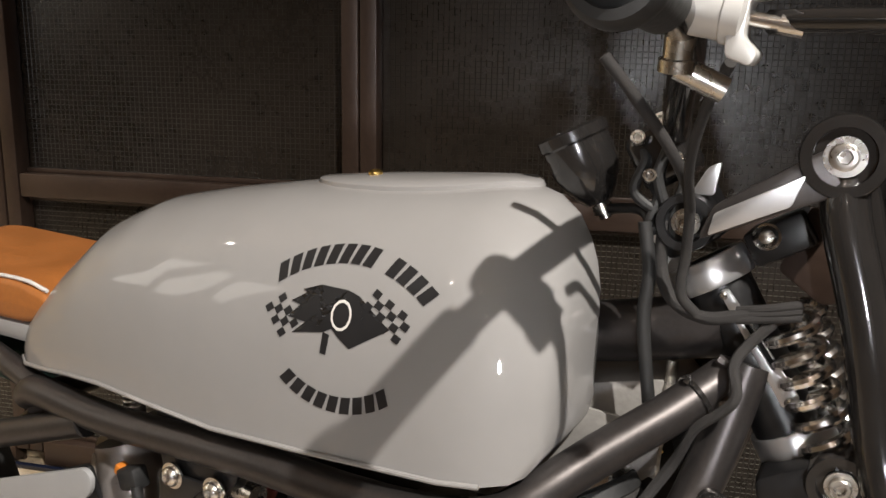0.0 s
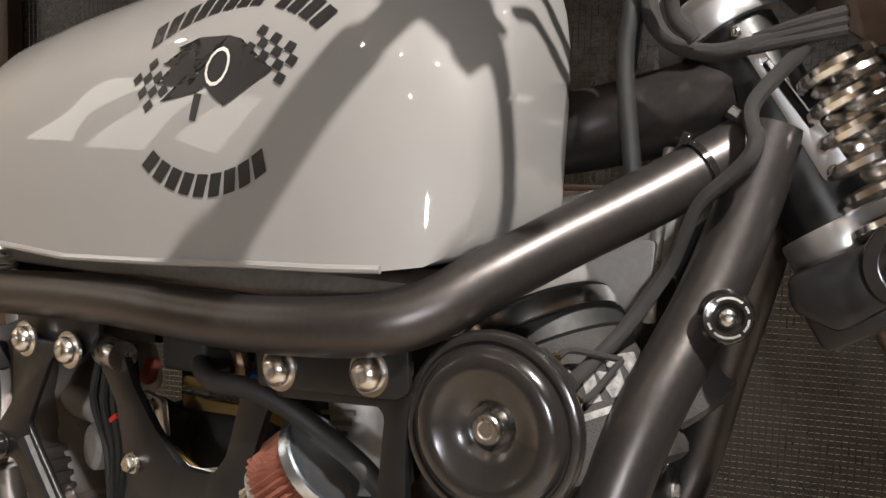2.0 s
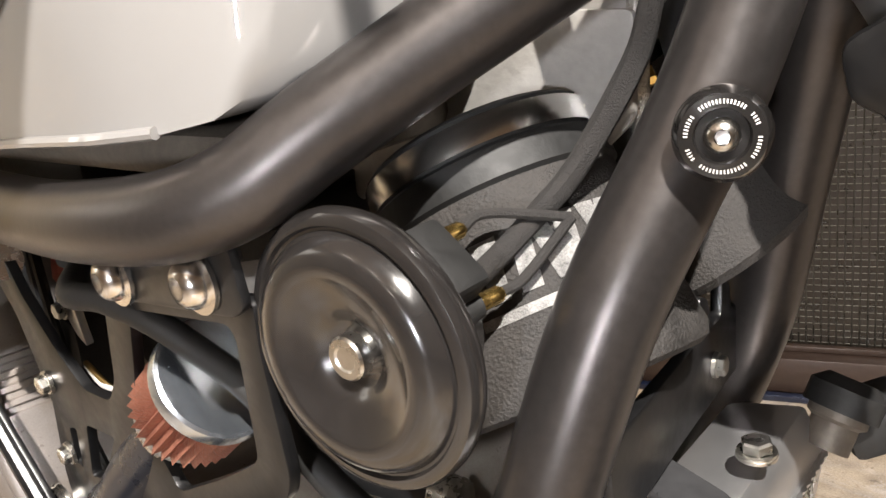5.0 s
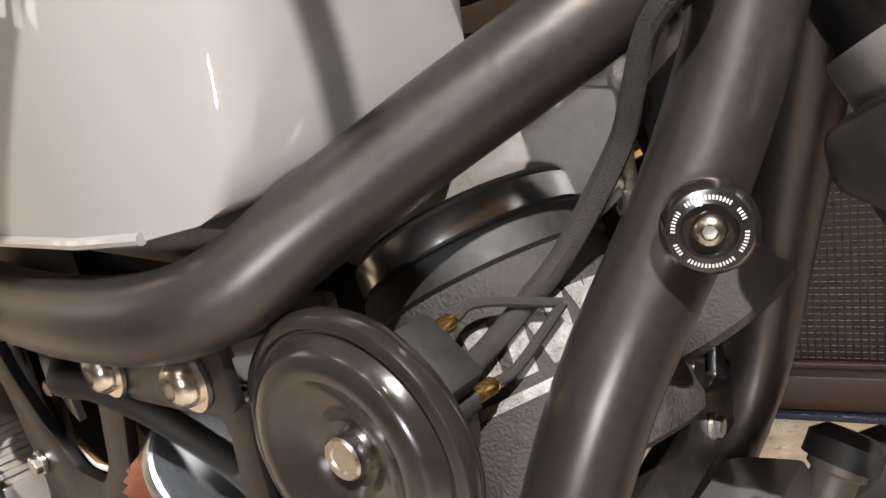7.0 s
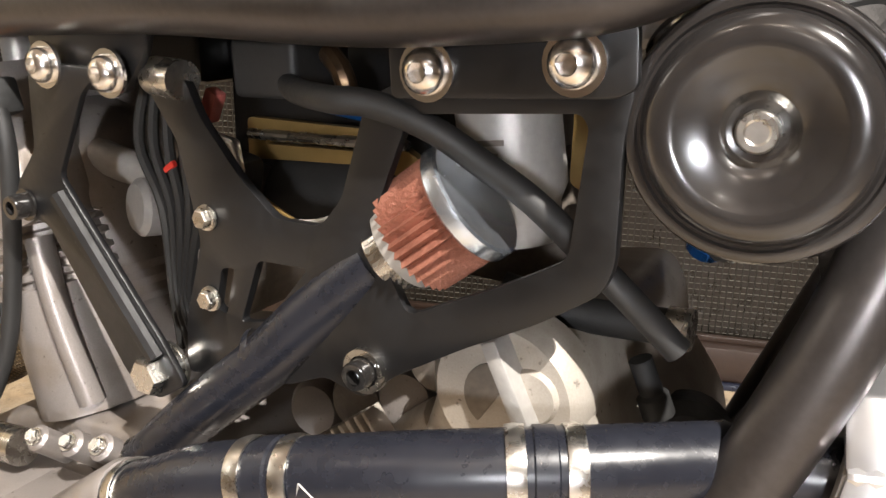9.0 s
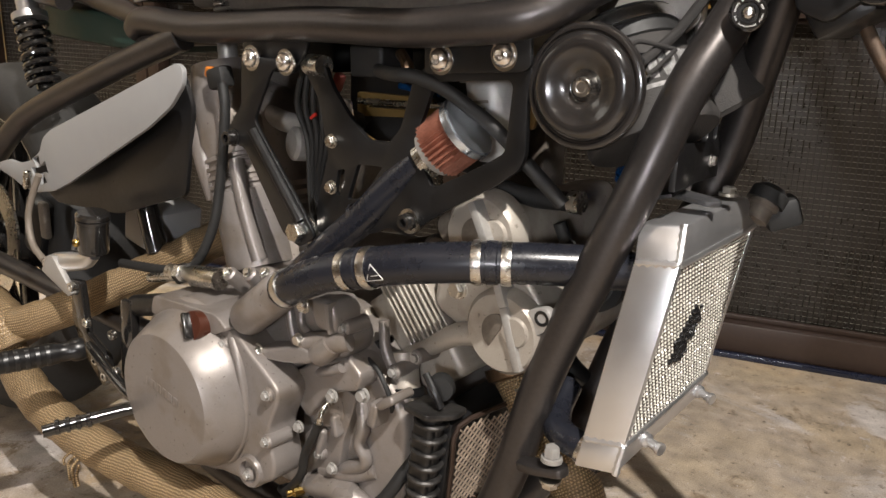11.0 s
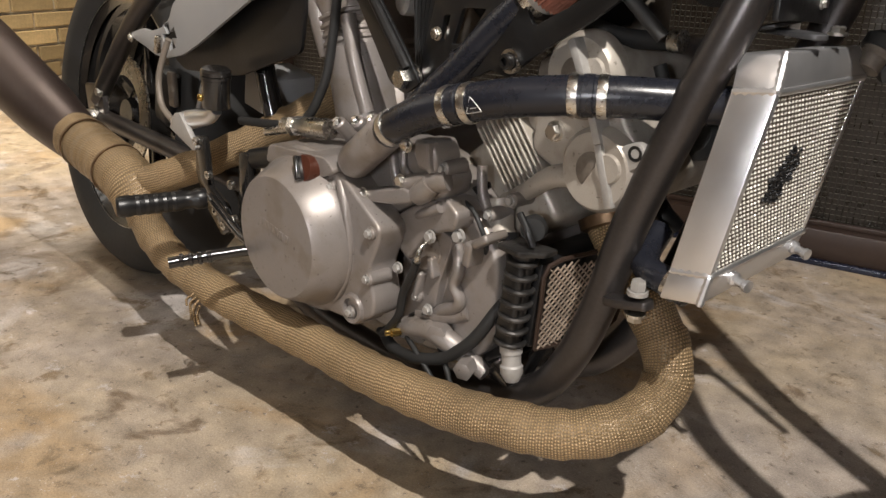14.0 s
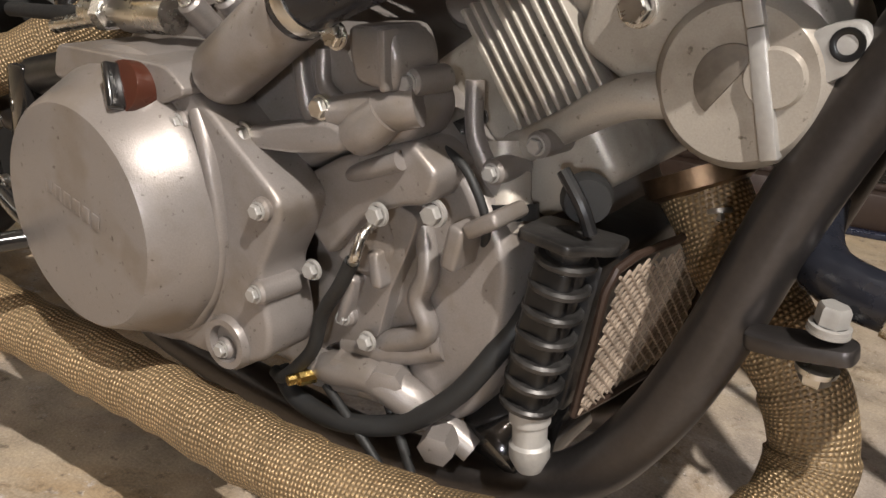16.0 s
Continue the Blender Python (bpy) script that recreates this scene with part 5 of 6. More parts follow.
# oil cooler
oc = part("oil_cooler", box((0.096, -0.03, 0.298), (0.034, 0.17, 0.105), (0, 6, 0), 0.004), M["black"], bike, "worn black oil cooler with diamond grille")
part("end_tank", box((0.092, -0.128, 0.298), (0.026, 0.022, 0.108), (0, 6, 0), 0.006, 3), M["black"], oc)
worn = material("worn_black_paint", (0.06, 0.057, 0.055), 0.36, 0.7, 0.6, 30, 140, 0.4)
for k in range(7):
    z = 0.252 + 0.0165 * k
    x = 0.089 + 0.0018 * k
    part("cooler_rib", lathe([(0.0, -0.0026), (0.0165, -0.0026), (0.0185, -0.0012), (0.0185, 0.0012), (0.0165, 0.0026), (0, 0.0026)], (x, -0.126, z), (0.1, 0.0, 1), 20), worn, oc)
    part("cooler_lobe", lathe([(0.0, 0.0), (0.0125, 0.0), (0.0132, 0.006), (0.0125, 0.0125), (0, 0.0125)], (x, -0.125, z + 0.002), (0.1, 0.0, 1), 16), worn, oc)
part("cooler_top", slab(rounded([(-0.022, -0.02), (0.03, -0.026), (0.034, 0.0), (0.016, 0.026), (-0.018, 0.022)], 0.006), -0.006, 0.0, 0.0015, m=pose(0.094, -0.122, 0.3655, 84, 0, 0)), worn, oc, "chipped black top plate")
part("drain_union", lathe([(0, 0), (0.013, 0), (0.013, 0.008), (0.011, 0.009), (0.011, 0.022), (0.013, 0.024), (0.013, 0.032), (0.008, 0.042), (0, 0.044)], (0.091, -0.126, 0.246), (0.15, -0.05, -1), 16), M["cast_alu"], oc)
grille = bmesh.new()
for fam in (1, -1):
    for k in range(-14, 15):
        a0 = None
        pts = []
        for u in np.linspace(0, 1, 13):
            v = 0.5 + fam * (u - 0.5) * 1.1 + k * 0.085
            if 0.0 <= v <= 1.0:
                pts.append(Vector((0.122 + 0.012 * u + 0.012 * (v - 0.5), -0.112 + 0.125 * u, 0.243 + 0.105 * v)))
        if len(pts) > 1:
            tube([pts[0], pts[-1]], 0.0011, 5, 1, bm=grille, smooth=False)
gr = part("grille", grille, material("rusty_wire", (0.34, 0.27, 0.21), 0.45, 0.4, 0.5, 40, 200, 0.3), oc, "rusty diamond wire grille")
part("grille_rim", tube([(0.114, -0.113, 0.246), (0.119, -0.114, 0.30), (0.125, -0.112, 0.348), (0.136, -0.05, 0.352), (0.14, 0.012, 0.350), (0.13, 0.013, 0.25), (0.122, -0.05, 0.242), (0.114, -0.113, 0.246)], 0.0028, 8, 3), M["rust"], oc)
part("cooler_mount", lathe([(0, -0.008), (0.013, -0.008), (0.015, 0), (0.013, 0.008), (0, 0.008)], (0.100, -0.112, 0.384), (0.5, -0.8, 0), 20), M["rubber"], oc)
part("cooler_bracket", tube([(0.09, -0.125, 0.40), (0.105, -0.128, 0.385), (0.112, -0.126, 0.37)], 0.004, 10, 4), M["black"], oc)

oc.location = (0.010, -0.010, 0.010)

# oil filter and pipes under the crankcase
filt = part("oil_filter", lathe([(0, 0), (0.030, 0), (0.033, 0.004), (0.033, 0.066), (0.030, 0.072), (0.022, 0.075), (0, 0.075)], (0.082, -0.055, 0.225), (-0.25, -0.85, -0.5), 36), M["gloss_black"], bike, "black spin-on oil filter with white print")
fd = Vector((-0.25, -0.85, -0.5)).normalized()
fm = Matrix.Translation((0.082, -0.055, 0.225)) @ axes(fd)
for k in range(9):
    rows = bmesh.new()
    a = 2.3 + 0.16 * k
    ln = (0.020, 0.026, 0.018, 0.022, 0.012, 0.03, 0.02, 0.016, 0.024)[k]
    vs = [rows.verts.new(fm @ Vector((0.0333 * math.cos(a + d), 0.0333 * math.sin(a + d), 0.022 + h))) for h, d in ((0, 0), (ln, 0), (ln, 0.06), (0, 0.06))]
    rows.faces.new(vs)
    part("print_bar", rows, M["decal_white"], filt, "white printed bar", smooth=0)
pipes = part("oil_pipe", tube([(-0.062, -0.15, 0.222, 0.010), (-0.045, -0.152, 0.228, 0.013), (-0.015, -0.15, 0.235, 0.013), (0.012, -0.145, 0.228, 0.014), (0.035, -0.135, 0.213, 0.011), (0.06, -0.13, 0.20, 0.010)], 0.012, 16, 5), M["engine"], engine, "cast oil gallery with unions")
for x, z, r in ((-0.036, 0.229, 0.0165), (-0.058, 0.222, 0.0135), (0.0, 0.236, 0.015), (0.045, 0.208, 0.0125)):
    part("union", lathe([(0, -0.010), (r, -0.010), (r, 0.008), (r * 0.7, 0.010), (0, 0.010)], (x, -0.150, z), (0.3, -0.9, -0.1), 6), M["engine"], engine)
part("oil_switch", lathe([(0, 0), (0.006, 0), (0.006, 0.012), (0.004, 0.014), (0.004, 0.02), (0, 0.02)], (-0.062, -0.158, 0.218), (-0.4, -0.9, 0.0), 10), M["brass"], engine)

# hoses and looms
def hose(name, pts, r, mat, label="", parent=None, seg=14):
    return part(name, tube(pts, r, seg, 6), M[mat], parent or bike, label)


hose("oil_line", [(-0.10, -0.155, 0.205), (-0.075, -0.16, 0.192), (-0.03, -0.163, 0.196), (0.015, -0.155, 0.212), (0.05, -0.145, 0.245), (0.072, -0.132, 0.285), (0.085, -0.11, 0.32)], 0.0075, "rubber", "black rubber oil line")
hose("thin_line", [(-0.05, -0.158, 0.215), (-0.01, -0.165, 0.195), (0.03, -0.165, 0.162), (0.035, -0.16, 0.17), (0.02, -0.155, 0.195), (0.0, -0.15, 0.22)], 0.0035, "rubber", "thin black hose loop")
hose("switch_wire", [(-0.010, -0.18, 0.333), (-0.022, -0.178, 0.31), (-0.042, -0.172, 0.28), (-0.055, -0.168, 0.245), (-0.085, -0.165, 0.21), (-0.10, -0.16, 0.205)], 0.005, "rubber", "black sleeved wire")
WH = [(-0.047, -0.193, 0.478), (-0.020, -0.197, 0.493), (0.018, -0.193, 0.512), (0.06, -0.186, 0.525), (0.115, -0.170, 0.538), (0.165, -0.149, 0.5455), (0.205, -0.124, 0.5475), (0.25, -0.090, 0.547)]
wh = hose("coolant_hose", WH, 0.0192, "silicone", "glossy black silicone coolant hose with steel clamps", seg=28)


def clamp(at, d, r, parent, width=0.0045, mat="steel"):
    return part("hose_clamp", lathe([(r - 0.001, -width), (r, -width), (r + 0.0007, 0), (r, width), (r - 0.001, width)], at, d, 32), M[mat], parent, "steel band clamp")


clamp((-0.036, -0.1955, 0.4845), (0.85, -0.08, 0.52), 0.0204, wh)
for p, d in (((0.046, -0.1885, 0.521), (0.93, 0.14, 0.3)), ((0.0695, -0.184, 0.5270), (0.94, 0.2, 0.22)), ((0.168, -0.1475, 0.5458), (0.87, 0.48, 0.06)), ((0.191, -0.134, 0.5470), (0.86, 0.5, 0.03))):
    clamp(p, d, 0.0206, wh)
for p, d in (((0.0575, -0.1865, 0.5245), (0.94, 0.17, 0.26)), ((0.1795, -0.1410, 0.5465), (0.86, 0.49, 0.04))):
    part("joiner_rib", lathe([(0.019, -0.006), (0.0203, -0.005), (0.0203, 0.005), (0.019, 0.006)], p, d, 30), M["silicone"], wh)
tri = bmesh.new()
for a, b in (((0.080, 0.520), (0.097, 0.5245)), ((0.097, 0.5245), (0.083, 0.537)), ((0.083, 0.537), (0.080, 0.520)), ((0.084, 0.5255), (0.091, 0.5275))):
    tube([(a[0], -0.2005 + (a[0] - 0.078) * 0.22, a[1]), (b[0], -0.2005 + (b[0] - 0.078) * 0.22, b[1])], 0.00045, 5, 1, bm=tri, smooth=False)
part("triangle_mark", tri, M["cast_alu"], wh, "printed triangle outline")
# breather filter on its hose
BD = Vector((0.77, 0.14, 0.62)).normalized()
bh = hose("breather_hose", [(-0.100, -0.150, 0.450), (-0.083, -0.147, 0.468), (-0.047, -0.140, 0.505), (0.0, -0.131, 0.548), (0.036, -0.1235, 0.586), (0.072, -0.1165, 0.620)], 0.0168, "silicone", "black breather hose", seg=24)
clamp((-0.09, -0.148, 0.461), (0.6, 0.1, 0.75), 0.0178, bh)
part("hose_joint", lathe([(0.0168, -0.003), (0.0176, 0), (0.0168, 0.003)], (0.0, -0.128, 0.553), BD, 24), M["silicone"], bh)
BC = Vector((0.0735, -0.1160, 0.621))
bf = part("breather_filter", lathe([(0, 0.002), (0.0175, 0.002), (0.0175, 0.012), (0.0250, 0.015), (0.0260, 0.019), (0.0260, 0.022), (0.0255, 0.024), (0.0255, 0.052), (0, 0.052)], BC, BD, 36), M["cast_alu"], bike, "small cone breather filter with chrome cap and copper gauze")
pleats = bmesh.new()
mm = Matrix.Translation(BC) @ axes(BD)
NP = 34
for a0 in range(NP):
    ring = []
    for dd, rr in ((0, 0.0262), (0.5, 0.0305)):
        a = 2 * math.pi * (a0 + dd) / NP
        ring.append((pleats.verts.new(mm @ Vector((rr * math.cos(a), rr * math.sin(a), 0.022))), pleats.verts.new(mm @ Vector((rr * math.cos(a), rr * math.sin(a), 0.057)))))
    if a0:
        pleats.faces.new((last[0], ring[0][0], ring[0][1], last[1]))
    else:
        first = ring[0]
    pleats.faces.new((ring[0][0], ring[1][0], ring[1][1], ring[0][1]))
    last = ring[1]
pleats.faces.new((last[0], first[0], first[1], last[1]))
part("pleated_gauze", pleats, M["gauze"], bf, "copper-coloured pleated gauze", smooth=0)
part("filter_cap", lathe([(0.0312, 0.054), (0.0325, 0.0555), (0.0325, 0.0605), (0.0320, 0.0624), (0.0303, 0.0634), (0.0, 0.0634)], BC, BD, 40), M["cap"], bf, "polished steel cap", 25)
part("filter_clamp", lathe([(0.0178, 0.003), (0.0195, 0.003), (0.0195, 0.0125), (0.0178, 0.0125)], BC, BD, 30), M["steel"], bf, "slotted worm clamp")
for k in range(30):
    a = 2 * math.pi * k / 30
    part("clamp_tooth", box((0, 0, 0), (0.0008, 0.0022, 0.0075), edge=0), M["steel"], bf).matrix_basis = mm @ Matrix.Rotation(a, 4, "Z") @ pose(0.0197, 0, 0.0078)
# dark drain hose crossing the plate
hose("vent_hose", [(0.0, -0.1, 0.704), (0.021, -0.1186, 0.703), (0.0578, -0.139, 0.7041), (0.0799, -0.134, 0.7030), (0.107, -0.126, 0.6935), (0.1290, -0.118, 0.6790), (0.1520, -0.112, 0.6640), (0.1740, -0.110, 0.6470), (0.1970, -0.110, 0.6290), (0.224, -0.100, 0.601)], 0.0068, "rubber", "black vent hose")
hose("coolant_pipe", [(0.12, -0.07, 0.60), (0.16, -0.062, 0.592), (0.21, -0.058, 0.594)], 0.0095, "rubber", "black rubber pipe")
part("pipe_end", lathe([(0, 0), (0.011, 0), (0.011, 0.012), (0, 0.012)], (0.208, -0.058, 0.594), (1, 0, 0.05), 18), M["steel"], bike)
hose("silver_pipe", [(-0.290, -0.065, 0.735), (-0.292, -0.065, 0.70), (-0.282, -0.065, 0.668), (-0.25, -0.065, 0.645), (-0.20, -0.062, 0.628), (-0.15, -0.055, 0.622)], 0.0125, "cast_alu", "bare aluminium breather pipe")

# ---- intake, carburettors and what lies inside the frame ----
PC, PD = Vector((0.223, -0.015, 0.741)), Vector((0.5, -0.17, -0.84)).normalized()
pod = part("air_filter", lathe([(0, 0.0), (0.050, 0.0), (0.0515, 0.004), (0.0515, 0.012), (0.053, 0.020), (0.060, 0.096), (0.058, 0.101), (0.054, 0.103), (0, 0.103)], PC, PD, 48), M["foam"], bike, "black foam air filter with white print")
part("rubber_collar", lathe([(0.049, -0.012), (0.0515, -0.010), (0.0515, 0.004), (0.0545, 0.006), (0.0550, 0.018), (0.0525, 0.020)], PC, PD, 48), M["rubber"], pod)
part("band_clamp", lathe([(0.0515, -0.008), (0.0528, -0.008), (0.0532, -0.002), (0.0528, 0.003), (0.0515, 0.003)], PC, PD, 48), M["chrome"], pod, "steel band clamp")
pm = Matrix.Translation(PC) @ axes(PD)


def on_pod(a, h, lift=0.0):
    r = 0.053 + (h - 0.02) / 0.076 * 0.007 + lift
    return pm @ Vector((r * math.cos(a), r * math.sin(a), h))


facing = pm.inverted().to_3x3() @ Vector((0.92, -0.5, 0.1))
FACE = math.atan2(facing.y, facing.x)
clampscrew = part("clamp_screw", lathe([(0, 0), (0.0055, 0), (0.0055, 0.004), (0.004, 0.005), (0, 0.005)], (0.252, -0.010, 0.768), (0.1, -0.8, 0.5), 16), M["brass"], pod, "brass clamp screw")
part("clamp_housing", box((0.265, 0.008, 0.764), (0.022, 0.010, 0.010), (0, -28, 30), 0.002), M["steel"], pod)
part("clamp_tail", lathe([(0, 0), (0.004, 0), (0.004, 0.014), (0, 0.014)], (0.276, 0.018, 0.770), (0.8, 0.4, 0.35), 8), M["brass"], pod)
for quad in (((-0.55, 0.066), (0.75, 0.066), (0.75, 0.070), (-0.55, 0.070)),
             ((-0.45, 0.038), (-0.30, 0.038), (-0.16, 0.062), (-0.31, 0.062)), ((-0.28, 0.038), (-0.13, 0.038), (-0.20, 0.062), (-0.30, 0.062)), ((-0.10, 0.038), (0.05, 0.038), (0.12, 0.062), (-0.03, 0.062)),
             ((0.10, 0.038), (0.24, 0.038), (0.17, 0.062), (0.04, 0.062)), ((0.22, 0.038), (0.36, 0.038), (0.42, 0.062), (0.28, 0.062)), ((0.46, 0.038), (0.66, 0.038), (0.62, 0.062), (0.50, 0.062))):
    bm = bmesh.new()
    (a0, h0), (a1, h1), (a2, h2), (a3, h3) = quad
    n = 8
    prev = None
    for k in range(n + 1):
        t = k / n
        lo = bm.verts.new(on_pod(FACE + a0 + (a1 - a0) * t, h0 + (h1 - h0) * t, 0.0006))
        hi = bm.verts.new(on_pod(FACE + a3 + (a2 - a3) * t, h3 + (h2 - h3) * t, 0.0006))
        if prev:
            bm.faces.new((prev[0], lo, hi, prev[1]))
        prev = (lo, hi)
    part("print", bm, M["foam_print"], pod, "rough white print on the foam", smooth=180)
pod2 = part("air_filter", lathe([(0, 0.0), (0.048, 0.0), (0.051, 0.020), (0.057, 0.096), (0.053, 0.101), (0, 0.102)], (0.226, 0.086, 0.754), (0.52, 0.16, -0.84), 40), M["foam"], bike, "black foam air filter behind the frame tube")
part("valve_cover", slab(rounded([(0.10, 0.708), (0.145, 0.722), (0.225, 0.762), (0.295, 0.802), (0.315, 0.822), (0.29, 0.845), (0.20, 0.822), (0.11, 0.775)], 0.01), 0.012, 0.16, 0.006), M["cast_alu"], bike, "bare cast intake plate")
part("carburettor", lathe([(0, 0), (0.026, 0), (0.029, 0.006), (0.029, 0.055), (0.024, 0.065), (0.024, 0.085), (0, 0.085)], (0.104, -0.045, 0.705), (0.15, 0.05, -1), 28), M["cast_alu"], bike, "bare aluminium carburettor")
part("carburettor_top", lathe([(0, 0), (0.034, 0), (0.034, 0.008), (0, 0.009)], (0.104, -0.045, 0.697), (-0.1, 0, 1), 28), M["cast_alu"], bike)
bolt("carburettor_screw", (0.118, -0.075, 0.645), bike, 0.006, (0, -1, -0.2), "hex", mat="steel")
for k in range(3):
    part("print_bar", box((0.104, -0.0742, 0.678 - 0.007 * k), (0.030 - 0.006 * k, 0.001, 0.003), (0, -8, 0), 0), M["engine_dark"], bike)
part("yellow_bracket", slab(rounded([(-0.075, 0.672), (0.03, 0.674), (0.065, 0.655), (0.062, 0.645), (0.02, 0.652), (-0.075, 0.645)], 0.004), -0.055, -0.048, 0.001, holes=[rounded([(-0.06, 0.665), (0.015, 0.667), (0.02, 0.660), (-0.06, 0.656)], 0.002)]), M["yellow"], bike, "zinc-yellow bracket")
part("yellow_tab", slab(rounded([(0.150, 0.70), (0.166, 0.70), (0.17, 0.68), (0.162, 0.655), (0.15, 0.66)], 0.004), -0.06, -0.055, 0.001), M["yellow"], bike)
part("control_rod", tube([(-0.07, -0.058, 0.662), (0.05, -0.058, 0.668)], 0.0035, 10), M["steel"], bike)
part("rubber_boot", lathe([(0, -0.035), (0.030, -0.035), (0.033, -0.025), (0.030, -0.015), (0.033, -0.005), (0.030, 0.005), (0.033, 0.015), (0.030, 0.03), (0, 0.03)], (-0.02, -0.035, 0.622), (1, 0, 0.15), 28), M["rubber"], bike, "black ribbed rubber boot")
part("fuel_pump", box((-0.010, -0.085, 0.711), (0.046, 0.05, 0.032), (0, -3, 0), 0.004, 3), M["rubber"], bike, "black plastic fuel pump")
part("rust_clip", tube([(0.020, -0.09, 0.72), (0.032, -0.095, 0.712), (0.036, -0.095, 0.700), (0.028, -0.095, 0.697)], 0.006, 10, 4), M["bronze"], bike, "rusty clip")
part("metal_tab", slab(rounded([(-0.062, 0.672), (-0.038, 0.668), (-0.034, 0.640), (-0.045, 0.646)], 0.003), -0.105, -0.10, 0.001), M["alu"], bike)
bolt("tab_screw", (-0.052, -0.106, 0.663), bike, 0.0055, style="hex", mat="steel", washer=False)
part("pink_connector", box((-0.064, -0.095, 0.685), (0.010, 0.010, 0.020), (0, 25, 0), 0.002), material("faded_red_plastic", (0.45, 0.12, 0.10), 0.5), bike)
part("red_connector", box((0.062, -0.10, 0.632), (0.012, 0.012, 0.010), (0, 10, 0), 0.002), M["red"], bike)
part("red_mark", box((-0.085, -0.112, 0.648), (0.010, 0.004, 0.004), (0, -35, 0), 0.001), M["red"], bike)
part("coil_body", box((-0.075, -0.085, 0.620), (0.04, 0.04, 0.07), (0, 10, 0), 0.006), M["rubber"], bike)
for k in range(2):
    part("white_bar", box((-0.073, -0.1065, 0.631 - 0.016 * k), (0.009, 0.002, 0.009), (0, 6, 0), 0.002), M["decal_white"], bike, "white printed mark")
part("white_sleeve", box((-0.062, -0.112, 0.590), (0.007, 0.007, 0.022), (0, 10, 0), 0.002), M["foam_print"], bike)
part("wire", tube([(-0.008, -0.118, 0.64), (0.012, -0.119, 0.632), (0.035, -0.115, 0.635), (0.052, -0.105, 0.645)], 0.0018, 8, 5), M["decal_white"], bike, "white wire")
part("wire", tube([(-0.008, -0.118, 0.642), (0.008, -0.118, 0.635), (0.026, -0.116, 0.627)], 0.0018, 8, 5), M["yellow"], bike, "yellow wire")
for k in range(5):
    x = -0.105 + 0.008 * k
    part("wire", tube([(x, -0.105, 0.705), (x - 0.008 + 0.005 * k, -0.11, 0.66), (x + 0.006, -0.108, 0.62), (x - 0.004 * k, -0.10, 0.56), (x + 0.004, -0.10, 0.52)], 0.0035, 8, 5), M["rubber"], bike, "black wiring")
part("inlet_stub", lathe([(0, 0), (0.020, 0), (0.020, 0.03), (0.016, 0.034), (0, 0.034)], (-0.135, -0.06, 0.605), (-0.3, -0.9, 0.1), 24), M["cast_alu"], bike)
part("throttle_body", box((-0.10, -0.03, 0.585), (0.08, 0.08, 0.09), (0, 15, 0), 0.012, 3), M["engine_dark"], bike, "grimy inlet casting")
part("battery_box", box((-0.02, 0.05, 0.655), (0.22, 0.13, 0.13), (0, 0, 0), 0.008), M["black"], bike, "black box between the cylinders")
part("airbox_plate", box((-0.21, 0.04, 0.71), (0.16, 0.16, 0.05), (0, 0, 0), 0.008), M["black"], bike)
part("inner_wall", box((0.06, 0.075, 0.60), (0.10, 0.05, 0.10), (0, 0, 0), 0.01), M["engine_dark"], bike)
part("blue_lead", tube([(-0.02, -0.045, 0.682), (0.02, -0.047, 0.679), (0.06, -0.045, 0.676)], 0.0035, 8, 4), M["blue"], bike)
part("blue_fitting", lathe([(0, 0), (0.013, 0), (0.013, 0.008), (0.009, 0.010), (0.009, 0.026), (0.013, 0.028), (0.013, 0.036), (0, 0.036)], (0.190, 0.09, 0.592), (0.3, -0.4, 0.85), 12), M["blue"], bike, "blue anodised fitting")
part("temperature_sensor", lathe([(0, 0), (0.009, 0), (0.009, 0.012), (0.0065, 0.014), (0.0065, 0.034), (0, 0.034)], (0.206, -0.048, 0.538), (-0.35, -0.1, 0.9), 14), M["rubber"], bike, "black sensor plug")
part("round_cap", lathe([(0, -0.02), (0.028, -0.02), (0.028, 0.006), (0.02, 0.012), (0, 0.012)], (0.212, 0.0, 0.498), (0.2, -0.9, 0.2), 28), M["rubber"], bike)
part("drop_pipe", tube([(0.165, -0.02, 0.46), (0.20, -0.03, 0.42), (0.215, -0.02, 0.40)], 0.012, 12, 4), M["black"], bike)
part("tunnel_plate", slab(rounded([(0.012, 0.736), (0.120, 0.731), (0.250, 0.728), (0.288, 0.760), (0.291, 0.803), (0.195, 0.8085), (0.120, 0.786), (0.040, 0.752)], 0.004), 0.003, 0.007, 0.001), M["cast_alu"], bike, "bare stained aluminium plate with a weld bead")
part("weld_bead", tube([(0.030, 0.001, 0.742), (0.075, 0.0005, 0.757), (0.120, 0.001, 0.771), (0.165, 0.0005, 0.785)], 0.0026, 8, 6), M["cast_alu"], bike)
tray = part("pod_bracket", slab(rounded([(-0.075, 0.622), (0.0, 0.618), (0.15, 0.604), (0.15, 0.640), (0.085, 0.646), (0.082, 0.662), (0.070, 0.668), (0.066, 0.650), (0.050, 0.652), (0.046, 0.668), (0.034, 0.674), (0.028, 0.654), (-0.075, 0.662)], 0.004), -0.003, 0.003, 0.001, m=pose(0.300, 0, 0, 0, 0, 99)), M["black"], bike, "black steel cross plate with cut tabs")
part("tray_floor", box((0.280, 0.03, 0.614), (0.030, 0.20, 0.004), (0, -15, 9), 0.001), M["black"], tray)
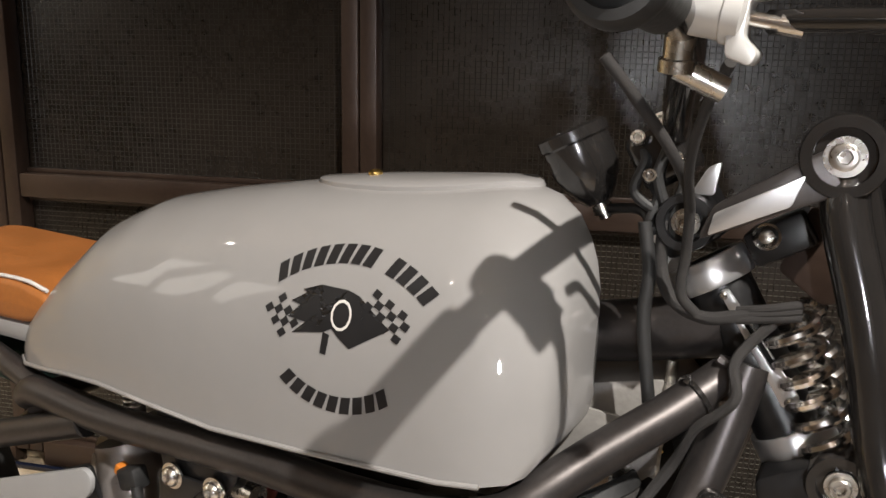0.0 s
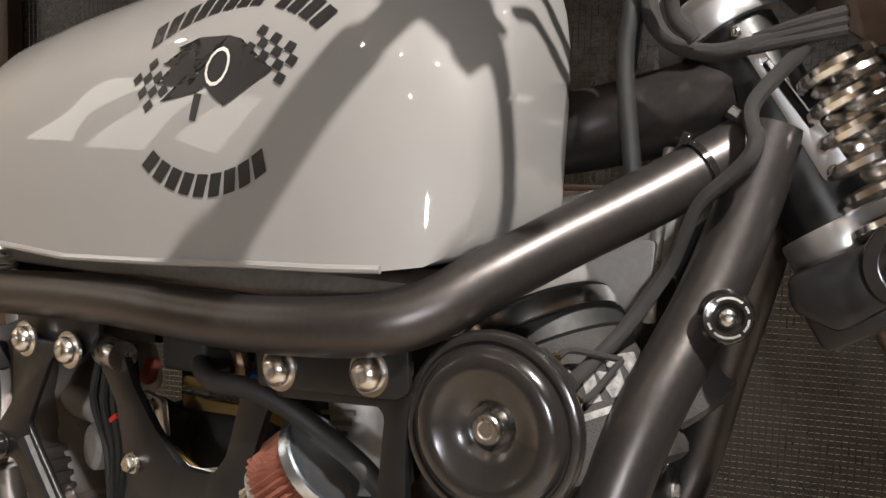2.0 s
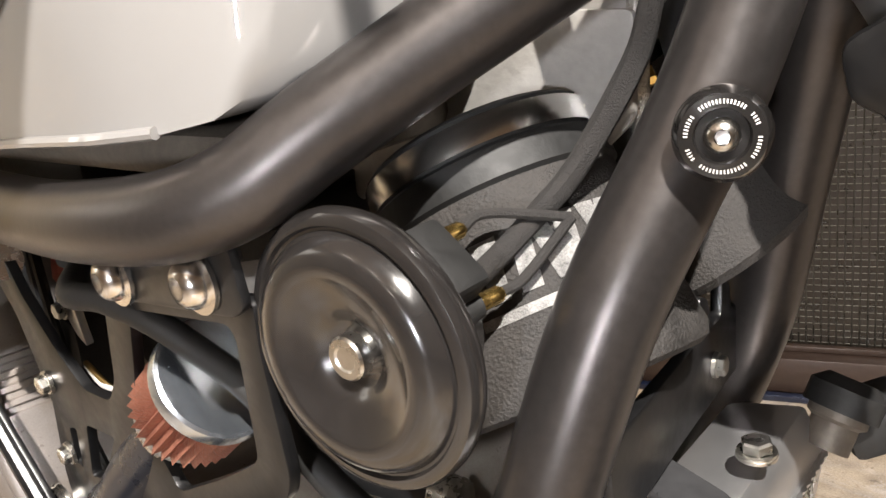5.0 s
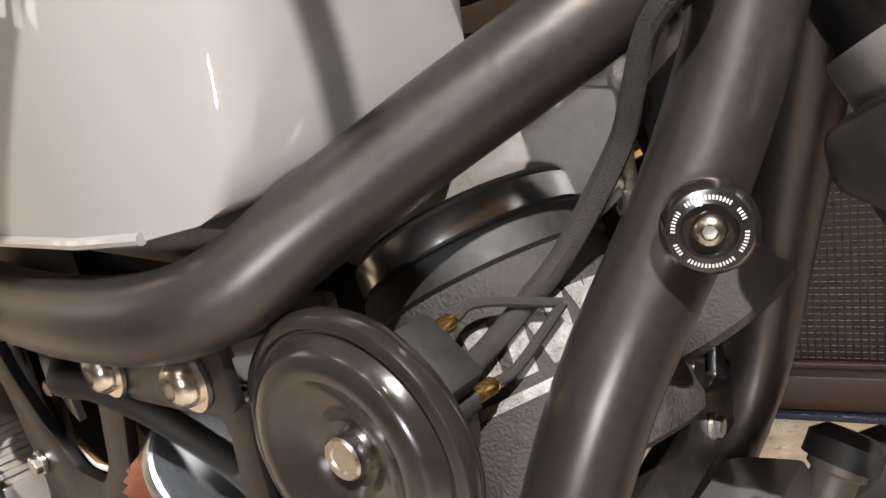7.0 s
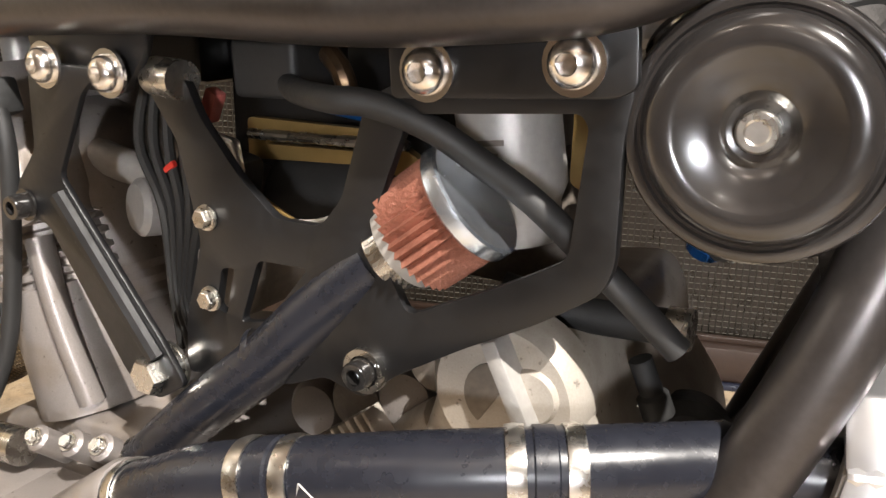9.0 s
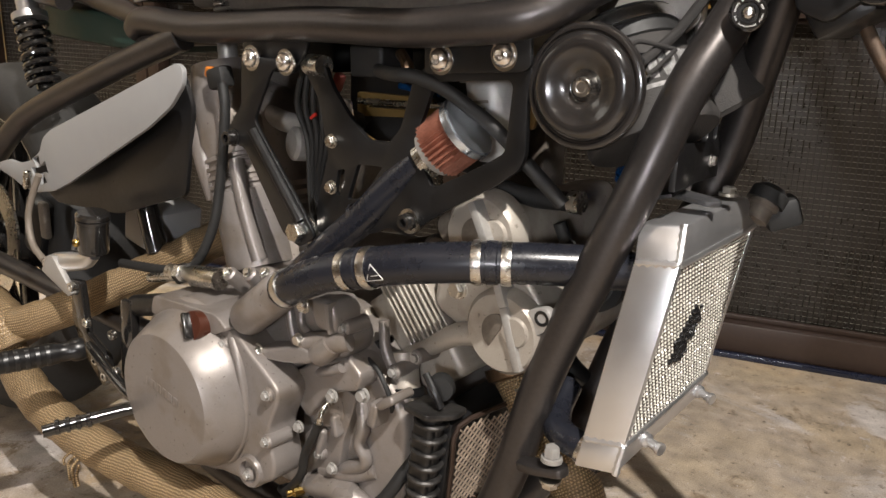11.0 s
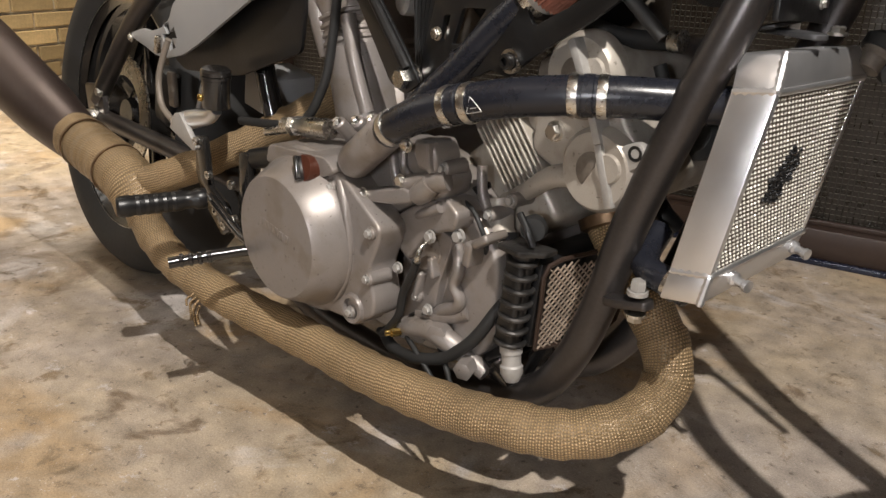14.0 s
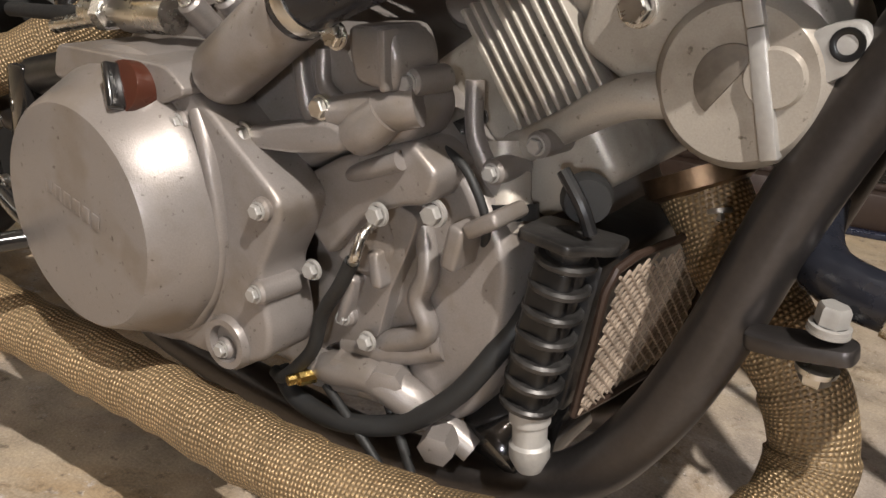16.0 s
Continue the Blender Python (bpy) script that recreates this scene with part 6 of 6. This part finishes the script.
part("bracket_tab", slab(rounded([(0.010, 0.600), (0.045, 0.602), (0.040, 0.640), (0.020, 0.636)], 0.004), 0.010, 0.014, 0.001, m=pose(0.300, 0, 0, 0, 0, 99)), M["cast_alu"], tray)
bolt("pod_bracket_bolt", (0.2955, 0.05, 0.632), tray, 0.005, (1, 0.16, 0), "hex", mat="steel")
part("relay", box((0.345, 0.13, 0.575), (0.035, 0.03, 0.03), (0, -20, 30), 0.005), M["rubber"], bike, "black relay on a lead")
part("braided_line", tube([(0.292, 0.02, 0.86), (0.29, 0.012, 0.82), (0.285, 0.014, 0.775), (0.283, 0.02, 0.75)], 0.0048, 12, 5), material("braided_steel", (0.42, 0.40, 0.36), 0.35, 0.9, 0.5, 120, 900, 0.8), bike, "braided steel line")
part("frame_gusset", slab(rounded([(0.30, 0.80), (0.352, 0.845), (0.335, 0.76), (0.318, 0.735)], 0.004), 0.0, 0.005, 0.001), M["black"], bike)
part("loom", tube([(0.282, -0.006, 0.985), (0.284, -0.012, 0.946), (0.298, -0.018, 0.922), (0.322, -0.018, 0.913), (0.347, -0.012, 0.917), (0.376, -0.004, 0.923)], 0.0052, 12, 6, wobble=0.001), M["fabric"], bike, "grey fabric-wrapped wiring loom")
part("loom", tube([(0.372, -0.008, 0.915), (0.358, -0.015, 0.897), (0.349, -0.024, 0.880), (0.354, -0.034, 0.860), (0.346, -0.036, 0.846), (0.328, -0.035, 0.828), (0.318, -0.032, 0.808), (0.309, -0.030, 0.788), (0.291, -0.040, 0.755), (0.282, -0.055, 0.740), (0.272, -0.075, 0.725), (0.262, -0.095, 0.714)], 0.0043, 12, 6, wobble=0.0012), M["fabric"], bike, "grey fabric-wrapped wiring loom")
for k in range(3):
    part("loom_end", tube([(0.345, -0.014 + 0.003 * k, 0.914 + 0.003 * k), (0.368, -0.012, 0.918 + 0.004 * k), (0.392, -0.008, 0.922 + 0.005 * k)], 0.0036, 10, 4), M["fabric"], bike)
part("cable_tie", lathe([(0.0178, -0.002), (0.0192, -0.002), (0.0192, 0.002), (0.0178, 0.002)], (0.321, -0.0185, 0.8465), (0.69, 0.67, 0.55), 26), M["gloss_black"], bike, "black cable tie")
part("tie_head", box((0.316, -0.030, 0.864), (0.005, 0.005, 0.007), (0, 20, 0), 0.001), M["gloss_black"], bike)

# ---- girder front end ----
NECK = Vector((-0.52, 0.01, 0.85)).normalized()
for at, nm in (((0.315, 0.034, 0.940), "upper_bearing_ring"), ((0.393, 0.034, 0.808), "lower_bearing_ring")):
    part(nm, lathe([(0.022, -0.012), (0.032, -0.012), (0.033, -0.010), (0.033, 0.010), (0.032, 0.012), (0.022, 0.012)], at, NECK, 40), M["alu"], bike, "bare aluminium bearing ring")
part("stem_block", box((0.295, 0.035, 0.982), (0.05, 0.07, 0.045), (0, -32, 0), 0.006), M["black"], bike, "black steering stem block")
part("lower_stem_block", box((0.402, 0.03, 0.780), (0.05, 0.09, 0.045), (0, -32, 0), 0.006), M["black"], bike)


def boss(name, at, r, depth, parent, face="gloss_black"):
    b = part(name, lathe([(0.0, -depth), (r, -depth), (r, -0.002), (r * 0.96, 0.0), (r * 0.70, 0.0), (r * 0.68, -0.006), (0, -0.006)], at, (0.05, -1, 0.02), 40), M[face], parent)
    part("washer", lathe([(0, 0), (r * 0.48, 0), (r * 0.48, 0.003), (0, 0.003)], Vector(at) + Vector((0, 0.005, 0)), (0.05, -1, 0.02), 24), M["steel"], b)
    bolt("socket_bolt", Vector(at) + Vector((0, 0.002, 0)), b, r * 0.32, (0.05, -1, 0.02), "cap", False, "steel", 0.003)
    return b


girder = part("girder_fork", tube([(0.409, 0.0, 1.035), (0.414, -0.012, 1.0), (0.436, -0.02, 0.925), (0.456, -0.024, 0.83), (0.480, -0.045, 0.775), (0.535, -0.085, 0.69), (0.68, -0.10, 0.50), (0.84, -0.105, 0.318)], 0.0175, 20, 5), M["gloss_black"], bike, "black tubular girder fork")
part("girder_leg", tube([(0.409, 0.07, 1.035), (0.436, 0.09, 0.925), (0.456, 0.09, 0.83), (0.535, 0.06, 0.69), (0.68, 0.04, 0.50), (0.84, 0.035, 0.318)], 0.0175, 16, 5), M["gloss_black"], girder)
part("girder_strut", tube([(0.400, 0.06, 0.790), (0.417, 0.06, 0.749), (0.466, 0.06, 0.676), (0.509, 0.06, 0.593)], 0.0060, 12, 4), M["rust_rod"], girder, "brown braided brake line")
boss("upper_link_boss", (0.409, -0.024, 1.046), 0.0305, 0.03, girder)
boss("inner_link_boss", (0.300, -0.014, 0.986), 0.0235, 0.03, girder, "black")
boss("lower_link_boss", (0.433, -0.030, 0.802), 0.0245, 0.04, girder)
part("upper_link", slab(rounded([(0.312, 0.975), (0.322, 1.003), (0.398, 1.052), (0.412, 1.02)], 0.006), -0.022, 0.0, 0.002), M["frame"], girder)
part("upper_link_plate", slab(rounded([(0.320, 0.980), (0.324, 0.998), (0.386, 1.032), (0.378, 1.008)], 0.003), -0.026, -0.0225, 0.001), M["alu"], girder, "bare aluminium link plate")
part("lower_link", slab(rounded([(0.375, 0.772), (0.372, 0.79), (0.43, 0.822), (0.445, 0.795), (0.40, 0.762)], 0.006), -0.024, 0.09, 0.004), M["black"], girder)
part("dome_nut", lathe([(0.011, 0), (0.011, 0.004), (0.009, 0.006), (0.0085, 0.011), (0.006, 0.016), (0, 0.018)], (0.356, 0.03, 0.974), (0.1, -0.95, 0.2), 24), M["steel"], girder, "zinc domed nut")
part("dome_block", box((0.365, 0.055, 0.972), (0.05, 0.05, 0.03), (0, -30, 0), 0.004), M["black"], girder)
part("spring_shield", slab(rounded([(0.385, 1.0), (0.425, 0.99), (0.44, 0.93), (0.40, 0.92), (0.365, 0.945)], 0.005), 0.045, 0.050, 0.001), M["rust"], girder, "dark steel shield plate")
for n, oy in enumerate((0.012, 0.06)):
    part("fork_spring", coil((0.382, oy, 0.912), (0.36, 0.0, -0.93), 0.115, 0.0185, 0.0048, 6.5), M["chrome"], girder, "chrome coil spring")
slot = part("slotted_plate", slab(rounded([(0.327, 0.930), (0.334, 0.933), (0.396, 0.852), (0.392, 0.842), (0.384, 0.842)], 0.003), 0.006, 0.009, 0.0005, holes=[rounded([(0.346, 0.908), (0.350, 0.911), (0.378, 0.874), (0.374, 0.871)], 0.001), rounded([(0.382, 0.866), (0.386, 0.868), (0.389, 0.863), (0.385, 0.861)], 0.001)]), M["alu"], bike, "thin slotted aluminium strip")
bolt("strip_screw", (0.389, 0.0055, 0.8475), slot, 0.0045, mat="steel", washer=False)
bolt("strip_screw", (0.331, 0.0055, 0.927), slot, 0.0035, mat="steel", washer=False)
part("red_light", box((0.421, 0.02, 0.927), (0.006, 0.004, 0.004), edge=0.001), M["red"], bike)
# gauge
GD = Vector((-0.42, -0.1, 0.9)).normalized()
gauge = part("speedometer", lathe([(0, -0.02), (0.012, -0.02), (0.020, -0.01), (0.027, 0.002), (0.030, 0.012), (0.030, 0.036), (0.032, 0.038), (0.032, 0.047), (0.028, 0.049), (0.027, 0.046), (0, 0.046)], (0.208, 0.024, 1.008), GD, 40), M["gloss_black"], bike, "small gloss black speedometer cup")
part("gauge_stud", lathe([(0, -0.035), (0.006, -0.035), (0.006, -0.03), (0.009, -0.03), (0.009, -0.022), (0.006, -0.022), (0.006, -0.015), (0, -0.015)], (0.208, 0.024, 1.008), GD, 12), M["steel"], gauge)
part("gauge_bracket", tube([(0.222, 0.024, 0.985), (0.258, 0.022, 0.985), (0.272, 0.0, 0.95), (0.273, -0.01, 0.905)], 0.0045, 10, 5), M["black"], gauge)
part("bracket_tab", slab(rounded([(0.268, 0.975), (0.280, 0.985), (0.288, 0.955), (0.282, 0.940)], 0.003), 0.004, 0.007, 0.0005), M["alu"], gauge)
part("sheet_bracket", slab(rounded([(0.268, 0.968), (0.280, 0.955), (0.303, 0.900), (0.272, 0.893)], 0.004), 0.050, 0.054, 0.001), M["grey_paint"], bike, "grey sheet bracket")
part("cable", tube([(0.270, -0.02, 0.985), (0.277, -0.022, 0.945), (0.275, -0.022, 0.915), (0.277, -0.022, 0.887), (0.284, -0.02, 0.833)], 0.0055, 12, 5), M["rubber"], bike, "black cable")
part("handlebar_clamp", box((0.270, 0.03, 1.035), (0.045, 0.06, 0.05), (0, -30, 0), 0.01, 3), M["gloss_black"], bike, "black handlebar clamp")
for k, (x, z) in enumerate(((0.250, 1.045), (0.268, 1.06), (0.282, 1.03), (0.262, 1.015))):
    part("switch_lead", tube([(x, 0.01, z), (x + 0.012, 0.0, z - 0.012), (x + 0.006, -0.005, z - 0.04), (0.285, 0.0, 0.985)], 0.0045, 10, 5), M["rubber"], bike, "black lead")
    bolt("clamp_bolt", (x + 0.006, -0.004, z + 0.004), bike, 0.006, (0.1, -0.9, 0.3), "cap", False, "steel")
part("orange_lamp", box((0.276, -0.004, 1.052), (0.008, 0.006, 0.006), (0, 20, 0), 0.002), M["orange"], bike)
part("clear_tab", slab(rounded([(0.300, 1.008), (0.312, 1.03), (0.322, 1.035), (0.318, 1.008)], 0.003), -0.002, 0.002, 0.0005), M["alu"], bike)
bar = part("handlebar", tube([(0.275, 0.03, 1.045), (0.300, -0.06, 1.085), (0.325, -0.15, 1.118), (0.333, -0.22, 1.133), (0.336, -0.31, 1.142)], 0.011, 18, 5), M["gloss_black"], bike, "black handlebar with grip and silver brake master cylinder")
HB = Vector((0.03, -0.99, 0.09)).normalized()
part("grip", lathe([(0, -0.075), (0.0155, -0.075), (0.0165, -0.01), (0.023, -0.008), (0.0245, -0.003), (0.0245, 0.004), (0.0215, 0.009), (0.017, 0.010), (0.0155, 0.006), (0.010, 0.010), (0, 0.011)], (0.3335, -0.315, 1.1425), HB, 40), M["rubber"], bar, "black rubber grip")
part("bar_end", lathe([(0, 0.008), (0.012, 0.008), (0.013, 0.012), (0.009, 0.016), (0, 0.017)], (0.3335, -0.315, 1.1425), HB, 30), M["gloss_black"], bar)
LD = Vector((0.96, 0.05, -0.18)).normalized()
white = material("silver_paint", (0.55, 0.54, 0.52), 0.35, 0.3, 0.08)
mc = part("master_cylinder", lathe([(0, -0.022), (0.013, -0.022), (0.0155, -0.016), (0.0155, 0.018), (0.017, 0.019), (0.017, 0.028), (0.013, 0.03), (0, 0.03)], (0.338, -0.205, 1.137), LD, 30), white, bar, "silver brake master cylinder")
part("lever_fork", slab(rounded([(0.362, 1.150), (0.385, 1.147), (0.388, 1.140), (0.370, 1.138), (0.368, 1.120), (0.376, 1.112), (0.372, 1.105), (0.359, 1.110), (0.358, 1.145)], 0.003), -0.216, -0.196, 0.002), white, bar)
part("pivot_bolt", lathe([(0, -0.01), (0.004, -0.01), (0.004, 0.012), (0.0055, 0.012), (0.0055, 0.024), (0, 0.024)], (0.372, -0.207, 1.129), LD, 16), M["chrome"], bar)
part("lever", tube([(0.378, -0.2, 1.128), (0.40, -0.21, 1.128), (0.425, -0.22, 1.127), (0.46, -0.24, 1.125)], 0.0062, 14, 4), M["gloss_black"], bar, "black brake lever")
part("perch_neck", lathe([(0, 0), (0.009, 0), (0.009, 0.012), (0.011, 0.013), (0.011, 0.02), (0, 0.02)], (0.330, -0.19, 1.122), (-0.1, 0.2, -1), 16), M["steel"], bar)
part("banjo", lathe([(0, 0), (0.0075, 0), (0.0075, 0.03), (0, 0.03)], (0.328, -0.186, 1.105), (0.8, 0.3, -0.4), 12), M["steel"], bar)
part("cable", tube([(0.262, -0.12, 1.112), (0.280, -0.11, 1.088), (0.302, -0.09, 1.052), (0.312, -0.06, 1.015), (0.309, -0.04, 0.97), (0.306, -0.035, 0.935), (0.318, -0.03, 0.918)], 0.0042, 12, 6), M["fabric"], bike, "grey cable")
part("cable", tube([(0.352, -0.16, 1.108), (0.334, -0.13, 1.080), (0.320, -0.10, 1.042), (0.314, -0.06, 1.005)], 0.0036, 12, 6), M["fabric"], bike, "grey cable")

# ---- rearset, brake and small parts by the gearbox ----
rs = part("rearset_plate", slab(rounded([(-0.455, 0.40), (-0.43, 0.402), (-0.425, 0.33), (-0.38, 0.31), (-0.372, 0.275), (-0.395, 0.262), (-0.44, 0.30), (-0.46, 0.34)], 0.006), -0.215, -0.205, 0.0015), M["gloss_black"], bike, "black footrest plate")
part("plate_arm", slab(rounded([(-0.36, 0.392), (-0.335, 0.394), (-0.34, 0.28), (-0.36, 0.262), (-0.372, 0.28)], 0.006), -0.200, -0.188, 0.0015), M["gloss_black"], rs)
part("frame_bar", tube([(-0.345, -0.185, 0.383), (-0.275, -0.185, 0.402), (-0.235, -0.185, 0.41)], 0.0145, 16, 3), M["black"], rs)
peg = part("footrest", lathe([(0, 0), (0.0135, 0), (0.0150, 0.004), (0.0150, 0.014), (0.0125, 0.018), (0.0125, 0.03), (0.0140, 0.034), (0.0140, 0.10), (0.0150, 0.102), (0.0150, 0.116), (0.012, 0.120), (0, 0.120)], (-0.400, -0.232, 0.322), (-0.38, -0.92, -0.03), 24), M["black"], bike, "black knurled footrest")
for k in range(5):
    part("peg_groove", lathe([(0.0138, 0), (0.0146, 0.001), (0.0146, 0.006), (0.0138, 0.007)], Vector((-0.400, -0.232, 0.322)) + Vector((-0.38, -0.92, -0.03)).normalized() * (0.04 + 0.012 * k), (-0.38, -0.92, -0.03), 24), M["black"], peg)
pedal = part("brake_pedal", tube([(-0.262, -0.235, 0.285), (-0.272, -0.255, 0.285), (-0.290, -0.30, 0.282), (-0.305, -0.34, 0.279)], 0.0075, 14, 4), M["gloss_black"], bike, "black brake pedal")
part("pedal_arm", tube([(-0.42, -0.215, 0.315), (-0.36, -0.222, 0.297), (-0.30, -0.23, 0.287), (-0.255, -0.23, 0.285)], 0.0075, 12, 4), M["gloss_black"], pedal)
for k in range(4):
    part("pedal_rib", lathe([(0.0075, 0), (0.0092, 0.001), (0.0092, 0.005), (0.0075, 0.006)], Vector((-0.285, -0.29, 0.2825)) + Vector((-0.38, -0.88, -0.05)) * 0.012 * k, (-0.45, -0.88, -0.05), 16), M["gloss_black"], pedal)
for x, z in ((-0.415, 0.35), (-0.40, 0.30), (-0.352, 0.35), (-0.35, 0.30), (-0.445, 0.393), (-0.38, 0.283)):
    bolt("rearset_bolt", (x, -0.2155, z), rs, 0.0065, mat="steel", style="cap", washer=False, height=0.004)
res = part("brake_reservoir", lathe([(0, 0), (0.018, 0), (0.0195, 0.003), (0.0195, 0.040), (0.021, 0.041), (0.021, 0.045), (0.0195, 0.046), (0.021, 0.047), (0.021, 0.052), (0.018, 0.055), (0, 0.055)], (-0.405, -0.205, 0.447), (0.12, 0, 1), 30), M["gloss_black"], bike, "black brake fluid reservoir")
bolt("reservoir_screw", (-0.410, -0.2245, 0.462), res, 0.0055, mat="brass", washer=False)
rmc = part("rear_master_cylinder", tube([(-0.53, -0.205, 0.405, 0.010), (-0.50, -0.205, 0.412, 0.014), (-0.46, -0.205, 0.422, 0.013), (-0.425, -0.205, 0.43, 0.010), (-0.405, -0.205, 0.443, 0.008)], 0.012, 16, 5), M["alu"], bike, "silver rear brake master cylinder")
part("mounting_ear", slab(rounded([(-0.50, 0.425), (-0.485, 0.428), (-0.44, 0.385), (-0.45, 0.378), (-0.52, 0.40)], 0.004), -0.222, -0.214, 0.001), M["cast_alu"], rmc)
part("brake_hose", tube([(-0.545, -0.205, 0.405), (-0.585, -0.2, 0.42), (-0.60, -0.195, 0.455), (-0.59, -0.19, 0.49), (-0.575, -0.185, 0.52)], 0.0048, 14, 6), material("grey_hose", (0.20, 0.17, 0.14), 0.5, 0.2), bike, "grey brake hose")
part("feed_hose", tube([(-0.47, -0.195, 0.432), (-0.475, -0.18, 0.47), (-0.45, -0.18, 0.485), (-0.425, -0.19, 0.478)], 0.007, 14, 6), material("dull_hose", (0.07, 0.065, 0.06), 0.6), bike, "dull grey feed hose")
part("hose_fitting", box((-0.602, -0.19, 0.51), (0.010, 0.010, 0.028), (0, 20, 0), 0.003), M["steel"], bike)
part("black_strut", tube([(-0.455, -0.10, 0.52), (-0.425, -0.10, 0.42)], 0.0155, 18), M["gloss_black"], bike, "black damper body")
part("grey_tray", box((-0.47, -0.06, 0.447), (0.075, 0.08, 0.06), (0, 10, 0), 0.004), M["grey_paint"], bike, "grey tray")
part("gearbox_cover", box((-0.335, -0.12, 0.285), (0.07, 0.09, 0.12), (0, 20, 0), 0.012), M["grey_paint"], engine, "grey sprocket cover")
part("caliper", box((-0.74, -0.11, 0.40), (0.06, 0.04, 0.10), (0, 15, 0), 0.012), M["black"], bike, "black rear brake caliper")
part("caliper_tab", box((-0.70, -0.125, 0.42), (0.02, 0.012, 0.06), (0, 0, 0), 0.004), M["engine_dark"], bike)
part("orange_plug", box((-0.232, -0.135, 0.685), (0.010, 0.012, 0.012), (0, 20, 0), 0.002), M["orange"], bike)
part("plug_body", box((-0.215, -0.135, 0.680), (0.028, 0.02, 0.024), (0, -15, 0), 0.004), M["rubber"], bike, "black connector")
part("cable_run", tube([(-0.205, -0.14, 0.675), (-0.20, -0.142, 0.64), (-0.215, -0.142, 0.56), (-0.225, -0.15, 0.50), (-0.255, -0.16, 0.45), (-0.31, -0.165, 0.435), (-0.40, -0.17, 0.425)], 0.006, 12, 6), M["rubber"], bike, "black cable run")
part("tank_mount", coil((-0.245, -0.105, 0.742), (0, 0, 1), 0.035, 0.009, 0.002, 6), M["steel"], bike, "steel tank mount spring")
part("tail_unit", box((-0.62, 0.01, 0.72), (0.30, 0.14, 0.05), (0, 3, 0), 0.01), M["green"], bike, "dark green under-seat tray")
part("rear_fender_stay", tube([(-0.37, -0.12, 0.735), (-0.50, -0.10, 0.755), (-0.62, -0.09, 0.772), (-0.80, -0.09, 0.78)], 0.014, 12, 4), M["frame"], bike)
part("side_stand", tube([(-0.15, 0.12, 0.16), (-0.12, 0.22, 0.08), (-0.10, 0.30, 0.008)], 0.011, 12, 3), M["black"], bike, "black side stand")

# ---- the rest of the room ----
brick_mat = material("yellow_brick", (0.52, 0.38, 0.19), 0.75, 0, 0.3, 9, 90, 0.5)
nt = brick_mat.node_tree
info = nt.nodes.new("ShaderNodeObjectInfo")
vm = [n for n in nt.nodes if n.type == "VECT_MATH"][0]
old = vm.inputs["Scale"].links[0].from_socket
mr = nt.nodes.new("ShaderNodeMapRange")
mr.inputs["To Min"].default_value, mr.inputs["To Max"].default_value = 0.6, 1.3
nt.links.new(info.outputs["Random"], mr.inputs["Value"])
mu = nt.nodes.new("ShaderNodeMath")
mu.operation = "MULTIPLY"
nt.links.new(mr.outputs[0], mu.inputs[0])
nt.links.new(old, mu.inputs[1])
nt.links.new(mu.outputs[0], vm.inputs["Scale"])
BRICK = pose(-3.55, 0.55, 0, 0, 0, math.degrees(math.atan(0.3)) + 90)
bw = tagged(part("wall_west", box((-1.6, -0.06, 1.6), (9.0, 0.1, 3.2), edge=0), material("pale_mortar", (0.48, 0.42, 0.32), 0.85, 0, 0.2, 10, 120, 0.4), smooth=0), "yellow brick wall with pale mortar joints", "wall", kind="structure")
bw.matrix_world = BRICK
# Unseen walls and ceiling, added to bounce warm ambient light onto the motorcycle.
for nm, at, size, mat in (("wall_south", (0, -4.6, 1.6), (9, 0.1, 3.2), "bounce_plaster"), ("wall_east", (4.6, -0.5, 1.6), (0.1, 9, 3.2), "bounce_plaster"), ("ceiling", (0, -0.8, 3.25), (10, 9, 0.1), "bounce_plaster")):
    tagged(part(nm, box(at, size, edge=0), M[mat], smooth=0), "unseen light-bouncing plastered " + ("ceiling" if nm == "ceiling" else "wall"), "ceiling" if nm == "ceiling" else "wall", kind="structure")
one = bmesh.new()
box((0, 0, 0), (0.205, 0.02, 0.062), edge=0.003, segments=1, bm=one)
first_brick = part("brick", one, brick_mat, bw)
mesh = first_brick.data
first_brick.matrix_parent_inverse = Matrix.Identity(4)
k = 0
for row in range(22):
    for col in range(13):
        x = -1.35 + 0.218 * col + (0.109 if row % 2 else 0)
        ob = first_brick if k == 0 else new("brick", mesh)
        if k:
            ob.parent = bw
        ob.matrix_basis = pose(x + random.uniform(-0.003, 0.003), -0.112 + random.uniform(-0.003, 0.002) + 0.0, 0.036 + 0.074 * row, 0, random.uniform(-0.5, 0.5), 0)
        k += 1
